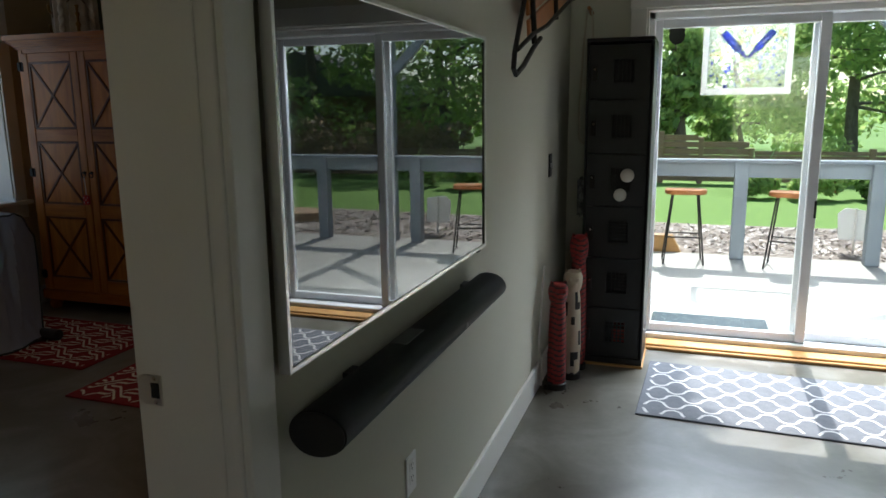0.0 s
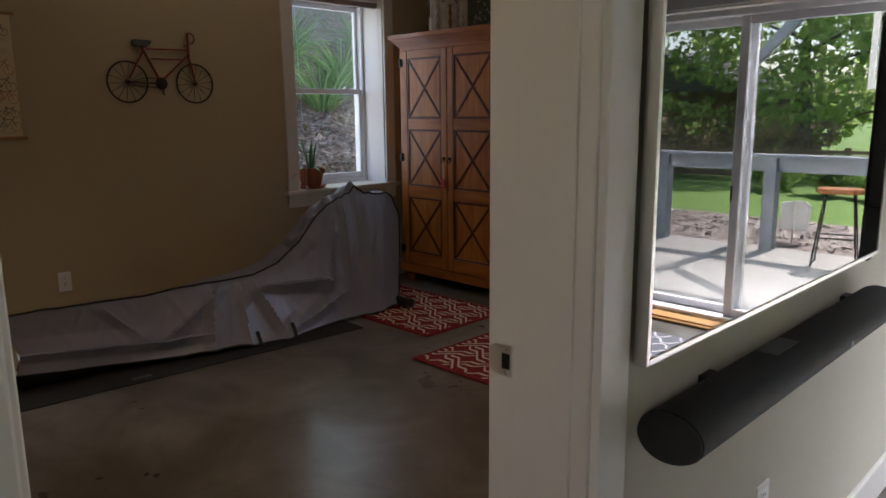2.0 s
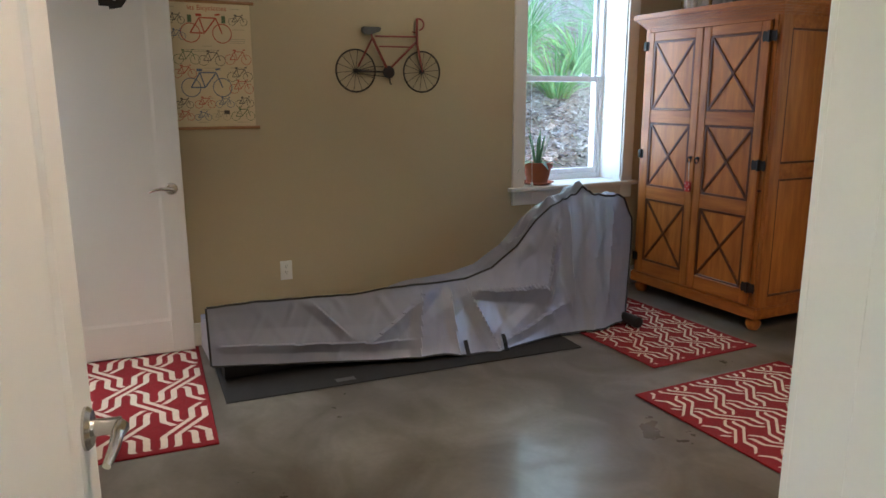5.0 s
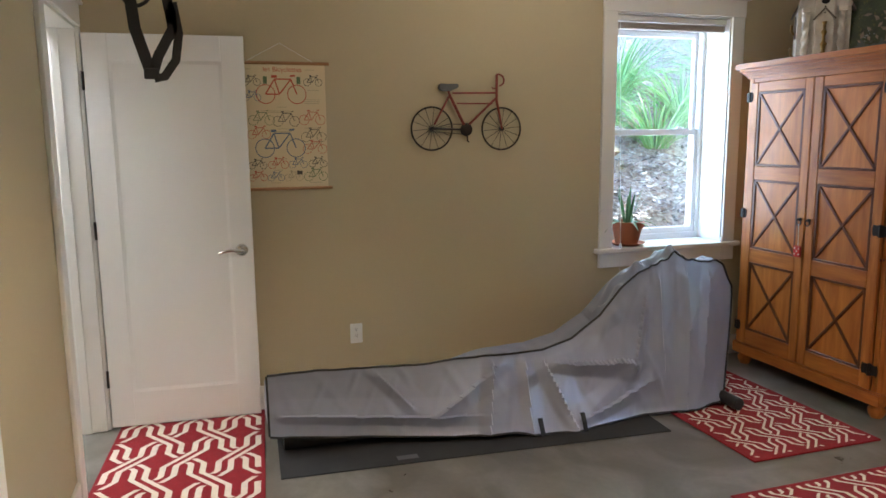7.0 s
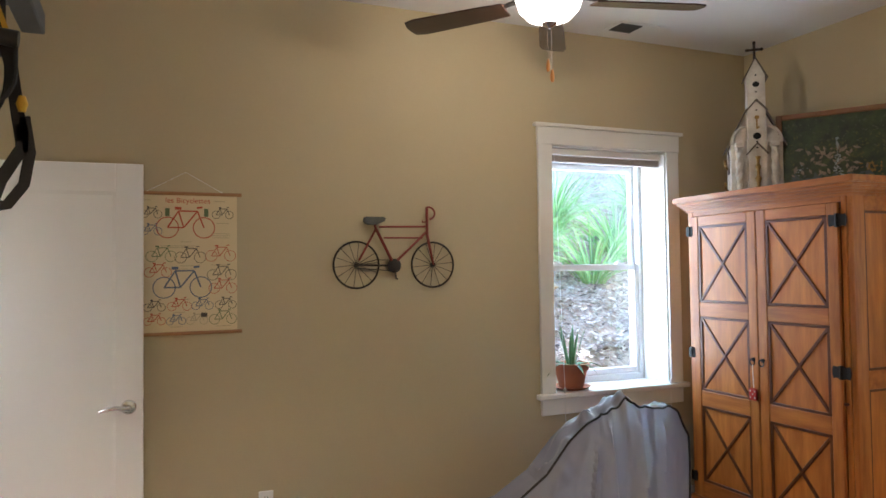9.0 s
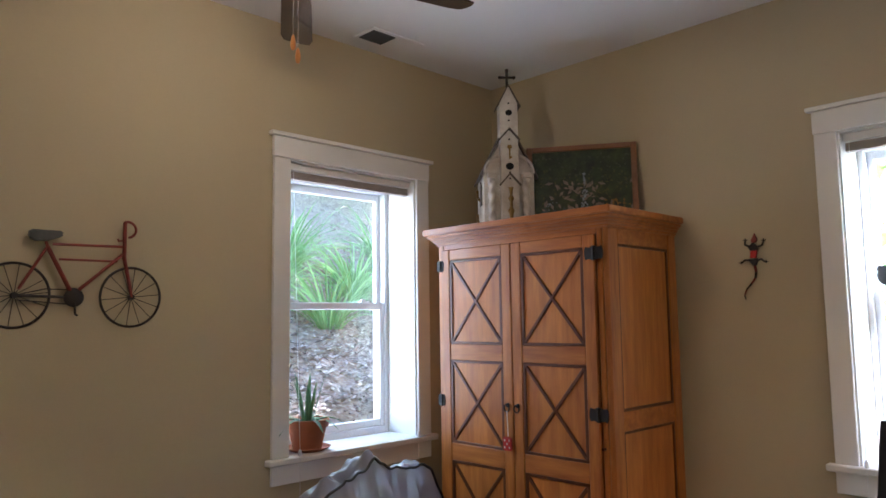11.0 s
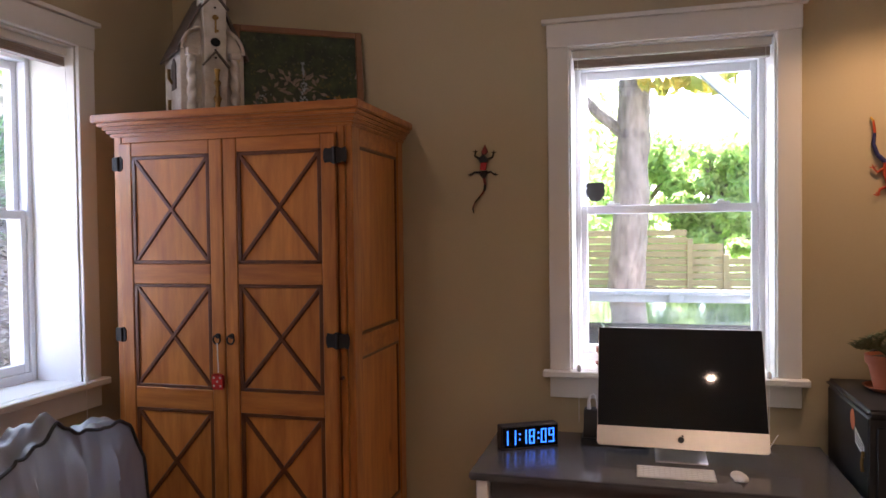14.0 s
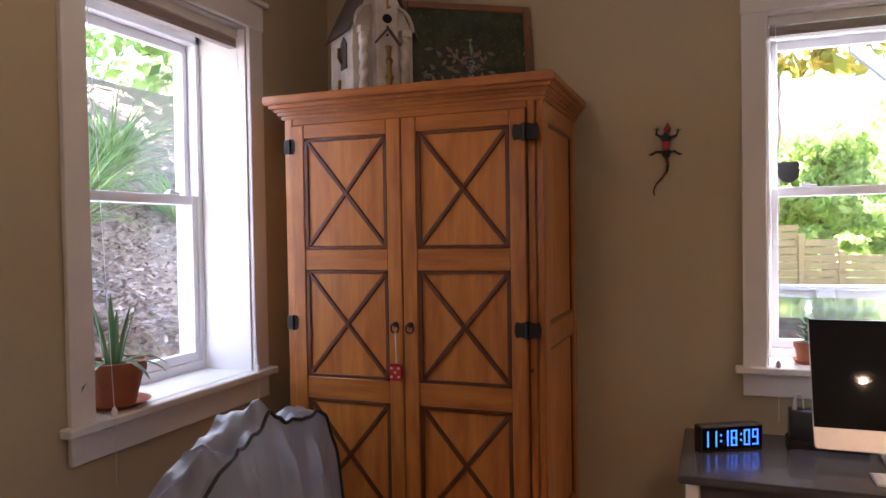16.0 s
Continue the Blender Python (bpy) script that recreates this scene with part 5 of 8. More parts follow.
# ---- on top of the armoire ----
def church():
    z = 1.955
    cx, cy = -3.815, 4.28
    ob = thing("church_birdhouse", (cx, cy, z), "white chipped wooden church birdhouse with a cross on its spire", "birdhouse")
    hw, yf, yb = 0.128, cy - 0.10, cy + 0.13
    bm = bmesh.new()
    prism(bm, [(cx - hw, z), (cx + hw, z), (cx + hw, z + 0.30), (cx, z + 0.58), (cx - hw, z + 0.30)], "y", yf, yb)
    part("nave", bm, CHURCH_WHITE, ob, bevel=0.003)
    for s in (-1, 1):
        bm = bmesh.new()
        a, b = (cx + s * (hw + 0.014), z + 0.275), (cx + s * 0.002, z + 0.592)
        nx, nz = s * 0.9 * 0.008, 0.41 * 0.008
        prism(bm, [a, (a[0] + nx, a[1] + nz), (b[0] + nx, b[1] + nz), b], "y", yf - 0.014, yb + 0.01)
        part("tin_roof", bm, TIN, ob, "rusty tin roof sheet")
    tw = 0.045
    ty0, ty1 = yf - 0.04, yf + 0.05
    bm = bmesh.new()
    prism(bm, [(cx - tw, z), (cx + tw, z), (cx + tw, z + 0.70), (cx, z + 0.80), (cx - tw, z + 0.70)], "y", ty0, ty1)
    tower = part("tower", bm, CHURCH_WHITE, ob, bevel=0.002)
    for s in (-1, 1):
        bm = bmesh.new()
        prism(bm, [(cx + s * (tw + 0.012), z + 0.675), (cx + s * (tw + 0.016), z + 0.682), (cx, z + 0.812), (cx, z + 0.80)], "y", ty0 - 0.008, ty1 + 0.006)
        part("spire_roof", bm, TIN, tower)
    for k, zz in enumerate((0.24, 0.50)):
        for s in (-1, 1):
            bm = bmesh.new()
            prism(bm, [(cx + s * (tw + 0.006), z + zz - 0.02), (cx + s * (tw + 0.01), z + zz - 0.012), (cx, z + zz + 0.058), (cx, z + zz + 0.046)], "y", ty0 - 0.012, ty0)
            part("gable_trim", bm, TIN, tower)
    for zz, r in ((0.645, 0.017), (0.335, 0.020)):
        bm = bmesh.new()
        lathe(bm, (cx, ty0 - 0.0005, z + zz), [(r, 0.004), (r, -0.001)], 18, "y")
        part("entrance_hole", bm, DARK_HOLE, tower, "round dark hole")
    for zz in (0.60, 0.545, 0.49, 0.30, 0.70, 0.265):
        bm = bmesh.new()
        lathe(bm, (cx, ty0 - 0.0005, z + zz), [(0.005, 0.003), (0.005, -0.001)], 10, "y")
        part("nail_hole", bm, DARK_HOLE, tower)
    bm = bmesh.new()
    lathe(bm, (cx, ty0 - 0.014, z), [(0.016, 0.0), (0.019, 0.02), (0.009, 0.035), (0.011, 0.06), (0.017, 0.08), (0.008, 0.095), (0.008, 0.13), (0.015, 0.15), (0.007, 0.165), (0.009, 0.195), (0.013, 0.21)], 14)
    part("door_spindle", bm, BRASS, tower, "old brass spindle")
    bm = bmesh.new()
    tube(bm, [(cx, ty0 - 0.006, z + 0.375), (cx, ty0 - 0.006, z + 0.435)], 0.004, 8)
    lathe(bm, (cx, ty0 - 0.003, z + 0.445), [(0.012, 0.002), (0.012, -0.005)], 14, "y")
    box(bm, cx, ty0 - 0.008, z + 0.38, cx + 0.012, ty0 - 0.004, z + 0.39)
    part("old_key", bm, BRASS, tower, "old brass key")
    for s in (-1, 1):
        x = cx + s * 0.087
        bm = bmesh.new()
        n = 60
        rings = []
        for i in range(n + 1):
            h = 0.27 * i / n
            ring = []
            for k in range(20):
                a = k * math.tau / 20
                r = 0.017 + 0.0035 * math.sin(2 * a + s * h * 95)
                ring.append(bm.verts.new((x + r * math.cos(a), yf - 0.012 + r * math.sin(a), z + h)))
            rings.append(ring)
        for p, q in zip(rings, rings[1:]):
            for k in range(20):
                bm.faces.new((p[k], p[(k + 1) % 20], q[(k + 1) % 20], q[k]))
        part("twisted_column", bm, CHURCH_WHITE, ob, "white twisted column")
        box_part("capital", CHURCH_WHITE, ob, (x - 0.022, yf - 0.035, z + 0.27, x + 0.022, yf + 0.004, z + 0.30), bevel=0.003)
        bm = bmesh.new()
        pts = [(cx + s * (0.047 + 0.075 * math.sin(a)), yf - 0.012, z + 0.30 + 0.10 * math.cos(a)) for a in np.linspace(0.1, math.pi / 2, 10)]
        tube(bm, pts, 0.008, 8)
        part("arch_moulding", bm, CHURCH_WHITE, ob)
    bm = bmesh.new()
    zc = z + 0.80
    box(bm, cx - 0.006, ty0 + 0.03, zc - 0.01, cx + 0.006, ty0 + 0.04, zc + 0.105)
    box(bm, cx - 0.034, ty0 + 0.0305, zc + 0.058, cx + 0.034, ty0 + 0.0395, zc + 0.07)
    for x, zz in ((cx - 0.036, zc + 0.064), (cx + 0.036, zc + 0.064), (cx, zc + 0.107)):
        lathe(bm, (x, ty0 + 0.035, zz), [(0.009, 0.004), (0.009, -0.004)], 12, "y")
    part("cross", bm, DARK_METAL, ob, "dark metal cross")
    for zz in (0.02, 0.16):
        bm = bmesh.new()
        tube(bm, [(cx - hw - 0.004, cy, z + zz), (cx - hw - 0.02, cy - 0.01, z + zz + 0.02), (cx - hw - 0.022, cy - 0.02, z + zz + 0.06)], 0.007, 8)
        part("side_scroll", bm, BRASS, ob)
    bm = bmesh.new()
    prism(bm, [(cy - 0.05, z + 0.13), (cy + 0.01, z + 0.13), (cy + 0.01, z + 0.24), (cy - 0.02, z + 0.27), (cy - 0.05, z + 0.24)], "x", cx - hw - 0.006, cx - hw - 0.001)
    part("side_window", bm, TIN, ob)
    ob.rotation_euler = (0, 0, radians(50))
    ob.scale = (1.1, 1.1, 0.965)


church()


FRAME_OAK = wood("varnished_oak_frame", (0.26, 0.12, 0.045), (0.16, 0.065, 0.022), stretch=(2, 10, 10), knots=False)


def painting():
    m = pose(-3.425, 4.455, 1.957, -8, 0, 33)
    ob = new("landscape_painting")
    ob.matrix_basis = m
    tagged(ob, "dark woodland stream painting in a plain oak frame", "painting")
    w, h, f = 0.60, 0.455, 0.032

    def add(name, b, mat, bevel=0.0, label=""):
        o = new(name, mesh_of(name, b, mat, bevel))
        o.parent = ob
        if label:
            o["label"] = label
        return o

    for dims in ((-w / 2, 0, 0, -w / 2 + f, 0.02, h), (w / 2 - f, 0, 0, w / 2, 0.02, h), (-w / 2 + f, 0.0004, 0, w / 2 - f, 0.02, f), (-w / 2 + f, 0.0004, h - f, w / 2 - f, 0.02, h)):
        b = bmesh.new()
        box(b, *dims)
        add("frame_side", b, FRAME_OAK, 0.004, "plain varnished oak frame side")
    dark = material("painted_forest", (0.008, 0.014, 0.008), 0.5, second=(0.05, 0.07, 0.02), scale=14, amount=0.4, bump=0.3, bump_scale=60, fine=0.4, fine_scale=60)
    b = bmesh.new()
    box(b, -w / 2 + f, 0.008, f, w / 2 - f, 0.016, h - f)
    add("canvas", b, dark)
    rng = random.Random(5)

    def dabs(name, mat, n, spot, size, seed):
        b = bmesh.new()
        r = random.Random(seed)
        for _ in range(n):
            x, z = spot(r)
            a, s = r.uniform(0, 3.1), r.uniform(0.5, 1.0) * size
            c, d = math.cos(a) * s, math.sin(a) * s
            y = 0.0075 - r.random() * 0.0012
            vs = [b.verts.new(p) for p in ((x - c, y, z - d), (x + d * 0.5, y, z - c * 0.4), (x + c, y, z + d), (x - d * 0.5, y, z + c * 0.4))]
            b.faces.new(vs)
        tagged(add(name, b, mat), kind="stuff")

    moss = material("painted_moss", (0.045, 0.055, 0.014), 0.6, second=(0.11, 0.10, 0.025), scale=30)
    rock = material("painted_rock", (0.16, 0.12, 0.085), 0.6, second=(0.30, 0.22, 0.15), scale=40)
    foam = material("painted_water", (0.34, 0.37, 0.36), 0.5, second=(0.17, 0.20, 0.20), scale=40)
    pool = material("painted_pool", (0.06, 0.075, 0.065), 0.4)
    orange = material("painted_autumn", (0.24, 0.13, 0.02), 0.6)
    dabs("tree_paint", material("painted_trunks", (0.07, 0.075, 0.045), 0.6), 60, lambda r: (r.uniform(-0.26, 0.26), r.uniform(0.22, 0.41)), 0.012, 1)
    dabs("moss_paint", moss, 90, lambda r: (r.uniform(-0.26, 0.26), max(0.05, r.gauss(0.22, 0.06))), 0.013, 2)
    dabs("autumn_paint", orange, 34, lambda r: (r.gauss(0.19, 0.03), r.uniform(0.06, 0.14)), 0.013, 3)
    dabs("pool_paint", pool, 50, lambda r: (r.uniform(-0.22, 0.2), r.uniform(0.045, 0.085)), 0.022, 4)
    dabs("rock_paint", rock, 60, lambda r: (r.gauss(0.0, 0.09), r.uniform(0.08, 0.24)), 0.024, 6)
    dabs("water_paint", foam, 64, lambda r: (lambda z: (0.015 + 0.05 * (0.25 - z) * 4 * r.uniform(-0.6, 1.0), z))(r.uniform(0.06, 0.29)), 0.011, 7)
    dabs("flower_paint", foam, 12, lambda r: (r.gauss(-0.17, 0.015), r.gauss(0.115, 0.012)), 0.009, 8)


painting()

# lizard on the wall
ob = thing("wall_lizard", (-2.615, NORTH, 1.835), "small red and black metal lizard on the khaki wall", "wall ornament")
ly = NORTH - 0.012
bm = bmesh.new()
prism(bm, [(-2.604, 1.845), (-2.590, 1.80), (-2.600, 1.782), (-2.622, 1.782), (-2.625, 1.80)], "y", ly - 0.006, ly + 0.006)
part("head", bm, RED_METAL, ob, "red triangular head", 0.002)
bm = bmesh.new()
prism(bm, [(-2.615, 1.785), (-2.588, 1.752), (-2.592, 1.73), (-2.632, 1.73), (-2.645, 1.755)], "y", ly - 0.006, ly + 0.006)
part("shoulders", bm, BLACK_IRON, ob, bevel=0.002)
bm = bmesh.new()
prism(bm, [(-2.594, 1.73), (-2.60, 1.68), (-2.634, 1.682), (-2.63, 1.73)], "y", ly - 0.008, ly + 0.006)
part("body", bm, RED, ob, "red body", 0.002)
bm = bmesh.new()
prism(bm, [(-2.592, 1.68), (-2.598, 1.645), (-2.612, 1.622), (-2.63, 1.645), (-2.645, 1.675)], "y", ly - 0.006, ly + 0.006)
part("hips", bm, BLACK_IRON, ob, bevel=0.002)
for pts in ([(-2.597, 1.752), (-2.565, 1.762), (-2.556, 1.79)], [(-2.638, 1.758), (-2.662, 1.775), (-2.658, 1.80)], [(-2.594, 1.665), (-2.575, 1.672), (-2.548, 1.648)], [(-2.64, 1.668), (-2.665, 1.672), (-2.688, 1.652)]):
    bm = bmesh.new()
    tube(bm, [(x, ly, z) for x, z in pts], [0.007, 0.006, 0.004], 8)
    leg = part("leg", bm, BLACK_IRON, ob)
    x, z = pts[-1]
    for dx, dz in ((-0.014, 0.006), (0.0, 0.016), (0.014, 0.006)):
        bm = bmesh.new()
        tube(bm, [(x, ly, z), (x + dx, ly, z + dz)], [0.004, 0.002], 6)
        part("toe", bm, BLACK_IRON, leg)
tail = [(-2.612, 1.63), (-2.606, 1.59), (-2.612, 1.55), (-2.635, 1.515), (-2.665, 1.478), (-2.678, 1.44), (-2.672, 1.41)]
for i in range(6):
    bm = bmesh.new()
    tube(bm, [(tail[i][0], ly, tail[i][1]), (tail[i + 1][0], ly, tail[i + 1][1])], [0.008 - i * 0.0009, 0.0072 - i * 0.0009], 8)
    part("tail_segment", bm, RED_METAL if i % 2 == 0 else BLACK_IRON, ob)
ob.scale = (0.85, 1.0, 0.73)

ob = thing("wall_lizard", (-0.94, NORTH, 1.68), "orange metal lizard with a blue and yellow tail", "wall ornament")
ORANGE = material("orange_enamel", (0.55, 0.10, 0.02), 0.4, 0.2, second=(0.42, 0.05, 0.02), scale=40)
BLUE = material("deep_blue_enamel", (0.03, 0.035, 0.16), 0.4, 0.2, second=(0.02, 0.02, 0.09), scale=40)
tail = [(-1.0, 1.885), (-0.99, 1.87), (-0.985, 1.82), (-0.99, 1.775), (-0.975, 1.73), (-0.945, 1.70)]
for i in range(5):
    bm = bmesh.new()
    tube(bm, [(tail[i][0], ly, tail[i][1]), (tail[i + 1][0], ly, tail[i + 1][1])], [0.003 + i * 0.0015, 0.0045 + i * 0.0015], 8)
    part("tail_segment", bm, YELLOW if i < 1 else ORANGE if i < 2 else BLUE, ob)
bm = bmesh.new()
prism(bm, [(-0.955, 1.705), (-0.925, 1.70), (-0.905, 1.655), (-0.90, 1.60), (-0.92, 1.57), (-0.94, 1.60), (-0.955, 1.65)], "y", ly - 0.007, ly + 0.006)
part("body", bm, ORANGE, ob, "orange body", 0.002)
bm = bmesh.new()
prism(bm, [(-0.928, 1.572), (-0.908, 1.572), (-0.902, 1.545), (-0.915, 1.515), (-0.932, 1.545)], "y", ly - 0.006, ly + 0.006)
part("head", bm, BLUE, ob, "blue head", 0.002)
for pts in ([(-0.95, 1.675), (-0.975, 1.66), (-0.99, 1.678)], [(-0.915, 1.68), (-0.89, 1.69), (-0.872, 1.672)], [(-0.935, 1.60), (-0.965, 1.59), (-0.975, 1.565)], [(-0.905, 1.60), (-0.88, 1.59), (-0.865, 1.565)]):
    bm = bmesh.new()
    tube(bm, [(x, ly, z) for x, z in pts], [0.007, 0.006, 0.004], 8)
    leg = part("leg", bm, ORANGE, ob)
    x, z = pts[-1]
    for dx, dz in ((-0.014, 0.004), (-0.004, 0.014), (0.012, 0.006)):
        bm = bmesh.new()
        tube(bm, [(x, ly, z), (x + dx, ly, z + dz)], [0.004, 0.002], 6)
        part("toe", bm, ORANGE, leg)


# ---- wall bicycle ----
def wall_bicycle():
    x = WEST + 0.02
    ob = thing("wall_bicycle", (WEST, 2.17, 1.6), "decorative red and black wire bicycle on the wall", "wall ornament")
    H1, H2, BB = (1.955, 1.562), (2.386, 1.560), (2.163, 1.556)
    R = 0.122
    for cy, cz in (H1, H2):
        bm = bmesh.new()
        tube(bm, [(x, cy + R * math.cos(a), cz + R * math.sin(a)) for a in np.linspace(0, math.tau, 48, endpoint=False)], 0.0052, 8, closed=True)
        wheel = part("wheel_rim", bm, DARK_METAL, ob)
        for k in range(14):
            a = k * math.tau / 14 + 0.1
            bm = bmesh.new()
            tube(bm, [(x, cy, cz), (x, cy + R * math.cos(a), cz + R * math.sin(a))], 0.0016, 5)
            part("spoke", bm, DARK_METAL, wheel)
        bm = bmesh.new()
        lathe(bm, (x, cy, cz), [(0.012, -0.012), (0.012, 0.012)], 14, "x")
        part("hub", bm, DARK_METAL, wheel)
    S = (2.062, 1.752)
    T = (2.345, 1.768)
    for a, b, r, nm in ((S, BB, 0.0085, "seat_tube"), ((2.08, 1.763), T, 0.0055, "top_tube"), ((2.105, 1.705), (2.325, 1.706), 0.0045, "middle_tube"), ((2.345, 1.735), (2.18, 1.585), 0.0068, "down_tube"),
                        (S, (1.968, 1.585), 0.006, "seat_stay"), (H1, BB, 0.0055, "chain_stay")):
        bm = bmesh.new()
        tube(bm, [(x + 0.006, *a), (x + 0.006, *b)], r, 8)
        part(nm, bm, RED_METAL if nm != "chain_stay" else DARK_METAL, ob)
    bm = bmesh.new()
    tube(bm, [(x + 0.004, *H1), (x + 0.004, 2.06, 1.588), (x + 0.004, 2.163, 1.586)], 0.0025, 6)
    part("chain", bm, DARK_METAL, ob)
    bm = bmesh.new()
    tube(bm, [(x + 0.004, 1.96, 1.545), (x + 0.004, 2.163, 1.528)], 0.0025, 6)
    part("chain", bm, DARK_METAL, ob)
    bm = bmesh.new()
    tube(bm, [(x + 0.008, 2.352, 1.872), (x + 0.008, 2.352, 1.72), (x + 0.008, 2.372, 1.63), (x + 0.008, *H2)], [0.008, 0.0085, 0.0075, 0.006], 8)
    part("fork", bm, RED_METAL, ob)
    bm = bmesh.new()
    tube(bm, [(x + 0.008, 2.350, 1.872)] + [(x + 0.012, 2.358 + 0.038 * math.sin(a), 1.84 + 0.034 * math.cos(a)) for a in np.linspace(0.2, 2.9, 10)], 0.0052, 8)
    part("handlebar", bm, RED_METAL, ob)
    bm = bmesh.new()
    tube(bm, [(x + 0.008, 2.352, 1.795), (x + 0.012, 2.326, 1.79), (x + 0.012, 2.322, 1.80)], 0.004, 6)
    part("brake_lever", bm, RED_METAL, ob)
    bm = bmesh.new()
    prism(bm, [(1.992, 1.80), (1.995, 1.782), (2.02, 1.772), (2.06, 1.773), (2.105, 1.79), (2.118, 1.802), (2.112, 1.816), (2.05, 1.815), (2.0, 1.816)], "x", x - 0.008, x + 0.022)
    part("saddle", bm, SADDLE, ob, "grey metal saddle", 0.006, 2)
    bm = bmesh.new()
    tube(bm, [(x + 0.006, *S), (x + 0.006, 2.052, 1.785)], 0.006, 8)
    part("seat_post", bm, RED_METAL, ob)
    bm = bmesh.new()
    lathe(bm, (x + 0.006, *BB), [(0.036, -0.006), (0.038, 0.0), (0.03, 0.008), (0.012, 0.012)], 22, "x")
    part("chainring", bm, DARK_METAL, ob)
    bm = bmesh.new()
    tube(bm, [(x + 0.012, *BB), (x + 0.014, 2.168, 1.49), (x + 0.022, 2.174, 1.485)], 0.0045, 7)
    part("crank", bm, DARK_METAL, ob)
    for y, z in ((1.955, 1.562), (2.386, 1.56)):
        bm = bmesh.new()
        tube(bm, [(WEST, y, z), (x, y, z)], 0.004, 6)
        part("wall_pin", bm, DARK_METAL, ob)


wall_bicycle()


# ---- poster ----
def poster():
    x = WEST + 0.008
    y0, y1, z0, z1 = 0.875, 1.352, 1.247, 1.905
    ob = thing("bicycle_poster", (WEST, 1.11, 1.25), "cream paper poster of old bicycles hung between wooden rods", "poster")
    bm = bmesh.new()
    box(bm, x, y0, z0, x + 0.002, y1, z1)
    part("paper", bm, PAPER, ob)
    for z in (z0 - 0.004, z1 + 0.006):
        bm = bmesh.new()
        tube(bm, [(x + 0.001, y0 - 0.02, z), (x + 0.001, y1 + 0.022, z)], 0.009, 10)
        part("hanging_rod", bm, DOWEL, ob)
    bm = bmesh.new()
    tube(bm, [(x, y0 + 0.06, z1 + 0.01), (WEST + 0.004, 1.115, z1 + 0.11), (x, y1 - 0.06, z1 + 0.01)], 0.001, 5)
    part("cord", bm, WHITE_PLASTIC, ob)
    fx = x + 0.0026
    words("les Bicyclettes", 0.036, INK_RED, ob, Matrix.Translation((fx, 1.125, 1.877)) @ Matrix(((0, 0, 1, 0), (1, 0, 0, 0), (0, 1, 0, 0), (0, 0, 0, 1))), "title")

    def bike(cy, cz, s, ink):
        b = bmesh.new()
        r = 0.30 * s
        t = max(0.0024, 0.028 * s)
        for c in (-0.5 * s, 0.5 * s):
            ring = [(fx, cy + c + r * math.cos(a), cz + r * math.sin(a)) for a in np.linspace(0, math.tau, 21)]
            strip(b, ring, t, (1, 0, 0))
        A, B, C, D, E = (-0.5, 0), (-0.06, 0.0), (-0.2, 0.48), (0.32, 0.48), (0.5, 0)
        for p, q in ((A, B), (A, C), (B, C), (C, D), (B, D), (D, E)):
            strip(b, [(fx, cy + p[0] * s, cz + p[1] * s), (fx, cy + q[0] * s, cz + q[1] * s)], t * 1.5, (1, 0, 0), 0.0001)
        strip(b, [(fx, cy - 0.3 * s, cz + 0.56 * s), (fx, cy - 0.12 * s, cz + 0.56 * s)], t * 3, (1, 0, 0), 0.0002)
        strip(b, [(fx, cy + 0.30 * s, cz + 0.58 * s), (fx, cy + 0.46 * s, cz + 0.60 * s)], t * 2, (1, 0, 0), 0.0002)
        part("bicycle_print", b, ink, ob)

    for cy, cz, s, ink in ((1.115, 1.748, 0.165, INK_RED), (1.285, 1.812, 0.062, INK_DARK), (1.135, 1.605, 0.088, INK_DARK), (1.275, 1.612, 0.088, INK_RED), (1.005, 1.61, 0.085, INK_GREEN),
                           (1.10, 1.462, 0.165, INK_BLUE), (1.28, 1.52, 0.085, INK_DARK), (1.285, 1.455, 0.082, INK_RED), (0.99, 1.535, 0.075, INK_RED), (1.085, 1.372, 0.068, INK_RED), (1.19, 1.372, 0.062, INK_BLUE),
                           (1.298, 1.375, 0.062, INK_DARK), (1.07, 1.302, 0.055, INK_BLUE), (1.165, 1.302, 0.062, INK_GREY), (1.285, 1.305, 0.08, INK_GREEN), (0.975, 1.37, 0.06, INK_DARK), (0.975, 1.305, 0.06, INK_RED),
                           (0.96, 1.81, 0.06, INK_DARK), (0.96, 1.73, 0.06, INK_BLUE)):
        bike(cy, cz, s, ink)
    for a, b, ink in (((1.022, 1.802), (1.042, 1.84), INK_GREEN), ((1.198, 1.802), (1.218, 1.84), INK_GREEN), ((1.183, 1.318), (1.212, 1.338), INK_DARK)):
        bm = bmesh.new()
        box(bm, fx - 0.0004, a[0], a[1], fx + 0.0004, b[0], b[1])
        part("printed_block", bm, ink, ob)
    for cy, cz, w in ((1.285, 1.77, 0.06), (1.135, 1.565, 0.09), (1.275, 1.568, 0.09), (1.115, 1.68, 0.05), (1.275, 1.72, 0.09), (1.275, 1.71, 0.09), (1.275, 1.70, 0.08), (1.285, 1.485, 0.05), (1.10, 1.405, 0.06),
                      (1.085, 1.343, 0.05), (1.298, 1.345, 0.05), (1.07, 1.275, 0.05), (1.285, 1.272, 0.07), (0.93, 1.877, 0.06), (1.27, 1.877, 0.05), (1.08, 1.66, 0.16), (1.08, 1.652, 0.14), (1.12, 1.55, 0.08)):
        bm = bmesh.new()
        strip(bm, [(fx, cy - w / 2, cz), (fx, cy + w / 2, cz)], 0.0026, (1, 0, 0))
        part("caption_bar", bm, INK_GREY, ob)


poster()


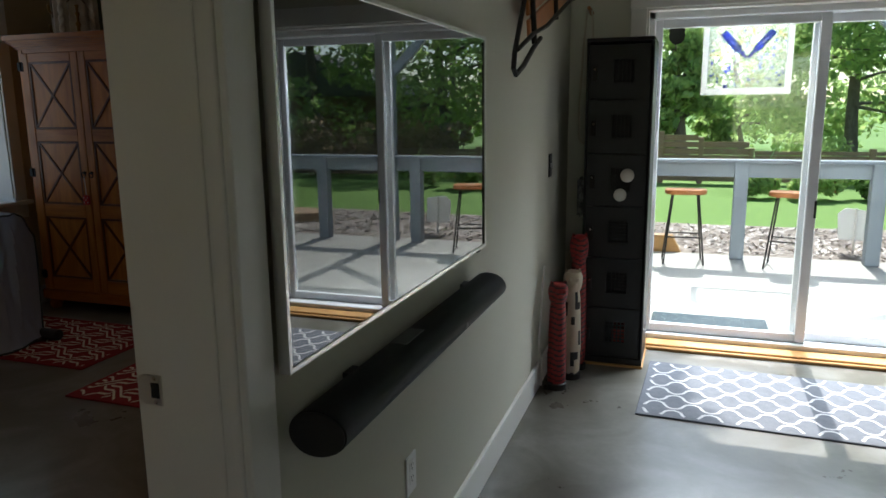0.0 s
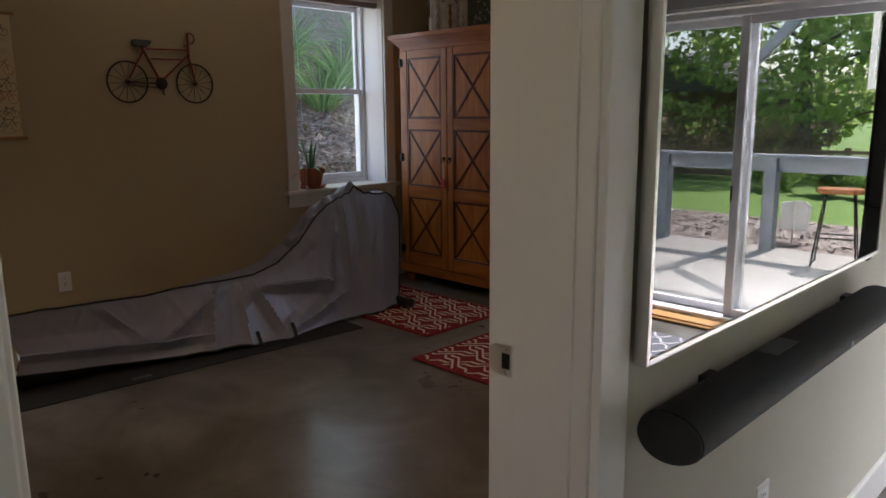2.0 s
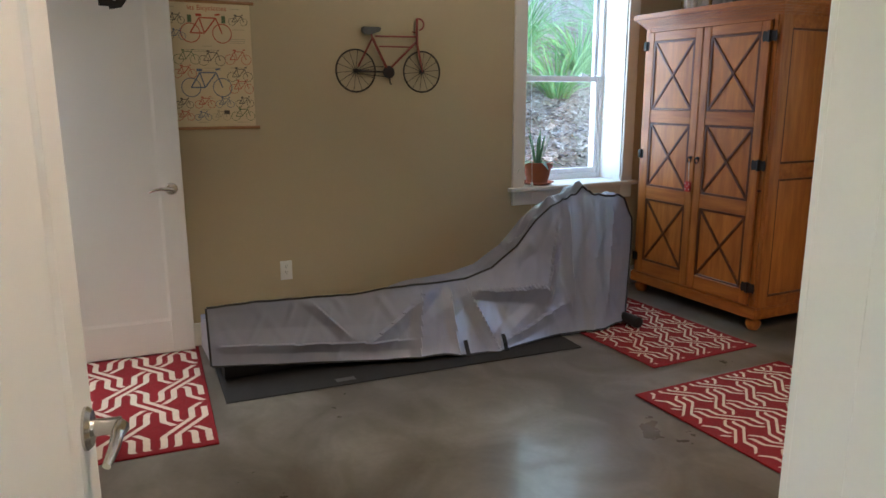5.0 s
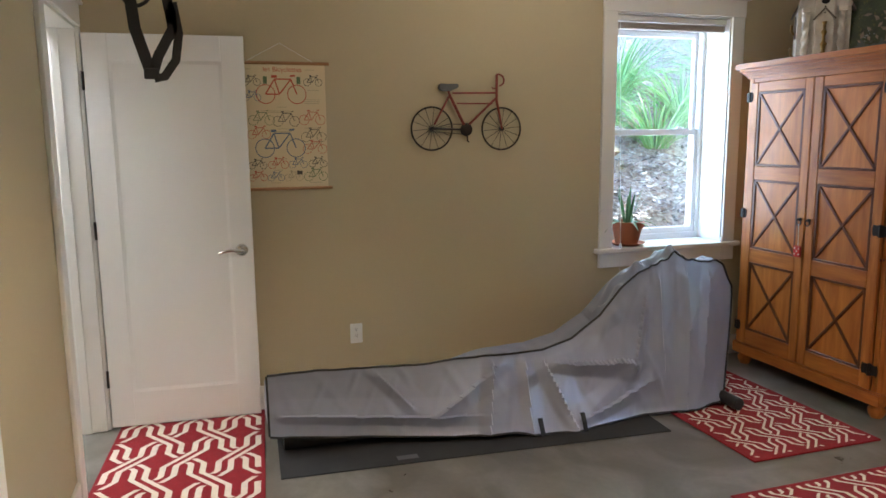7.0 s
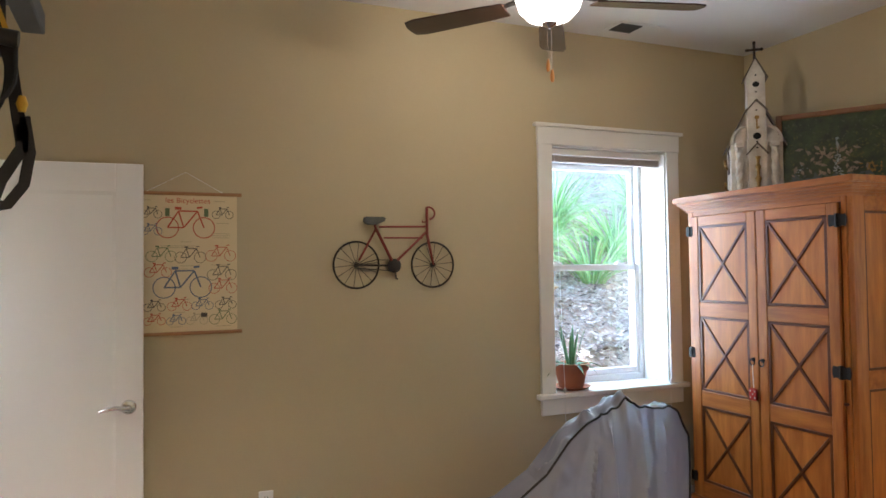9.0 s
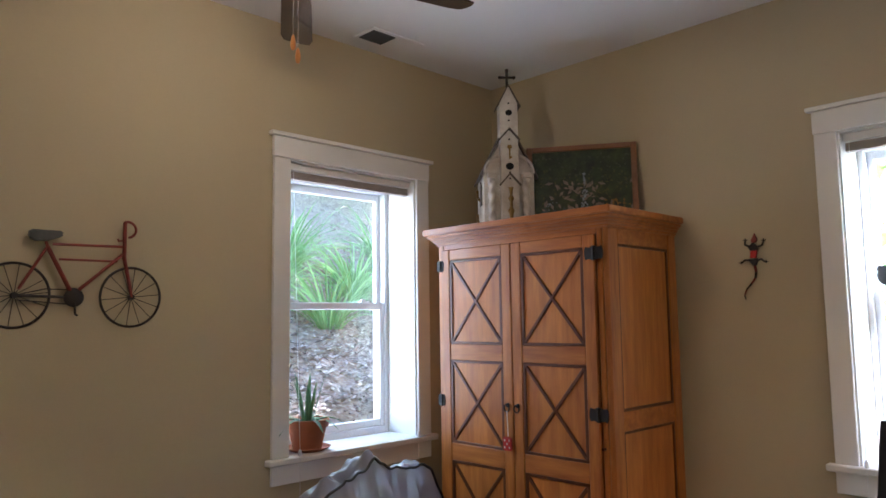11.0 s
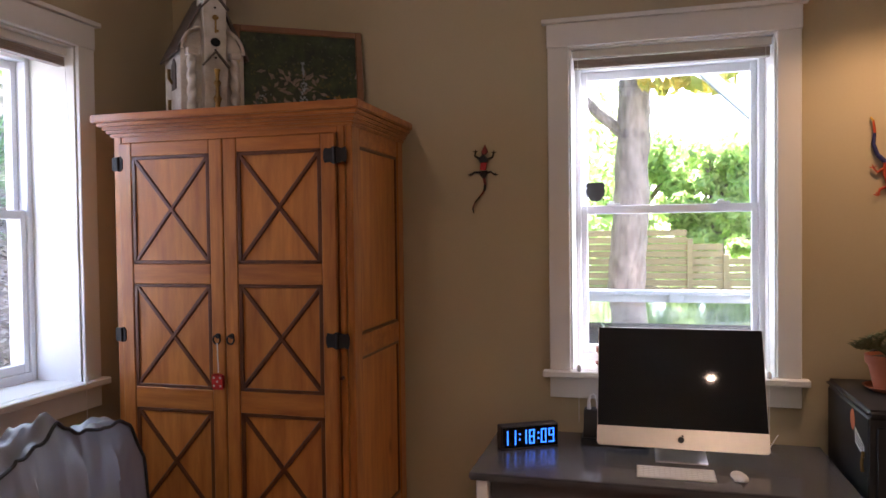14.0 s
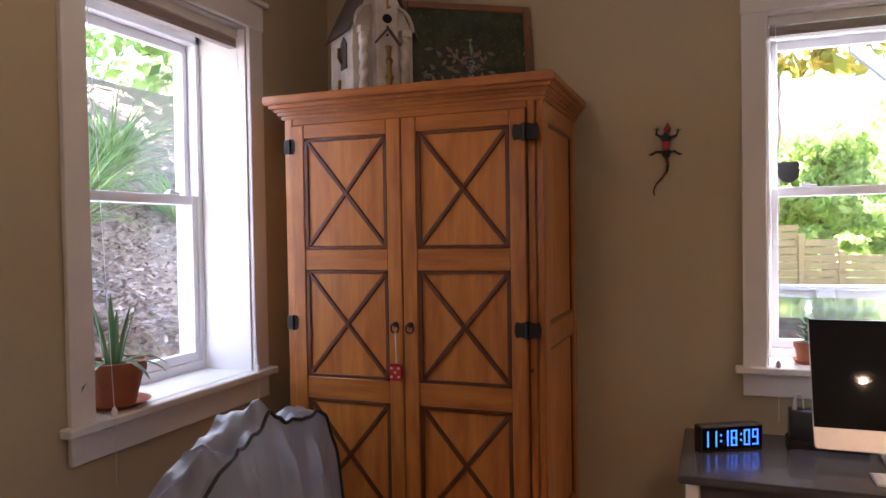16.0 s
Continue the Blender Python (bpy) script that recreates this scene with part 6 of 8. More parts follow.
# ---- suspension straps on a steel beam ----
ob = thing("pull_up_beam", (-3.1, SOUTH, 2.5), "dark grey steel beam on wall brackets", "exercise bar")
box_part("beam", GREY_BEAM, ob, (-3.70, 0.50, 2.44, -2.0, 0.58, 2.52), bevel=0.005)
for x in (-3.45, -2.25):
    box_part("wall_plate", GREY_BEAM, ob, (x - 0.025, SOUTH, 2.215, x + 0.025, SOUTH + 0.012, 2.56), bevel=0.002)
    box_part("arm", GREY_BEAM, ob, (x - 0.02, SOUTH + 0.012, 2.46, x + 0.02, 0.50, 2.50), bevel=0.003)
    bm = bmesh.new()
    tube(bm, [(x, SOUTH + 0.01, 2.28), (x, 0.42, 2.46)], 0.011, 8)
    part("brace", bm, GREY_BEAM, ob)
    bm = bmesh.new()
    lathe(bm, (x + 0.0, SOUTH + 0.012, 2.25), [(0.01, 0), (0.01, 0.02)], 8, "y")
    part("bolt", bm, CHROME, ob)

ob = thing("suspension_straps", (-2.60, 0.56, 1.7), "black and yellow exercise straps with foam handles hanging from the beam", "exercise straps")
X, Y = -2.66, 0.543


def band(name, pts, width, mat, nrm=(1, 0, 0.0), label=""):
    b = bmesh.new()
    strip(b, pts, width, nrm, 0.0015)
    strip(b, pts, width, nrm, -0.0015)
    part(name, b, mat, ob, label, normals=False)


band("black_webbing", [(X, Y + 0.03, 2.45), (X, Y + 0.045, 2.30), (X, Y + 0.05, 2.15), (X, Y + 0.075, 2.05), (X, Y + 0.09, 1.93), (X, Y + 0.10, 1.86)], 0.03, STRAP)
band("yellow_webbing", [(X, Y - 0.03, 2.45), (X, Y - 0.028, 2.32), (X, Y - 0.022, 2.20), (X, Y - 0.016, 2.06)], 0.014, YELLOW, label="yellow strap")
band("yellow_webbing", [(X + 0.01, Y + 0.0, 2.45), (X + 0.01, Y - 0.012, 2.30), (X + 0.01, Y - 0.02, 2.2)], 0.012, YELLOW, label="yellow strap")
band("yellow_webbing", [(X + 0.02, Y - 0.03, 2.30), (X + 0.02, Y - 0.075, 2.14)], 0.012, YELLOW, label="yellow strap")
band("yellow_webbing", [(X + 0.02, Y + 0.01, 2.30), (X + 0.02, Y + 0.07, 2.12)], 0.012, YELLOW, label="yellow strap")
bm = bmesh.new()
tube(bm, [(X + 0.02, Y - 0.095, 2.125), (X + 0.02, Y + 0.095, 2.105)], 0.021, 14)
part("foam_handle", bm, BLACK_PLASTIC, ob, "black foam handle")
bm = bmesh.new()
tube(bm, [(X - 0.03, Y - 0.06, 2.10), (X - 0.03, Y + 0.075, 2.09)], 0.021, 14)
part("foam_handle", bm, BLACK_PLASTIC, ob, "black foam handle")
for off, low, wide in ((0.02, 1.93, 0.088), (-0.03, 1.91, 0.062)):
    bm = bmesh.new()
    tube(bm, [(X + off, Y - wide, 2.11)] + [(X + off, Y - wide * math.cos(a), 2.02 - (2.02 - low) * math.sin(a)) for a in np.linspace(0, math.pi, 12)] + [(X + off, Y + wide, 2.10)], 0.006, 7)
    part("handle_loop", bm, STRAP, ob)
band("foot_cradle", [(X, Y - 0.012, 2.07), (X, Y - 0.012, 1.92), (X, Y - 0.005, 1.84), (X, Y + 0.022, 1.745), (X, Y + 0.035, 1.70)], 0.034, STRAP)
band("foot_cradle", [(X, Y + 0.10, 1.90), (X, Y + 0.10, 1.84), (X, Y + 0.055, 1.76), (X, Y + 0.035, 1.70)], 0.03, STRAP)
band("foot_cradle", [(X, Y + 0.105, 1.92), (X, Y + 0.118, 1.83), (X, Y + 0.105, 1.75), (X, Y + 0.07, 1.70), (X, Y + 0.04, 1.695)], 0.026, STRAP)
box_part("stitch_block", STRAP, ob, (X - 0.006, Y + 0.012, 1.692, X + 0.006, Y + 0.055, 1.725), bevel=0.003)
bm = bmesh.new()
tube(bm, [(X + 0.01, Y + 0.012 * math.cos(a), 2.24 + 0.04 * math.sin(a)) if False else (X + 0.014, Y - 0.022 + 0.009 * math.cos(a), 2.26 + 0.03 * math.sin(a)) for a in np.linspace(0, math.tau, 16, endpoint=False)], 0.0035, 7, closed=True)
part("carabiner", bm, CHROME, ob, "steel carabiner")
bm = bmesh.new()
lathe(bm, (X, Y + 0.10, 1.95), [(0.008, -0.02), (0.014, 0.0), (0.008, 0.02)], 12)
part("yellow_stitching", bm, YELLOW, ob)
box_part("red_tab", RED, ob, (X + 0.002, Y - 0.004, 1.98, X + 0.006, Y + 0.012, 2.03))

# ---- ceiling fan ----
FX, FY = -3.25, 2.53
BLADE_ANGLE = 75.0
ob = thing("ceiling_fan", (FX, FY, CEIL), "ceiling fan with dark blades and a lit opal glass bowl", "ceiling fan")
bm = bmesh.new()
lathe(bm, (FX, FY, 0), [(0.07, CEIL), (0.065, CEIL - 0.05), (0.02, CEIL - 0.07), (0.018, CEIL - 0.10), (0.10, CEIL - 0.11), (0.11, CEIL - 0.15), (0.10, CEIL - 0.22), (0.06, CEIL - 0.24)], 28)
part("motor_housing", bm, BLACK_IRON, ob)
bm = bmesh.new()
lathe(bm, (FX, FY, 0), [(0.012, 2.578), (0.05, 2.583), (0.095, 2.602), (0.13, 2.64), (0.145, 2.69), (0.142, 2.72)], 32)
bowl = part("glass_bowl", bm, GLOBE, ob, "lit opal glass bowl")
bowl.visible_shadow = False
bm = bmesh.new()
lathe(bm, (FX, FY, 0), [(0.006, 2.556), (0.012, 2.562), (0.03, 2.572), (0.034, 2.579), (0.01, 2.582)], 18)
part("finial", bm, CHROME, ob)
base = radians(BLADE_ANGLE)
for k in range(5):
    a = base + k * math.tau / 5
    c, s = math.cos(a), math.sin(a)

    def spot(r, w, z):
        return (FX + c * r - s * w, FY + s * r + c * w, z)

    bm = bmesh.new()
    outline = [(0.2, -0.05), (0.3, -0.058), (0.64, -0.068), (0.69, -0.055), (0.70, -0.02), (0.70, 0.02), (0.69, 0.055), (0.64, 0.068), (0.3, 0.058), (0.2, 0.05)]
    lo = [bm.verts.new(spot(r, w, 2.672 + w * 0.18)) for r, w in outline]
    hi = [bm.verts.new(spot(r, w, 2.679 + w * 0.18)) for r, w in outline]
    bm.faces.new(list(reversed(lo)))
    bm.faces.new(hi)
    for i in range(10):
        bm.faces.new((lo[i], lo[(i + 1) % 10], hi[(i + 1) % 10], hi[i]))
    blade = part("blade", bm, BLADE, ob, "dark walnut blade")
    bm = bmesh.new()
    tube(bm, [spot(0.09, 0, 2.76), spot(0.16, 0, 2.70), spot(0.26, 0, 2.684)], [0.014, 0.012, 0.009], 8)
    part("blade_iron", bm, BLACK_IRON, blade)
for dx, z in ((-0.006, 2.372), (0.006, 2.325)):
    bm = bmesh.new()
    zz = 2.556
    while zz > z + 0.055:
        lathe(bm, (FX + dx, FY + dx, zz), [(0.0008, 0.002), (0.0022, 0), (0.0008, -0.002)], 6)
        zz -= 0.0055
    chain = part("pull_chain", bm, CHROME, ob, "beaded pull chain")
    bm = bmesh.new()
    lathe(bm, (FX + dx, FY + dx, z), [(0.002, 0.055), (0.005, 0.05), (0.009, 0.03), (0.0095, 0.015), (0.006, 0.002), (0.002, 0)], 12)
    part("wooden_pull", bm, PULL_WOOD, chain, "turned orange wood pull")

ob = thing("ceiling_vent", (-4.07, 3.58, CEIL), "white slatted air vent in the ceiling", "vent")
box_part("frame", CEILING, ob, (-4.16, 3.47, CEIL - 0.008, -3.99, 3.83, CEIL), bevel=0.003)
for k in range(9):
    y = 3.49 + k * 0.017
    bm = bmesh.new()
    prism(bm, [(y, CEIL - 0.009), (y + 0.010, CEIL - 0.014), (y + 0.012, CEIL - 0.012), (y + 0.002, CEIL - 0.007)], "x", -4.14, -4.01)
    part("slat", bm, GREY_PLASTIC, ob)

RL = (-1.30, 1.42)
# ---- desk and what stands on it ----
ob = thing("recessed_light", (RL[0], RL[1], CEIL), "lit recessed ceiling downlight with a white ring", "ceiling light")
bm = bmesh.new()
lathe(bm, (*RL, 0), [(0.10, CEIL), (0.10, CEIL - 0.006), (0.062, CEIL - 0.012), (0.06, CEIL - 0.004)], 28)
part("ring", bm, TRIM, ob)
bm = bmesh.new()
lathe(bm, (*RL, 0), [(0.045, CEIL - 0.004), (0.045, CEIL - 0.011), (0.025, CEIL - 0.0125)], 24)
part("lens", bm, BULB, ob, "glowing round lens").visible_shadow = False

ob = thing("recessed_light", (-0.92, 4.25, 2.56), "lit recessed downlight in the soffit with a white ring", "ceiling light")
bm = bmesh.new()
lathe(bm, (-0.92, 4.25, 0), [(0.09, 2.535), (0.09, 2.515), (0.06, 2.512), (0.058, 2.535)], 28)
part("ring", bm, TRIM, ob)

DZ = 0.525
ob = thing("desk", (-1.87, 4.35, 0), "low charcoal painted desk with white sides under the window", "desk")
bm = bmesh.new()
box(bm, -2.545, 4.02, DZ - 0.03, -1.19, 4.66, DZ)
part("desktop", bm, DESK, ob, "charcoal painted top", 0.006, 2)
box_part("front_rail", DESK, ob, (-2.47, 4.06, DZ - 0.12, -1.26, 4.085, DZ - 0.03), bevel=0.003)
for x in (-2.52, -1.27):
    box_part("side_panel", TRIM, ob, (x, 4.04, 0.0, x + 0.045, 4.63, DZ - 0.03), "white painted side", 0.004)
box_part("drawer_front", TRIM, ob, (-2.47, 4.05, 0.05, -2.05, 4.07, DZ - 0.125), "white painted drawer front", 0.004)
bm = bmesh.new()
lathe(bm, (-2.26, 4.05, 0.25), [(0.008, 0), (0.008, -0.012), (0.016, -0.02), (0.012, -0.028)], 14, "y")
part("drawer_knob", bm, CHROME, ob)


def computer():
    ob = new("computer")
    ob.matrix_basis = pose(-1.76, 4.40, DZ)
    tagged(ob, "all-in-one computer with a dark screen and pale metal chin", "computer")
    tilt = Matrix.Translation((0, -0.06, 0.045)) @ Matrix.Rotation(radians(-TILT), 4, "X")

    def add(name, b, mat, m=None, bevel=0.0, seg=1, label="", parent=ob):
        if m is not None:
            b.transform(m)
        o = new(name, mesh_of(name, b, mat, bevel, seg))
        o.parent = parent
        if label:
            o["label"] = label
        return o

    w, h, r = 0.325, 0.49, 0.014
    corners = [(-w, 0.0), (w, 0.0), (w, h), (-w, h)]
    outline = []
    for (cx, cz), a0 in zip(((w - r, r), (w - r, h - r), (-w + r, h - r), (-w + r, r)), (-90, 0, 90, 180)):
        outline += [(cx + r * math.cos(radians(a0 + k * 18)), cz + r * math.sin(radians(a0 + k * 18))) for k in range(6)]
    b = bmesh.new()
    prism(b, outline, "y", -0.004, 0.006)
    prism(b, [(u * 0.8, 0.06 + w2 * 0.78) for u, w2 in outline], "y", 0.006, 0.03)
    body = add("aluminium_body", b, ALUMINIUM, tilt, 0.001)
    b = bmesh.new()
    box(b, -w + 0.003, -0.0065, 0.078, w - 0.003, -0.004, h - 0.003)
    add("screen_glass", b, MAC_GLASS, tilt, 0, 1, "black switched-off screen")
    b = bmesh.new()
    lathe(b, (0, -0.004, 0.036), [(0.012, 0.001), (0.012, -0.0012)], 20, "y")
    lathe(b, (0.006, -0.004, 0.052), [(0.004, 0.001), (0.004, -0.0012)], 10, "y")
    add("emblem", b, BLACK_PLASTIC, tilt, 0, 1, "small dark round emblem")
    b = bmesh.new()
    prism(b, [(-0.10, 0.0), (0.09, 0.0), (0.09, 0.004), (0.075, 0.01), (0.062, 0.05), (0.058, 0.17), (0.05, 0.17), (0.052, 0.05), (0.058, 0.014), (-0.10, 0.004)], "x", -0.098, 0.098)
    add("stand", b, ALUMINIUM, None, 0.002, 2, "bent aluminium stand")
    return ob


TILT = 23.0
computer()


def keyboard():
    ob = new("keyboard")
    ob.matrix_basis = pose(-1.79, 4.165, DZ, 0, 0, 0)
    tagged(ob, "slim white keyboard with an aluminium body on the desk", "keyboard")

    def add(name, b, mat, bevel=0.0):
        o = new(name, mesh_of(name, b, mat, bevel))
        o.parent = ob
        return o

    b = bmesh.new()
    prism(b, [(-0.057, 0.0), (0.057, 0.0), (0.057, 0.011), (-0.057, 0.004)], "x", -0.14, 0.14)
    add("body", b, ALUMINIUM, 0.0015)
    key = None
    for r in range(6):
        n = 14
        for c in range(n):
            if r == 0 and 4 <= c <= 8 and c != 4:
                continue
            wide = 5 if (r == 0 and c == 4) else 1
            b = bmesh.new()
            pw = 0.268 / n
            x = -0.134 + c * pw
            y = -0.052 + r * 0.0172
            z = 0.0045 + (y + 0.057) * 0.061
            box(b, x + 0.001, y, z, x + pw * wide - 0.001, y + 0.0152, z + 0.0028)
            add("key", b, WHITE_PLASTIC)
    return ob


keyboard()
ob = thing("computer_mouse", (-1.567, 4.18, DZ), "white low curved computer mouse on the desk", "mouse")
bm = bmesh.new()
rows = []
for i in range(13):
    v = -0.056 + 0.112 * i / 12
    e = max(0.0, 1 - (v / 0.057) ** 2) ** 0.5
    rows.append([bm.verts.new((-1.567 + 0.029 * e * math.cos(a) - v * 0.1, 4.18 + v, DZ + 0.003 + 0.019 * (e ** 0.6) * (0.9 - 3 * v) * math.sin(a))) for a in np.linspace(0, math.pi, 11)])
for p, q in zip(rows, rows[1:]):
    for k in range(10):
        bm.faces.new((p[k], p[k + 1], q[k + 1], q[k]))
part("shell", bm, WHITE_PLASTIC, ob)
box_part("base", ALUMINIUM, ob, (-1.590, 4.135, DZ, -1.544, 4.225, DZ + 0.004), bevel=0.0015)


def clock():
    ob = new("digital_clock")
    ob.matrix_basis = pose(-2.375, 4.405, DZ, 0, 0, 29)
    tagged(ob, "black digital clock with glowing blue numerals on the desk", "clock")

    def add(name, b, mat, bevel=0.0, label=""):
        o = new(name, mesh_of(name, b, mat, bevel))
        o.parent = ob
        if label:
            o["label"] = label
        return o

    b = bmesh.new()
    box(b, -0.128, -0.028, 0.0, 0.128, 0.028, 0.096)
    add("case", b, BLACK_PLASTIC, 0.004)
    b = bmesh.new()
    box(b, -0.122, -0.0295, 0.006, 0.122, -0.0275, 0.090)
    add("face", b, MAC_GLASS)
    segs = {"0": "abcdef", "1": "bc", "8": "abcdefg", "9": "abcdfg"}

    def digit(ch, x):
        w, h, t = 0.026, 0.062, 0.007
        z0 = 0.017
        place = {"a": (x, z0 + h - t, x + w, z0 + h), "d": (x, z0, x + w, z0 + t), "g": (x, z0 + h / 2 - t / 2, x + w, z0 + h / 2 + t / 2),
                 "f": (x, z0 + h / 2, x + t, z0 + h), "b": (x + w - t, z0 + h / 2, x + w, z0 + h), "e": (x, z0, x + t, z0 + h / 2), "c": (x + w - t, z0, x + w, z0 + h / 2)}
        for s in segs[ch]:
            a, c, d, e = place[s]
            b = bmesh.new()
            n = 3
            for k in range(n):
                if d - a > e - c:
                    box(b, a + (d - a) * k / n + 0.0008, -0.0302, c + 0.0005, a + (d - a) * (k + 1) / n - 0.0008, -0.0294, e - 0.0005)
                else:
                    box(b, a + 0.0005, -0.0302, c + (e - c) * k / n + 0.0008, d - 0.0005, -0.0294, c + (e - c) * (k + 1) / n - 0.0008)
            add("digit_segment", b, LED, 0, "glowing blue digit segment")

    for ch, x in zip("111809", (-0.123, -0.089, -0.042, -0.007, 0.046, 0.081)):
        digit(ch, x)
    for x in (-0.051, 0.032):
        for z in (0.035, 0.058):
            b = bmesh.new()
            box(b, x, -0.0302, z, x + 0.007, -0.0294, z + 0.007)
            add("colon_dot", b, LED)


clock()
ob = thing("power_box", (-2.03, 4.53, DZ), "black plastic dock with a white cable behind the computer", "dock")
bm = bmesh.new()
prism(bm, [(4.49, DZ), (4.60, DZ), (4.60, DZ + 0.135), (4.53, DZ + 0.135), (4.49, DZ + 0.03)], "x", -2.15, -2.06)
part("tower", bm, BLACK_PLASTIC, ob, bevel=0.004)
box_part("base", BLACK_PLASTIC, ob, (-2.16, 4.47, DZ, -1.88, 4.61, DZ + 0.028), bevel=0.006, segments=2)
bm = bmesh.new()
tube(bm, [(-2.128, 4.55, DZ + 0.13), (-2.13, 4.55, DZ + 0.17), (-2.122, 4.555, DZ + 0.195), (-2.108, 4.56, DZ + 0.198), (-2.098, 4.565, DZ + 0.17), (-2.096, 4.57, DZ + 0.135)], [0.009, 0.007, 0.004, 0.0035, 0.0035, 0.0035], 8)
part("white_cable", bm, WHITE_PLASTIC, ob, "white plug and cable")
bm = bmesh.new()
tube(bm, [(-1.60, 4.60, DZ + 0.06), (-1.55, 4.58, DZ + 0.012), (-1.48, 4.56, DZ + 0.004), (-1.40, 4.58, DZ + 0.004), (-1.36, 4.62, DZ + 0.05)], 0.0022, 6)
single("desk_cable", bm, WHITE_PLASTIC, "thin white cable lying across the desk", "cable")


def pot(centre, r, h, label, saucer=True):
    ob = thing("potted_plant", centre, label, "potted plant")
    x, y, z = centre
    if saucer:
        bm = bmesh.new()
        lathe(bm, (x, y, z), [(r * 0.75, 0.0), (r * 1.05, 0.016), (r * 1.12, 0.02), (r * 1.05, 0.021), (r * 0.9, 0.008), (r * 0.3, 0.006)], 28)
        part("saucer", bm, TERRACOTTA, ob)
    b0 = 0.008 if saucer else 0
    bm = bmesh.new()
    lathe(bm, (x, y, z + b0), [(r * 0.66, 0), (r * 0.9, h * 0.72), (r * 0.9, h * 0.73), (r, h * 0.74), (r * 1.03, h * 0.99), (r * 0.95, h), (r * 0.9, h * 0.9), (r * 0.5, h * 0.88)], 28)
    part("clay_pot", bm, TERRACOTTA, ob, "terracotta pot")
    bm = bmesh.new()
    lathe(bm, (x, y, z + b0 + h * 0.86), [(r * 0.9, 0), (r * 0.88, 0.006), (r * 0.4, 0.012)], 20)
    part("soil", bm, SOIL, ob)
    return ob


def blade_leaf(bm, start, way, length, width, droop, n=8):
    """A tapering, channelled leaf that bends down along its length."""
    p = Vector(start)
    d = Vector(way).normalized()
    side = d.cross((0, 0, 1))
    side = side.normalized() if side.length > 0.01 else Vector((1, 0, 0))
    rows = []
    for i in range(n + 1):
        k = i / n
        w = width * (0.75 + 0.5 * k) * (1 - k ** 2.2) / 2 + 0.0006
        nrm = side.cross(d).normalized()
        rows.append((bm.verts.new(p - side * w + nrm * w * 0.4), bm.verts.new(p), bm.verts.new(p + side * w + nrm * w * 0.4)))
        d = (d + Vector((0, 0, -droop / n))).normalized()
        p = p + d * length / n
    for a, b in zip(rows, rows[1:]):
        bm.faces.new((a[0], a[1], b[1], b[0]))
        bm.faces.new((a[1], a[2], b[2], b[1]))


ob = pot((-4.36, 3.325, SILL), 0.108, 0.15, "aloe in a terracotta pot on the window sill")
rng = random.Random(3)
for k in range(15):
    a = k * 2.4
    tall = k < 6
    bm = bmesh.new()
    blade_leaf(bm, (-4.36 + 0.025 * math.cos(a), 3.325 + 0.025 * math.sin(a), SILL + 0.138), (math.cos(a) * (0.25 if tall else 0.9), math.sin(a) * (0.25 if tall else 0.9), 1.0 if tall else 0.55),
               rng.uniform(0.20, 0.30) if tall else rng.uniform(0.15, 0.25), 0.026, 0.2 if tall else 1.3)
    part("leaf", bm, ALOE, ob, normals=False)

ob = pot((-2.06, 4.80, SILL), 0.05, 0.085, "small succulent in a terracotta pot on the window sill")
for k in range(16):
    a = k * 2.4
    bm = bmesh.new()
    blade_leaf(bm, (-2.06, 4.80, SILL + 0.085 + 0.006 * k), (math.cos(a), math.sin(a), 0.9), rng.uniform(0.045, 0.07), 0.018, 0.5, 5)
    part("leaf", bm, ALOE, ob, normals=False)

ob = thing("cabinet", (-0.86, 4.38, 0), "black metal cabinet with stickers beside the desk", "cabinet")
box_part("body", BLACK_STEEL, ob, (-1.165, 4.12, 0.0, -0.62, 4.655, 0.785), bevel=0.006)
box_part("top_cover", BLACK_STEEL, ob, (-1.172, 4.10, 0.785, -0.612, 4.66, 0.815), bevel=0.012, segments=3)
door = box_part("door", BLACK_STEEL, ob, (-1.14, 4.108, 0.03, -0.64, 4.12, 0.755), bevel=0.004)
box_part("door_pull", CHROME, door, (-0.70, 4.095, 0.40, -0.685, 4.108, 0.50), bevel=0.003)
bm = bmesh.new()
prism(bm, [(4.30 + 0.028 * math.cos(a), 0.735 + 0.038 * math.sin(a)) for a in np.linspace(0, math.tau, 14, endpoint=False)], "x", -1.1665, -1.1655)
part("orange_sticker", bm, material("orange_sticker", (0.6, 0.14, 0.05), 0.5), ob, "round orange sticker")
bm = bmesh.new()
prism(bm, [(4.27, 0.66), (4.16, 0.635), (4.16, 0.675), (4.27, 0.715)], "x", -1.1665, -1.1655)
part("white_sticker", bm, WHITE_PLASTIC, ob, "white sticker strip")
bm = bmesh.new()
for k in range(3):
    prism(bm, [(4.262, 0.672 + 0.012 * k), (4.17, 0.650 + 0.010 * k), (4.17, 0.654 + 0.010 * k), (4.262, 0.676 + 0.012 * k)], "x", -1.1672, -1.1666)
part("sticker_bars", bm, INK_DARK, ob)
bm = bmesh.new()
tube(bm, [(-1.172, 4.15, 0.66), (-1.178, 4.148, 0.62), (-1.174, 4.15, 0.59)], 0.006, 8)
part("padlock", bm, BRASS, ob, "small brass padlock")
ob = pot((-1.0, 4.44, 0.815), 0.085, 0.13, "trailing succulent in a terracotta pot on the cabinet")
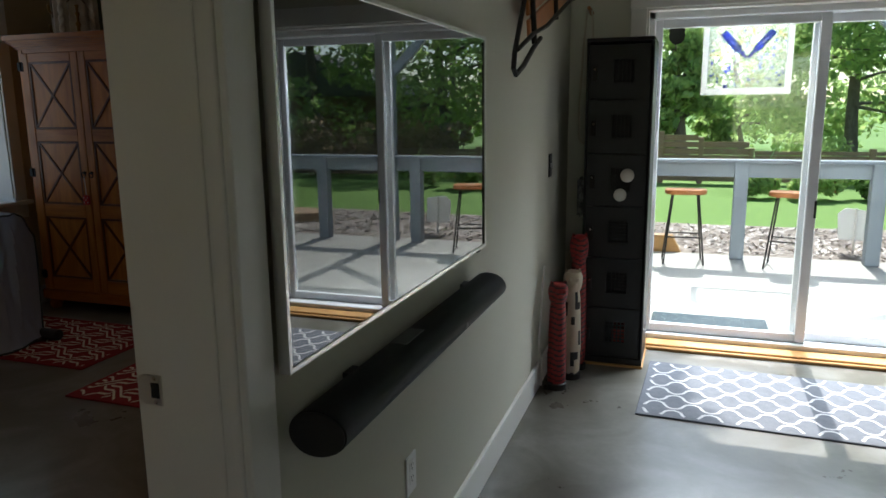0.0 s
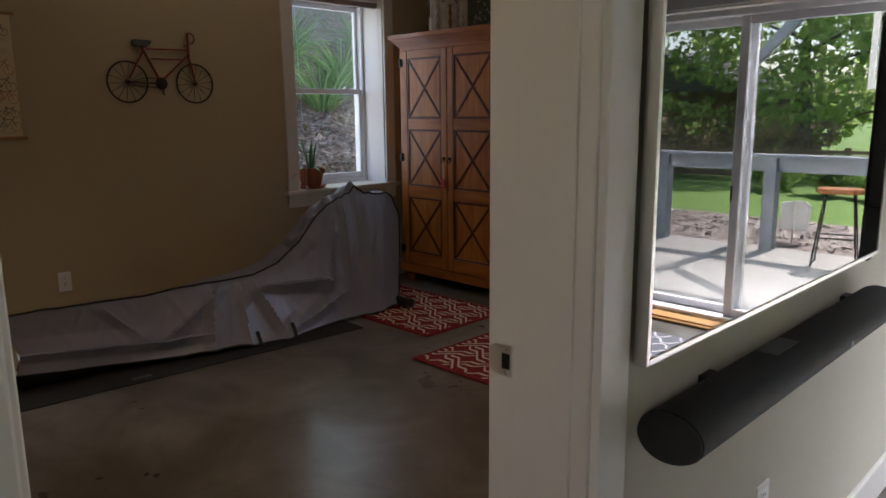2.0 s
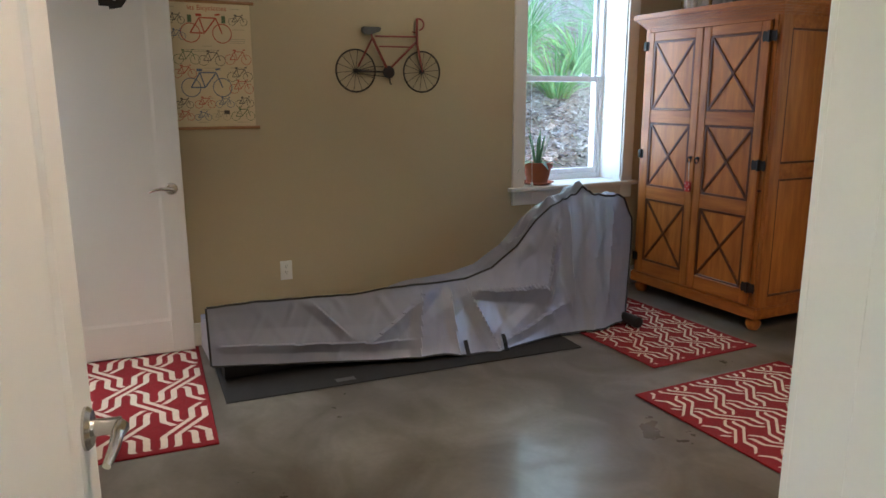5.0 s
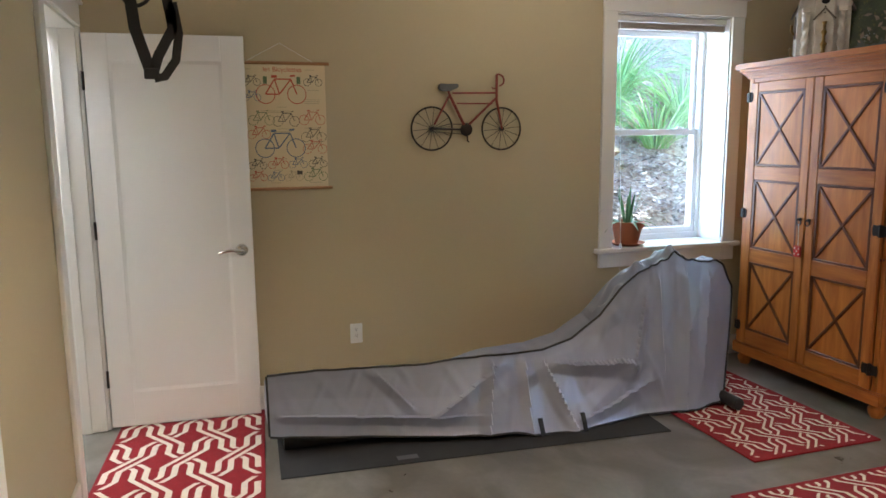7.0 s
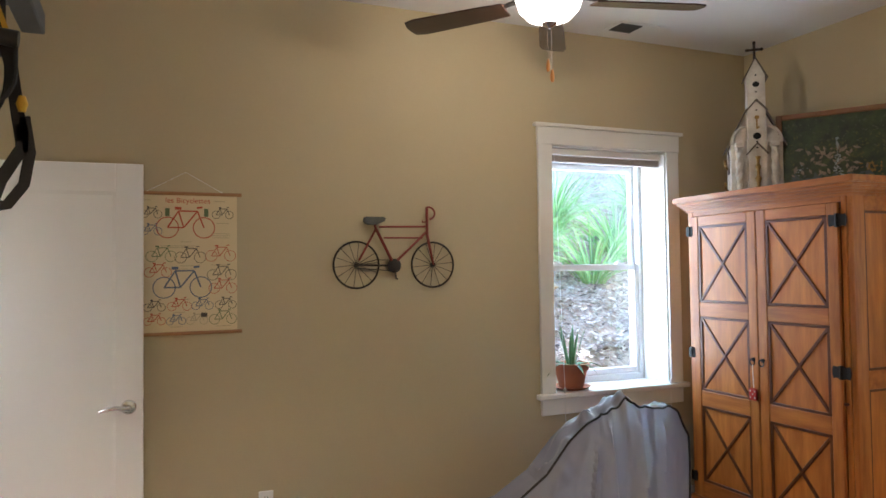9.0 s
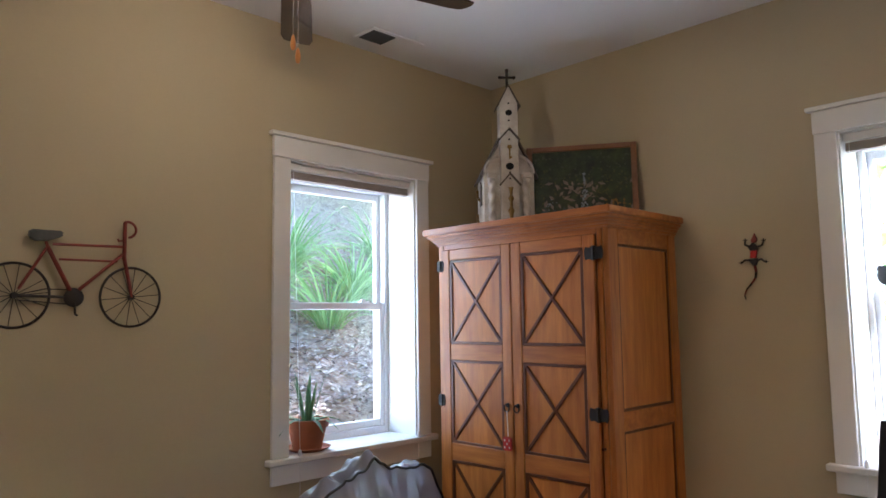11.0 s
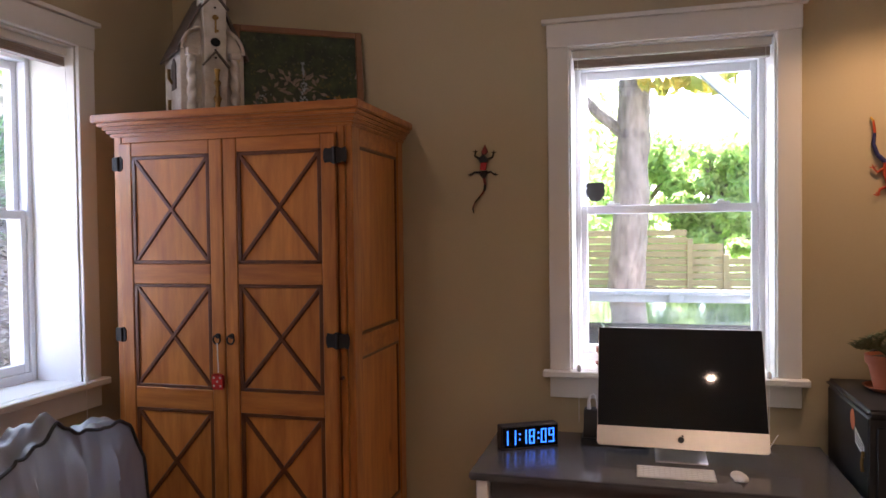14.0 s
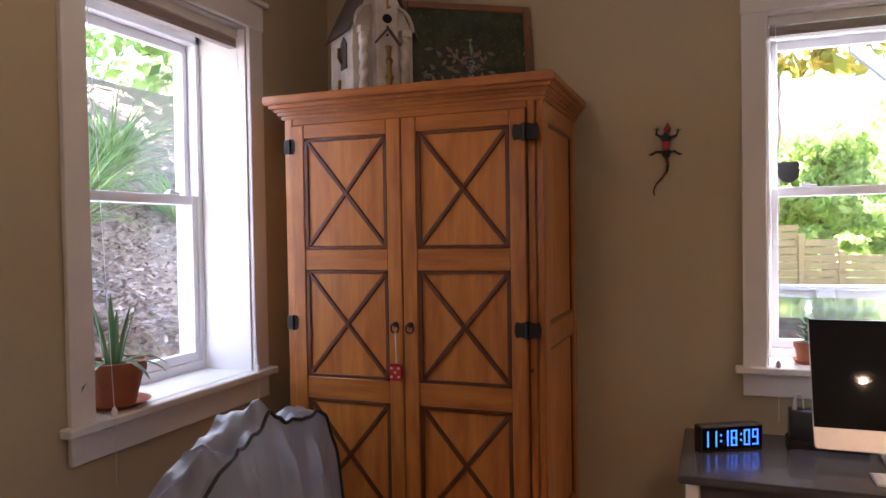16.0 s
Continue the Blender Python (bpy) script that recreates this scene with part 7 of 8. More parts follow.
for s in range(9):
    a = math.pi * (0.75 + 0.09 * s)
    bm = bmesh.new()
    pts = [(-1.0 + 0.19 * k * math.cos(a) * (0.6 + 0.06 * s), 4.44 + 0.1 * k * math.sin(a * 1.3), 0.93 + 0.09 * k * (1.4 - k) + 0.008 * s) for k in (0, 0.35, 0.7, 1.0)]
    tube(bm, pts, 0.0025, 5)
    stem = part("stem", bm, SUCCULENT, ob)
    bm = bmesh.new()
    for k in range(15):
        f = 0.2 + 0.8 * k / 14
        i = min(2, int(f * 3))
        p = Vector(pts[i]).lerp(Vector(pts[i + 1]), f * 3 - i)
        b = k * 2.4
        blade_leaf(bm, p, (math.cos(b), math.sin(b) * 0.6, 0.6), 0.03, 0.016, 0.4, 3)
    part("leaf_cluster", bm, SUCCULENT, stem, normals=False)
bm = bmesh.new()
outline = [(-0.93 + 0.10 * math.copysign(abs(math.cos(a)) ** 0.4, math.cos(a)), 0.895 + 0.075 * math.copysign(abs(math.sin(a)) ** 0.4, math.sin(a))) for a in np.linspace(0, math.tau, 24, endpoint=False)]
prism(bm, outline, "y", 4.55, 4.60)
single("speaker", bm, BLACK_PLASTIC, "small rounded black speaker standing on the cabinet", "speaker", bevel=0.005)

# shield stickers on the glass
for x, y, z, r in ((-2.115, 4.925, 1.62, 0.046), (0.262, 4.572, 1.822, 0.046)):
    bm = bmesh.new()
    o = [(-0.8, 1.0), (0.8, 1.0), (1.0, 0.65), (0.86, 0.45), (1.0, 0.1), (0.85, -0.5), (0.45, -0.9), (0, -1.0), (-0.45, -0.9), (-0.85, -0.5), (-1.0, 0.1), (-0.86, 0.45), (-1.0, 0.65)]
    prism(bm, [(x + u * r, z + w * r) for u, w in o], "y", y, y + 0.003)
    single("window_sticker", bm, GREY_PLASTIC, "grey shield-shaped sticker on the window glass", "sticker", group="shield stickers")

# glass mosaic panel hung from the patio beam
ob = thing("stained_glass", (0.836, 7.88, 1.54), "white framed glass mosaic panel with two blue bottles", "stained glass")
gx0, gx1, gz0, gz1, gy = 0.427, 1.245, 1.54, 2.28, 7.86
for dims in ((gx0, gy, gz0, gx0 + 0.056, gy + 0.03, gz1), (gx1 - 0.056, gy, gz0, gx1, gy + 0.03, gz1), (gx0 + 0.056, gy, gz0, gx1 - 0.056, gy + 0.03, gz0 + 0.062), (gx0 + 0.056, gy, gz1 - 0.056, gx1 - 0.056, gy + 0.03, gz1)):
    box_part("frame_side", TRIM, ob, dims, "white painted frame side", 0.004)
for x in (gx0 + 0.03, gx1 - 0.03):
    bm = bmesh.new()
    tube(bm, [(x, gy + 0.015, gz1 - 0.005), (x, 7.905, 3.0)], 0.003, 6)
    part("hanging_wire", bm, ALUMINIUM, ob)
rng = random.Random(11)
bm0 = bmesh.new()
box(bm0, gx0 + 0.05, gy + 0.016, gz0 + 0.055, gx1 - 0.05, gy + 0.021, gz1 - 0.05)
part("clear_backing", bm0, FROST, ob).visible_shadow = False
for k in range(290):
    x, z = rng.uniform(gx0 + 0.075, gx1 - 0.075), rng.uniform(gz0 + 0.08, gz1 - 0.075)
    n = rng.choice((3, 4, 5))
    s = rng.uniform(0.010, 0.026)
    a0 = rng.uniform(0, 6)
    bm = bmesh.new()
    prism(bm, [(x + s * math.cos(a0 + i * math.tau / n) * rng.uniform(0.6, 1.3), z + s * math.sin(a0 + i * math.tau / n) * rng.uniform(0.6, 1.3)) for i in range(n)], "y", gy + 0.006, gy + 0.014)
    part("glass_piece", bm, rng.choice((BLUE_GLASS, PALE_GLASS, PALE_GLASS, GOLD_GLASS, FROST)), ob).visible_shadow = False
for s in (-1, 1):
    bm = bmesh.new()
    c = Vector((0.836, gy + 0.002, 1.88))
    d = Vector((s * 0.62, 0, 0.70)).normalized()
    tube(bm, [c + d * q for q in (0.01, 0.09, 0.13, 0.33, 0.34)], [0.014, 0.016, 0.033, 0.035, 0.028], 12)
    part("blue_bottle", bm, BLUE_GLASS, ob, "flattened cobalt blue bottle").visible_shadow = False

# container in the little hall
ob = thing("storage_bin", (-4.75, -0.35, 0), "tall pale grey bin with a red rim in the hall", "bin")
bm = bmesh.new()
box(bm, -5.22, -0.70, 0.0, -4.68, -0.09, 0.36)
part("base", bm, VINYL, ob, bevel=0.01)
bm = bmesh.new()
lathe(bm, (-4.92, -0.262, 0.36), [(0.15, 0), (0.16, 0.02), (0.165, 0.65), (0.16, 0.66)], 28)
part("drum", bm, material("pale_taupe_plastic", (0.38, 0.31, 0.27), 0.5), ob, "pale taupe plastic drum")
bm = bmesh.new()
lathe(bm, (-4.92, -0.262, 1.02), [(0.168, 0), (0.172, 0.01), (0.172, 0.045), (0.15, 0.05)], 28)
part("rim", bm, RED, ob, "red rim")


# ---- outdoors ----
def ground_height(x, y):
    """Level round the house, a bank rising west of it."""
    h = PATIO_Z - 0.02
    bank = max(0.0, min(1.0, (-4.9 - x) / 5.0))
    h += 3.0 * bank ** 1.1 if x < -4.9 else 0.0
    if x < -4.9:
        h += 0.62 * min(1.0, (-4.9 - x) / 0.6)
    return h + 0.05 * noise.noise(Vector((x * 0.6, y * 0.6, 0))) * min(1.0, max(0.0, (y - 8.3) / 3 if x > -4.9 else 1))


def sheet(name, mat, x0, x1, y0, y1, step, label, category, lift=0.0, kind="structure", grow=False):
    bm = bmesh.new()
    xs, ys = np.arange(x0, x1 + step / 2, step), np.arange(y0, y1 + step / 2, step)
    grid = [[bm.verts.new((x, y, ground_height(x, y) + lift)) for y in ys] for x in xs]
    for p, q in zip(grid, grid[1:]):
        for k in range(len(p) - 1):
            bm.faces.new((p[k], q[k], q[k + 1], p[k + 1]))
    if grow:
        loop = [grid[i][0] for i in range(len(xs))] + [grid[-1][k] for k in range(1, len(ys))] + [grid[i][-1] for i in range(len(xs) - 2, -1, -1)] + [grid[0][k] for k in range(len(ys) - 2, 0, -1)]
        c = Vector(((x0 + x1) / 2, (y0 + y1) / 2, 0))
        outer = []
        for v in loop:
            d = (v.co - c).to_2d().normalized()
            outer.append(bm.verts.new((c.x + d.x * 1500, c.y + d.y * 1500, v.co.z)))
        for i in range(len(loop)):
            j = (i + 1) % len(loop)
            bm.faces.new((loop[i], outer[i], outer[j], loop[j]))
    return single(name, bm, mat, label, category, kind=kind)


sheet("ground", GRASS, -24, 24, 4.0, 40, 0.8, "green mown lawn", "lawn", -0.03, grow=True)
sheet("mulch_bank", MULCH, -12, -4.72, 0.0, 14, 0.2, "bank of shredded bark mulch rising beside the house", "mulch")
structure("patio", PATIO, [(-4.6, 4.72, -0.3, 9.0, 8.15, PATIO_Z)], "exposed aggregate concrete patio", "patio", 0.01)
sheet("mulch_bed", MULCH, -4.6, 9.0, 8.16, 10.3, 0.25, "strip of wood chip mulch between patio and lawn", "mulch", 0.012)


def scatter_chips(name, n, place, size, label, seed):
    r = np.random.RandomState(seed)
    verts, faces = [], []
    for k in range(n):
        x, y = place(r)
        z = ground_height(x, y) + 0.02
        a, b = r.uniform(0, 6.28), r.uniform(-0.5, 0.5)
        L, W = r.uniform(0.4, 1.0) * size, r.uniform(0.15, 0.35) * size
        c, s = math.cos(a), math.sin(a)
        i = len(verts)
        for u, w in ((-L, -W), (L, -W * 0.6), (L * 0.8, W), (-L * 0.9, W * 0.8)):
            verts.append((x + c * u - s * w, y + s * u + c * w, z + b * u + r.uniform(0, 0.02)))
        faces.append((i, i + 1, i + 2, i + 3))
    me = bpy.data.meshes.new(name)
    me.from_pydata(verts, [], faces)
    me.materials.append(CHIP)
    return tagged(new(name, me), label, "mulch", kind="stuff")


scatter_chips("bark_chips", 16000, lambda r: (-4.75 - abs(r.normal(0, 1.6)), r.uniform(2.0, 9.0)), 0.042, "loose bark chips on the bank", 1)
scatter_chips("wood_chips", 6000, lambda r: (r.uniform(-4, 8), r.uniform(8.2, 10.2)), 0.05, "loose wood chips beyond the patio", 2)


def leaves(name, mat, clumps, per, size, label, category, seed, parent=None, kind="", flat=0.5, long=1.0):
    """Many small leaves gathered in clumps: rows of centre and radii."""
    r = np.random.RandomState(seed)
    verts, faces = [], []
    for (cx, cy, cz, rx, ry, rz) in clumps:
        d = r.normal(size=(per, 3))
        d /= np.linalg.norm(d, axis=1)[:, None]
        rad = r.uniform(0.45, 1.05, per) ** 0.6
        p = np.array((cx, cy, cz)) + d * rad[:, None] * np.array((rx, ry, rz))
        for k in range(per):
            u = r.normal(size=3)
            u /= np.linalg.norm(u)
            w = np.cross(u, r.normal(size=3))
            w /= np.linalg.norm(w)
            s = size * r.uniform(0.5, 1.2)
            i = len(verts)
            verts += [tuple(p[k] - u * s * long), tuple(p[k] + w * s * 0.45), tuple(p[k] + u * s * long), tuple(p[k] - w * s * 0.45)]
            faces.append((i, i + 1, i + 2, i + 3))
    me = bpy.data.meshes.new(name)
    me.from_pydata(verts, [], faces)
    me.materials.append(mat)
    ob = new(name, me)
    if parent:
        ob.parent = parent
        ob.matrix_parent_inverse = parent.matrix_basis.inverted()
        if label:
            ob["label"] = label
        return ob
    return tagged(ob, label, category, kind=kind)


def tree(x, y, h, spread, mat, label, seed, trunk_r=0.16, bare=0.3, clumps=26, per=230, size=0.13, group="garden trees"):
    r = np.random.RandomState(seed)
    z = ground_height(x, y) - 0.05
    ob = thing("tree", (x, y, z), label, "tree", group)
    bm = bmesh.new()
    top = Vector((x + r.uniform(-0.4, 0.4), y + r.uniform(-0.4, 0.4), z + h * 0.85))
    pts = [Vector((x, y, z)).lerp(top, k) + Vector((r.uniform(-0.08, 0.08), r.uniform(-0.08, 0.08), 0)) * (1 if 0 < k < 1 else 0) for k in (0, 0.2, 0.4, 0.6, 0.8, 1.0)]
    tube(bm, pts, [trunk_r * 1.3, trunk_r, trunk_r * 0.85, trunk_r * 0.6, trunk_r * 0.35, trunk_r * 0.12], 12)
    part("trunk", bm, BARK, ob)
    cl = []
    for k in range(clumps):
        a, f = r.uniform(0, 6.28), r.uniform(bare, 1.0)
        reach = spread * r.uniform(0.3, 1.0) * (1.05 - 0.65 * max(0.0, (f - 0.45) / 0.55))
        c = Vector((x + reach * math.cos(a), y + reach * math.sin(a), z + h * f))
        s = spread * r.uniform(0.22, 0.42)
        cl.append((c.x, c.y, c.z, s, s, s * 0.7))
        if k < 12:
            bm = bmesh.new()
            st = pts[1].lerp(pts[5], max(0.05, f * 0.85 - 0.1))
            tube(bm, [st, st.lerp(c, 0.5) + Vector((0, 0, 0.12)), c], [trunk_r * 0.35, trunk_r * 0.22, trunk_r * 0.08], 7)
            part("limb", bm, BARK, ob)
    leaves("crown", mat, cl, per, size, "", "", seed + 100, ob)
    return ob


# tall forked tree beside the patio
ob = thing("tree", (-2.0, 9.6, -0.2), "tall old tree with rough grey bark and yellowing leaves", "tree", "garden trees")
bm = bmesh.new()
pts, rad = [], []
for k in range(90):
    zz = -0.2 + 8.5 * k / 89
    pts.append((-2.09 + 0.02 * math.sin(zz * 0.9) + 0.0475 * zz, 9.6, zz))
    rad.append((0.212 - 0.015 * zz) * (1 + 0.06 * noise.noise(Vector((zz * 3, 0, 1)))) + (0.12 * max(0, 0.5 - zz)))
tube(bm, pts, rad, 30)
for v in bm.verts:
    v.co += (v.co - Vector((-2.0, 9.6, v.co.z))).normalized() * 0.03 * noise.noise(v.co * Vector((11, 11, 5)))
part("trunk", bm, BARK, ob, "rough grey bark")
for a, b, c, r0 in (((-2.0, 9.6, 2.45), (-2.35, 9.55, 2.75), (-2.9, 9.5, 3.4), 0.08), ((-1.95, 9.6, 3.4), (-1.3, 9.4, 3.9), (-0.6, 9.1, 4.3), 0.08), ((-1.9, 9.6, 4.6), (-2.6, 9.2, 5.6), (-3.3, 8.8, 6.2), 0.07), ((-1.85, 9.6, 5.2), (-1.2, 9.0, 6.2), (-0.7, 8.4, 6.8), 0.07)):
    bm = bmesh.new()
    tube(bm, [a, b, c], [r0, r0 * 0.75, r0 * 0.35], 10)
    part("limb", bm, BARK, ob)
rs = np.random.RandomState(4)
cl = [(-2.3 + rs.uniform(-2.4, 1.2), 9.0 + rs.uniform(-2.0, 1.4), rs.uniform(4.6, 9.0), 0.75, 0.75, 0.5) for _ in range(46)]
# extra clumps along the sun's path, added to keep sun off the desk
cl += [(rs.uniform(-2.9, -0.95), 4.3 + (zz - 0.6) / 1.28 + rs.uniform(-0.3, 0.3), zz, 0.6, 0.6, 0.45) for zz in np.linspace(4.9, 8.6, 46)]
cl += [(-1.62, 9.1, 3.08, 0.30, 0.4, 0.26), (-1.25, 9.0, 3.05, 0.36, 0.4, 0.26), (-0.9, 9.0, 3.5, 0.34, 0.3, 0.28)]
# unseen clumps added on both sides to trim the sun patch on the rug
cl += [(rs.uniform(-0.9, 0.16), 3.3 + rs.uniform(-0.2, 1.1) + zz / 1.28, zz, 0.42, 0.42, 0.34) for zz in np.linspace(5.0, 8.4, 34)]
cl += [(rs.uniform(2.0, 3.3), 3.1 + rs.uniform(-0.2, 0.9) + zz / 1.28, zz, 0.4, 0.4, 0.32) for zz in np.linspace(5.4, 8.4, 26)]
leaves("crown", LEAF_YELLOW, cl, 150, 0.11, "yellow green leaves, with unseen clumps added to block sun", "", 9, ob)

k = 0
for x, y, h, s, mat, label in (
        (0.2, 20.5, 3.9, 1.2, LEAF_LIGHT, "dense light green tree behind the fence"), (-1.6, 22, 4.0, 2.0, LEAF_LIGHT, "broad green tree behind the fence"), (4.6, 23, 8.0, 2.8, LEAF_LIGHT, "broad light green tree behind the fence"),
        (6.5, 22, 9.0, 3.4, LEAF_LIGHT, "broad green tree behind the fence"), (10, 20, 9.0, 3.6, LEAF_LIGHT, "broad light green tree behind the fence"), (13.5, 16, 9.5, 3.6, LEAF_DARK, "broad dark green tree by the lawn"),
        (15, 10.5, 9.0, 3.4, LEAF_DARK, "broad dark green tree by the lawn"), (-5.5, 21, 9.0, 3.4, LEAF_LIGHT, "broad green tree behind the fence"), (-9.5, 19, 9.0, 3.4, LEAF_LIGHT, "broad light green tree behind the fence"),
        (-10.5, 7.5, 7.0, 2.8, LEAF_LIGHT, "light green tree on the bank"), (-11.0, 4.2, 7.5, 2.8, LEAF_DARK, "green tree on the bank"), (-9.8, 10.6, 7.5, 2.8, LEAF_DARK, "green tree on the bank"), (-11.5, 13.5, 8.0, 3.0, LEAF_LIGHT, "light green tree on the bank"),
        (2.0, 28, 5.0, 3.0, LEAF_LIGHT, "tall green tree in the distance"), (8.5, 29, 12, 4.6, LEAF_LIGHT, "tall green tree in the distance"), (-5, 30, 8, 4.0, LEAF_LIGHT, "tall green tree in the distance"), (15.5, 24, 12, 4.8, LEAF_LIGHT, "tall green tree in the distance"),
        # the last tree is an addition whose crown keeps sun off the bank
        (-12.5, 0.5, 8.5, 3.0, LEAF_DARK, "green tree on the bank"), (-6.9, 11.0, 9.0, 2.9, LEAF_LIGHT, "broad green tree added off view to shade the bank")):
    k += 1
    tree(x, y, h, s, mat, label, 20 + k, bare=0.12, clumps=30, per=220, size=0.16)

for j, (x, y, s, mat, label) in enumerate((
        (5.4, 17.6, 1.1, PINK_PLUME, "pinkish flowering shrub before the fence"), (7.5, 16.5, 1.2, PINK_PLUME, "pinkish flowering shrub before the fence"), (2.9, 18.0, 0.8, LEAF_LIGHT, "rounded green shrub before the fence"),
        (9.5, 14.5, 1.3, LEAF_DARK, "rounded dark green shrub by the lawn"), (11, 11.8, 1.2, LEAF_LIGHT, "rounded light green shrub by the lawn"), (1.6, 13.9, 0.45, LEAF_LIGHT, "low green garden plants with flowers"), (2.5, 13.8, 0.5, LEAF_LIGHT, "low green garden plants with flowers"),
        (3.4, 13.9, 0.5, LEAF_DARK, "low green garden plants with flowers"), (4.4, 14.2, 0.5, LEAF_LIGHT, "low green garden plants with flowers"))):
    r = np.random.RandomState(60 + j)
    z = ground_height(x, y)
    cl = [(x + r.uniform(-0.7, 0.7) * s, y + r.uniform(-0.5, 0.5) * s, z + s * r.uniform(0.25, 1.0), s * 0.4, s * 0.4, s * 0.3) for _ in range(12)]
    ob = thing("shrub", (x, y, z), label, "shrub", "garden shrubs")
    leaves("foliage", mat, cl, 130, 0.07, "", "", 70 + j, ob)
    if s < 0.6:
        leaves("flowers", material("orange_petals", (0.6, 0.16, 0.05), 0.6), cl, 5, 0.035, "orange and pink flowers", "", 90 + j, ob)


def lily_clump(x, y, size, n, label, seed, group, mat=LILY):
    r = random.Random(seed)
    z = ground_height(x, y) - 0.02
    ob = thing("daylily_clump", (x, y, z), label, "plant", group)
    bm = bmesh.new()
    for _ in range(n):
        a = r.uniform(0, math.tau)
        sp = r.uniform(0.25, 0.8)
        q = r.uniform(0, 0.16) * size
        blade_leaf(bm, (x + q * math.cos(a), y + q * math.sin(a), z), (math.cos(a) * sp, math.sin(a) * sp, 1.0), size * r.uniform(0.7, 1.15), 0.028 * size, r.uniform(0.8, 2.0), 8)
    part("leaves", bm, mat, ob, normals=False)
    return ob


LIL = "daylily clumps"
for j, (x, y, s) in enumerate(((-6.6, 5.05, 0.85), (-6.9, 4.5, 0.8), (-7.1, 5.7, 0.9), (-6.8, 6.5, 0.8), (-7.0, 3.7, 0.8), (-6.7, 7.6, 0.8), (-7.2, 2.8, 0.8), (-7.6, 5.2, 0.9), (-7.7, 6.6, 0.9))):
    lily_clump(x, y, s, 95, "arching green daylily clump on the mulched bank", 30 + j, LIL)
for j, (x, y, s) in enumerate(((1.55, 15.2, 1.1), (4.9, 15.0, 1.1), (6.9, 13.0, 0.9))):
    lily_clump(x, y, s, 26, "spiky light green plant before the fence", 50 + j, "spiky plants")
bm = bmesh.new()
lathe(bm, (0, 0, 0), [(0.05, 0.0), (0.30, 0.03), (0.36, 0.10), (0.28, 0.19), (0.08, 0.23)], 14)
for v in bm.verts:
    v.co += v.co.normalized() * 0.04 * noise.noise(v.co * 6)
    v.co = Vector((-6.35 + v.co.x, 3.95 + v.co.y * 1.4, ground_height(-6.35, 3.95) + v.co.z))
single("boulder", bm, STONE, "pale boulder on the mulched bank", "rock")

# fence of horizontal boards
ob = thing("garden_fence", (0, 16.3, -0.2), "weathered wooden garden fence of horizontal boards", "fence")
FENCE = ((-12.0, 1.42), (-9.8, 1.42), (-7.6, 1.42), (-5.4, 1.42), (-3.2, 1.42), (-0.97, 1.18), (-0.3, 0.87), (0.5, 0.75), (1.5, 0.52), (3.7, 0.52), (5.9, 0.52), (8.1, 0.52), (10.3, 0.52), (12.5, 0.52))
for (x, top), (x2, _) in zip(FENCE, FENCE[1:] + ((14.7, 0.52),)):
    box_part("post", FENCE_WOOD, ob, (x, 16.25, -0.25, x + 0.11, 16.36, top + 0.06), bevel=0.006)
    for k in range(11):
        z = -0.12 + k * 0.142
        if z > top - 0.03:
            break
        box_part("board", FENCE_WOOD, ob, (x + 0.112, 16.29, z, x2 - 0.002, 16.315, min(z + 0.122, top)))

# patio rail with posts, beam and braces
ob = thing("patio_railing", (0.86, 7.97, PATIO_Z), "blue grey painted timber patio railing with tall braced posts", "railing")
RZ = 0.90
for x in (-0.36, 2.42):
    box_part("post", GREY_PAINT, ob, (x - 0.07, 7.90, PATIO_Z, x + 0.07, 8.04, 2.95), bevel=0.006)
    for s in (-1,):
        bm = bmesh.new()
        a, b = (x + s * 0.06, 1.85), (x + s * 1.05, 2.84)
        prism(bm, [(a[0], a[1] - 0.07), (b[0], b[1] - 0.07), (b[0], b[1] + 0.07), (a[0], a[1] + 0.07)], "y", 7.93, 8.01)
        part("brace", bm, GREY_PAINT, ob, bevel=0.004)
for x in (-2.81, -1.59, 0.865, 2.09, 3.31, 4.40):
    box_part("short_post", GREY_PAINT, ob, (x - 0.065, 7.905, PATIO_Z, x + 0.065, 8.035, RZ - 0.035), bevel=0.006)
box_part("top_rail", GREY_PAINT, ob, (-2.74, 7.885, RZ - 0.035, 4.47, 8.055, RZ), bevel=0.005)
box_part("rail_board", GREY_PAINT, ob, (-2.74, 7.95, RZ - 0.18, 4.47, 7.985, RZ - 0.04), bevel=0.004)
box_part("beam", GREY_PAINT, ob, (-4.4, 7.91, 2.955, 5.6, 8.03, 3.15), bevel=0.005)


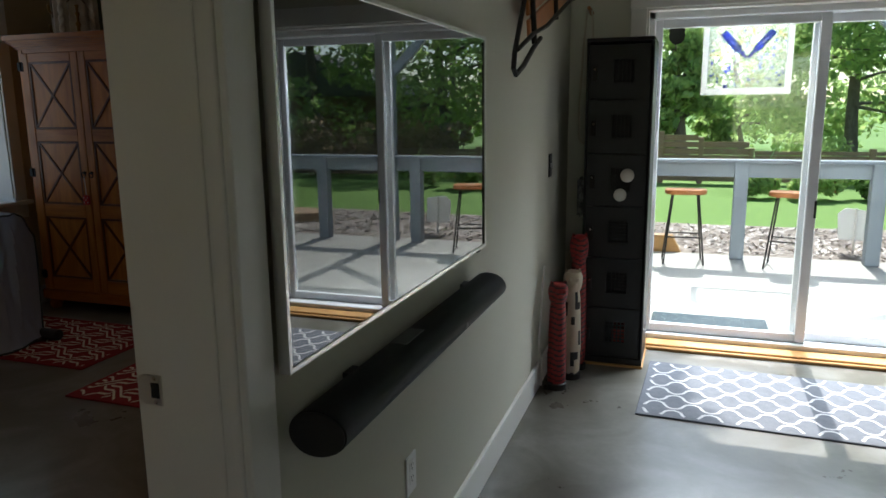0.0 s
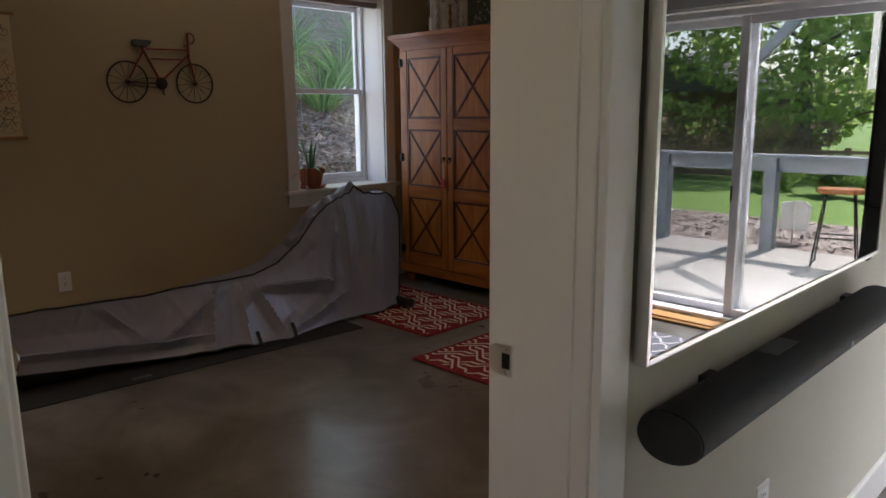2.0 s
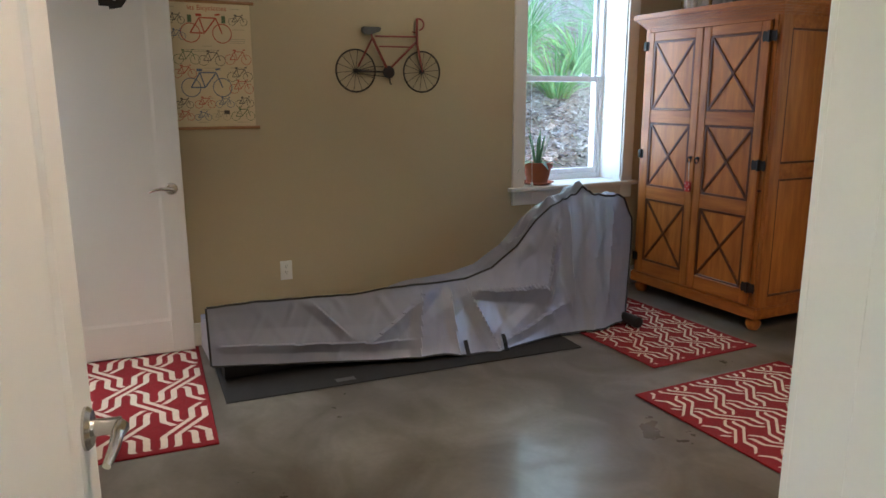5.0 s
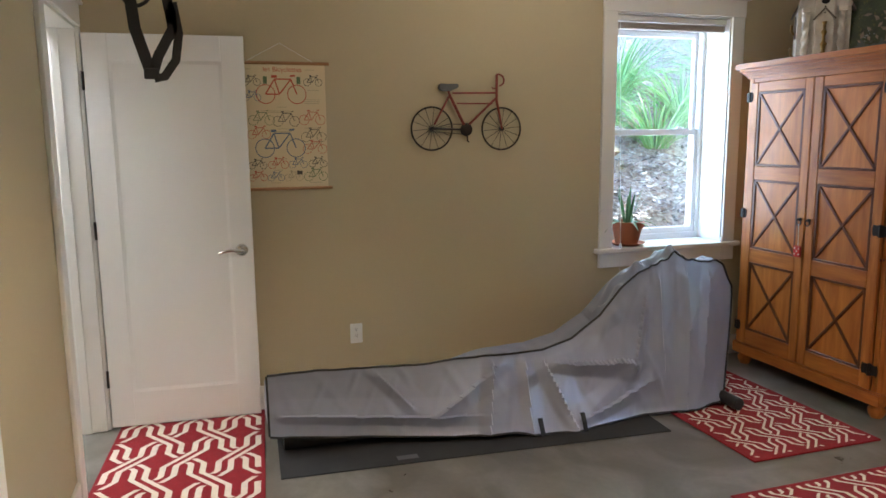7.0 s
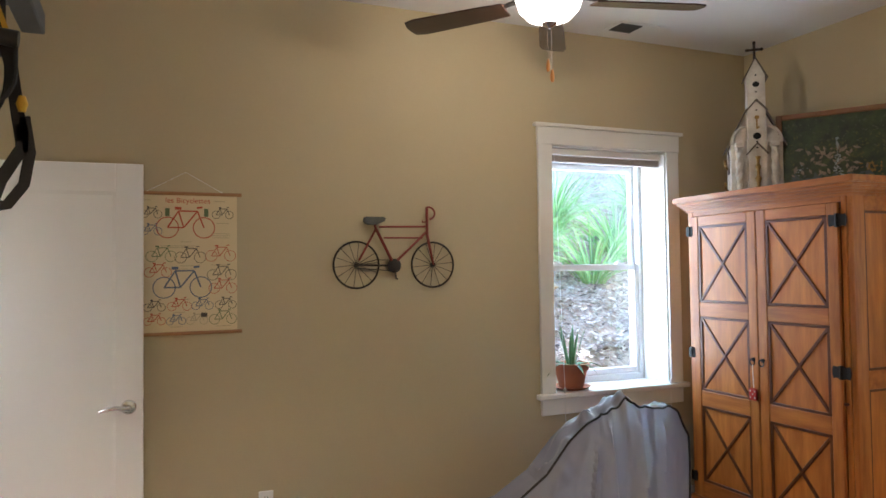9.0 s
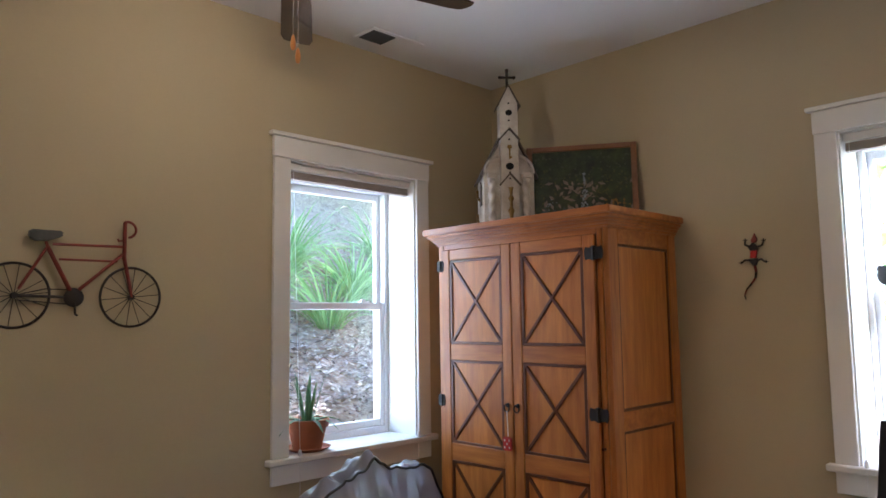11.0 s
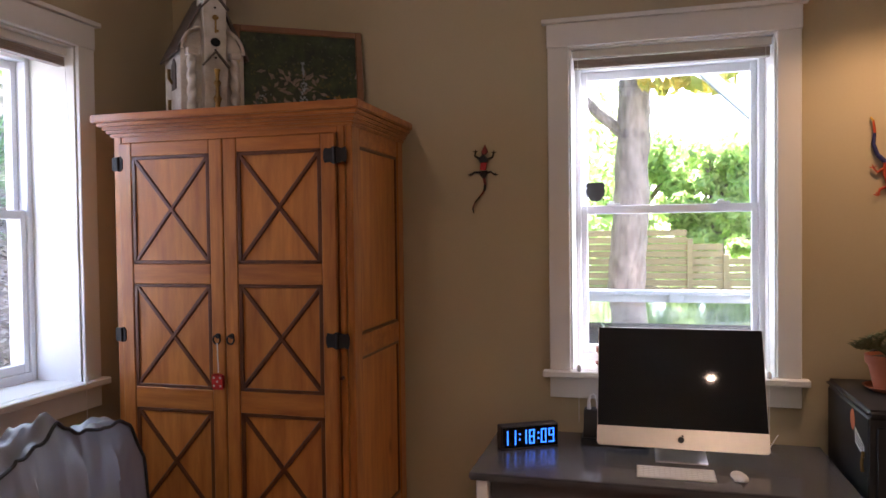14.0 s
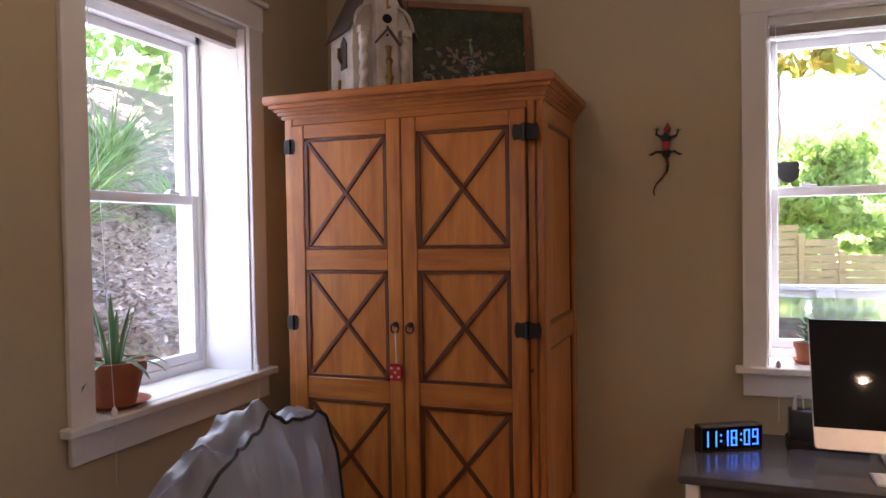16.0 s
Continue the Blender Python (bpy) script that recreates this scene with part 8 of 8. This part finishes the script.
def bar_stool(x, y, turn):
    ob = new("bar_stool")
    ob.matrix_basis = pose(x, y, PATIO_Z, 0, 0, turn)
    tagged(ob, "bar stool with an orange wooden seat and black wire legs", "stool", "patio bar stools")

    def add(name, b, mat, bevel=0.0, label=""):
        o = new(name, mesh_of(name, b, mat, bevel, 2))
        o.parent = ob
        if label:
            o["label"] = label

    b = bmesh.new()
    o = [(0.20 * math.copysign(abs(math.cos(a)) ** 0.6, math.cos(a)), 0.15 * math.copysign(abs(math.sin(a)) ** 0.7, math.sin(a))) for a in np.linspace(0, math.tau, 32, endpoint=False)]
    prism(b, o, "z", 0.70, 0.745)
    add("seat", b, STOOL_WOOD, 0.008, "orange stained saddle seat")
    for s in (-1, 1):
        b = bmesh.new()
        tube(b, [(s * 0.12, -0.10, 0.70), (s * 0.19, -0.17, 0.01), (s * 0.19, 0.17, 0.01), (s * 0.12, 0.10, 0.70)], 0.0085, 8)
        add("leg_loop", b, BLACK_IRON)
    b = bmesh.new()
    tube(b, [(-0.162, -0.142, 0.28), (0.162, -0.142, 0.28)], 0.007, 8)
    add("foot_rest", b, BLACK_IRON)
    b = bmesh.new()
    tube(b, [(-0.162, 0.142, 0.28), (0.162, 0.142, 0.28)], 0.007, 8)
    add("back_bar", b, BLACK_IRON)
    return ob


bar_stool(0.34, 7.62, 4)
bar_stool(1.30, 7.58, -12)
bm = bmesh.new()
box(bm, 0.16, 5.25, PATIO_Z, 0.95, 5.64, PATIO_Z + 0.012)
single("door_mat", bm, material("dark_woven_mat", (0.05, 0.065, 0.075), 0.9, second=(0.11, 0.13, 0.14), scale=45, bump=0.8, bump_scale=120), "dark woven door mat on the patio", "door mat", bevel=0.003)
bm = bmesh.new()
prism(bm, [(-0.9, -0.2), (0.36, -0.2), (0.22, 0.06), (-0.9, 0.06)], "y", 8.16, 8.28)
single("edging_board", bm, OAK, "tan timber edging board beside the patio", "edging", bevel=0.006)
ob = thing("utility_marker", (2.05, 8.6, -0.14), "small white panel on a thin post", "sign")
bm = bmesh.new()
tube(bm, [(2.05, 8.58, -0.16), (2.05, 8.58, 0.36)], 0.012, 8)
part("post", bm, ALUMINIUM, ob)
bm = bmesh.new()
prism(bm, [(1.90, 0.02), (2.2, 0.02), (2.2, 0.33), (1.95, 0.36), (1.88, 0.30)], "y", 8.595, 8.615)
part("panel", bm, WHITE_PLASTIC, ob, "white panel", 0.004)
for j, (x, y, w, d) in enumerate(((5.0, 7.0, 0.7, 0.45), (5.9, 7.4, 0.6, 0.5), (5.4, 8.6, 0.7, 0.5), (6.4, 8.9, 0.6, 0.5), (4.6, 9.2, 0.6, 0.45), (7.0, 8.1, 0.5, 0.5))):
    r = random.Random(j)
    bm = bmesh.new()
    prism(bm, [(x + w * math.cos(a) * r.uniform(0.8, 1.1), y + d * math.sin(a) * r.uniform(0.8, 1.1)) for a in np.linspace(0, math.tau, 9, endpoint=False)], "z", -0.16, -0.03 + 0.03 * (j % 3))
    single("flagstone", bm, STONE, "tan irregular flagstone beside the patio", "stone", "flagstones", bevel=0.02)

# table on the patio outside the north window
ob = thing("patio_table", (-1.75, 6.5, PATIO_Z), "patio table with a glossy dark glass top and woven sides", "table")
bm = bmesh.new()
box(bm, -3.3, 5.95, 0.82, -0.35, 7.3, 0.86)
part("table_top", bm, TABLE_GLASS, ob, "dark glossy glass top", 0.01, 2)
box_part("woven_side", WICKER, ob, (-3.2, 6.08, 0.0, -0.45, 6.12, 0.82), bevel=0.005)
for x in (-3.2, -0.52):
    for y in (6.06, 7.0):
        box_part("leg", WICKER, ob, (x, y, PATIO_Z, x + 0.07, y + 0.07, 0.82), bevel=0.004)

# neighbour's house between the trees
ob = thing("neighbour_house", (13, 26, -0.2), "low neighbouring house with a grey shingled roof", "house")
box_part("wall", FENCE_WOOD, ob, (9.0, 24.5, -0.3, 17, 30, 2.0))
bm = bmesh.new()
prism(bm, [(8.6, 1.95), (17.4, 1.95), (13, 3.6)], "y", 24.0, 30.4)
part("roof", bm, ROOF, ob)
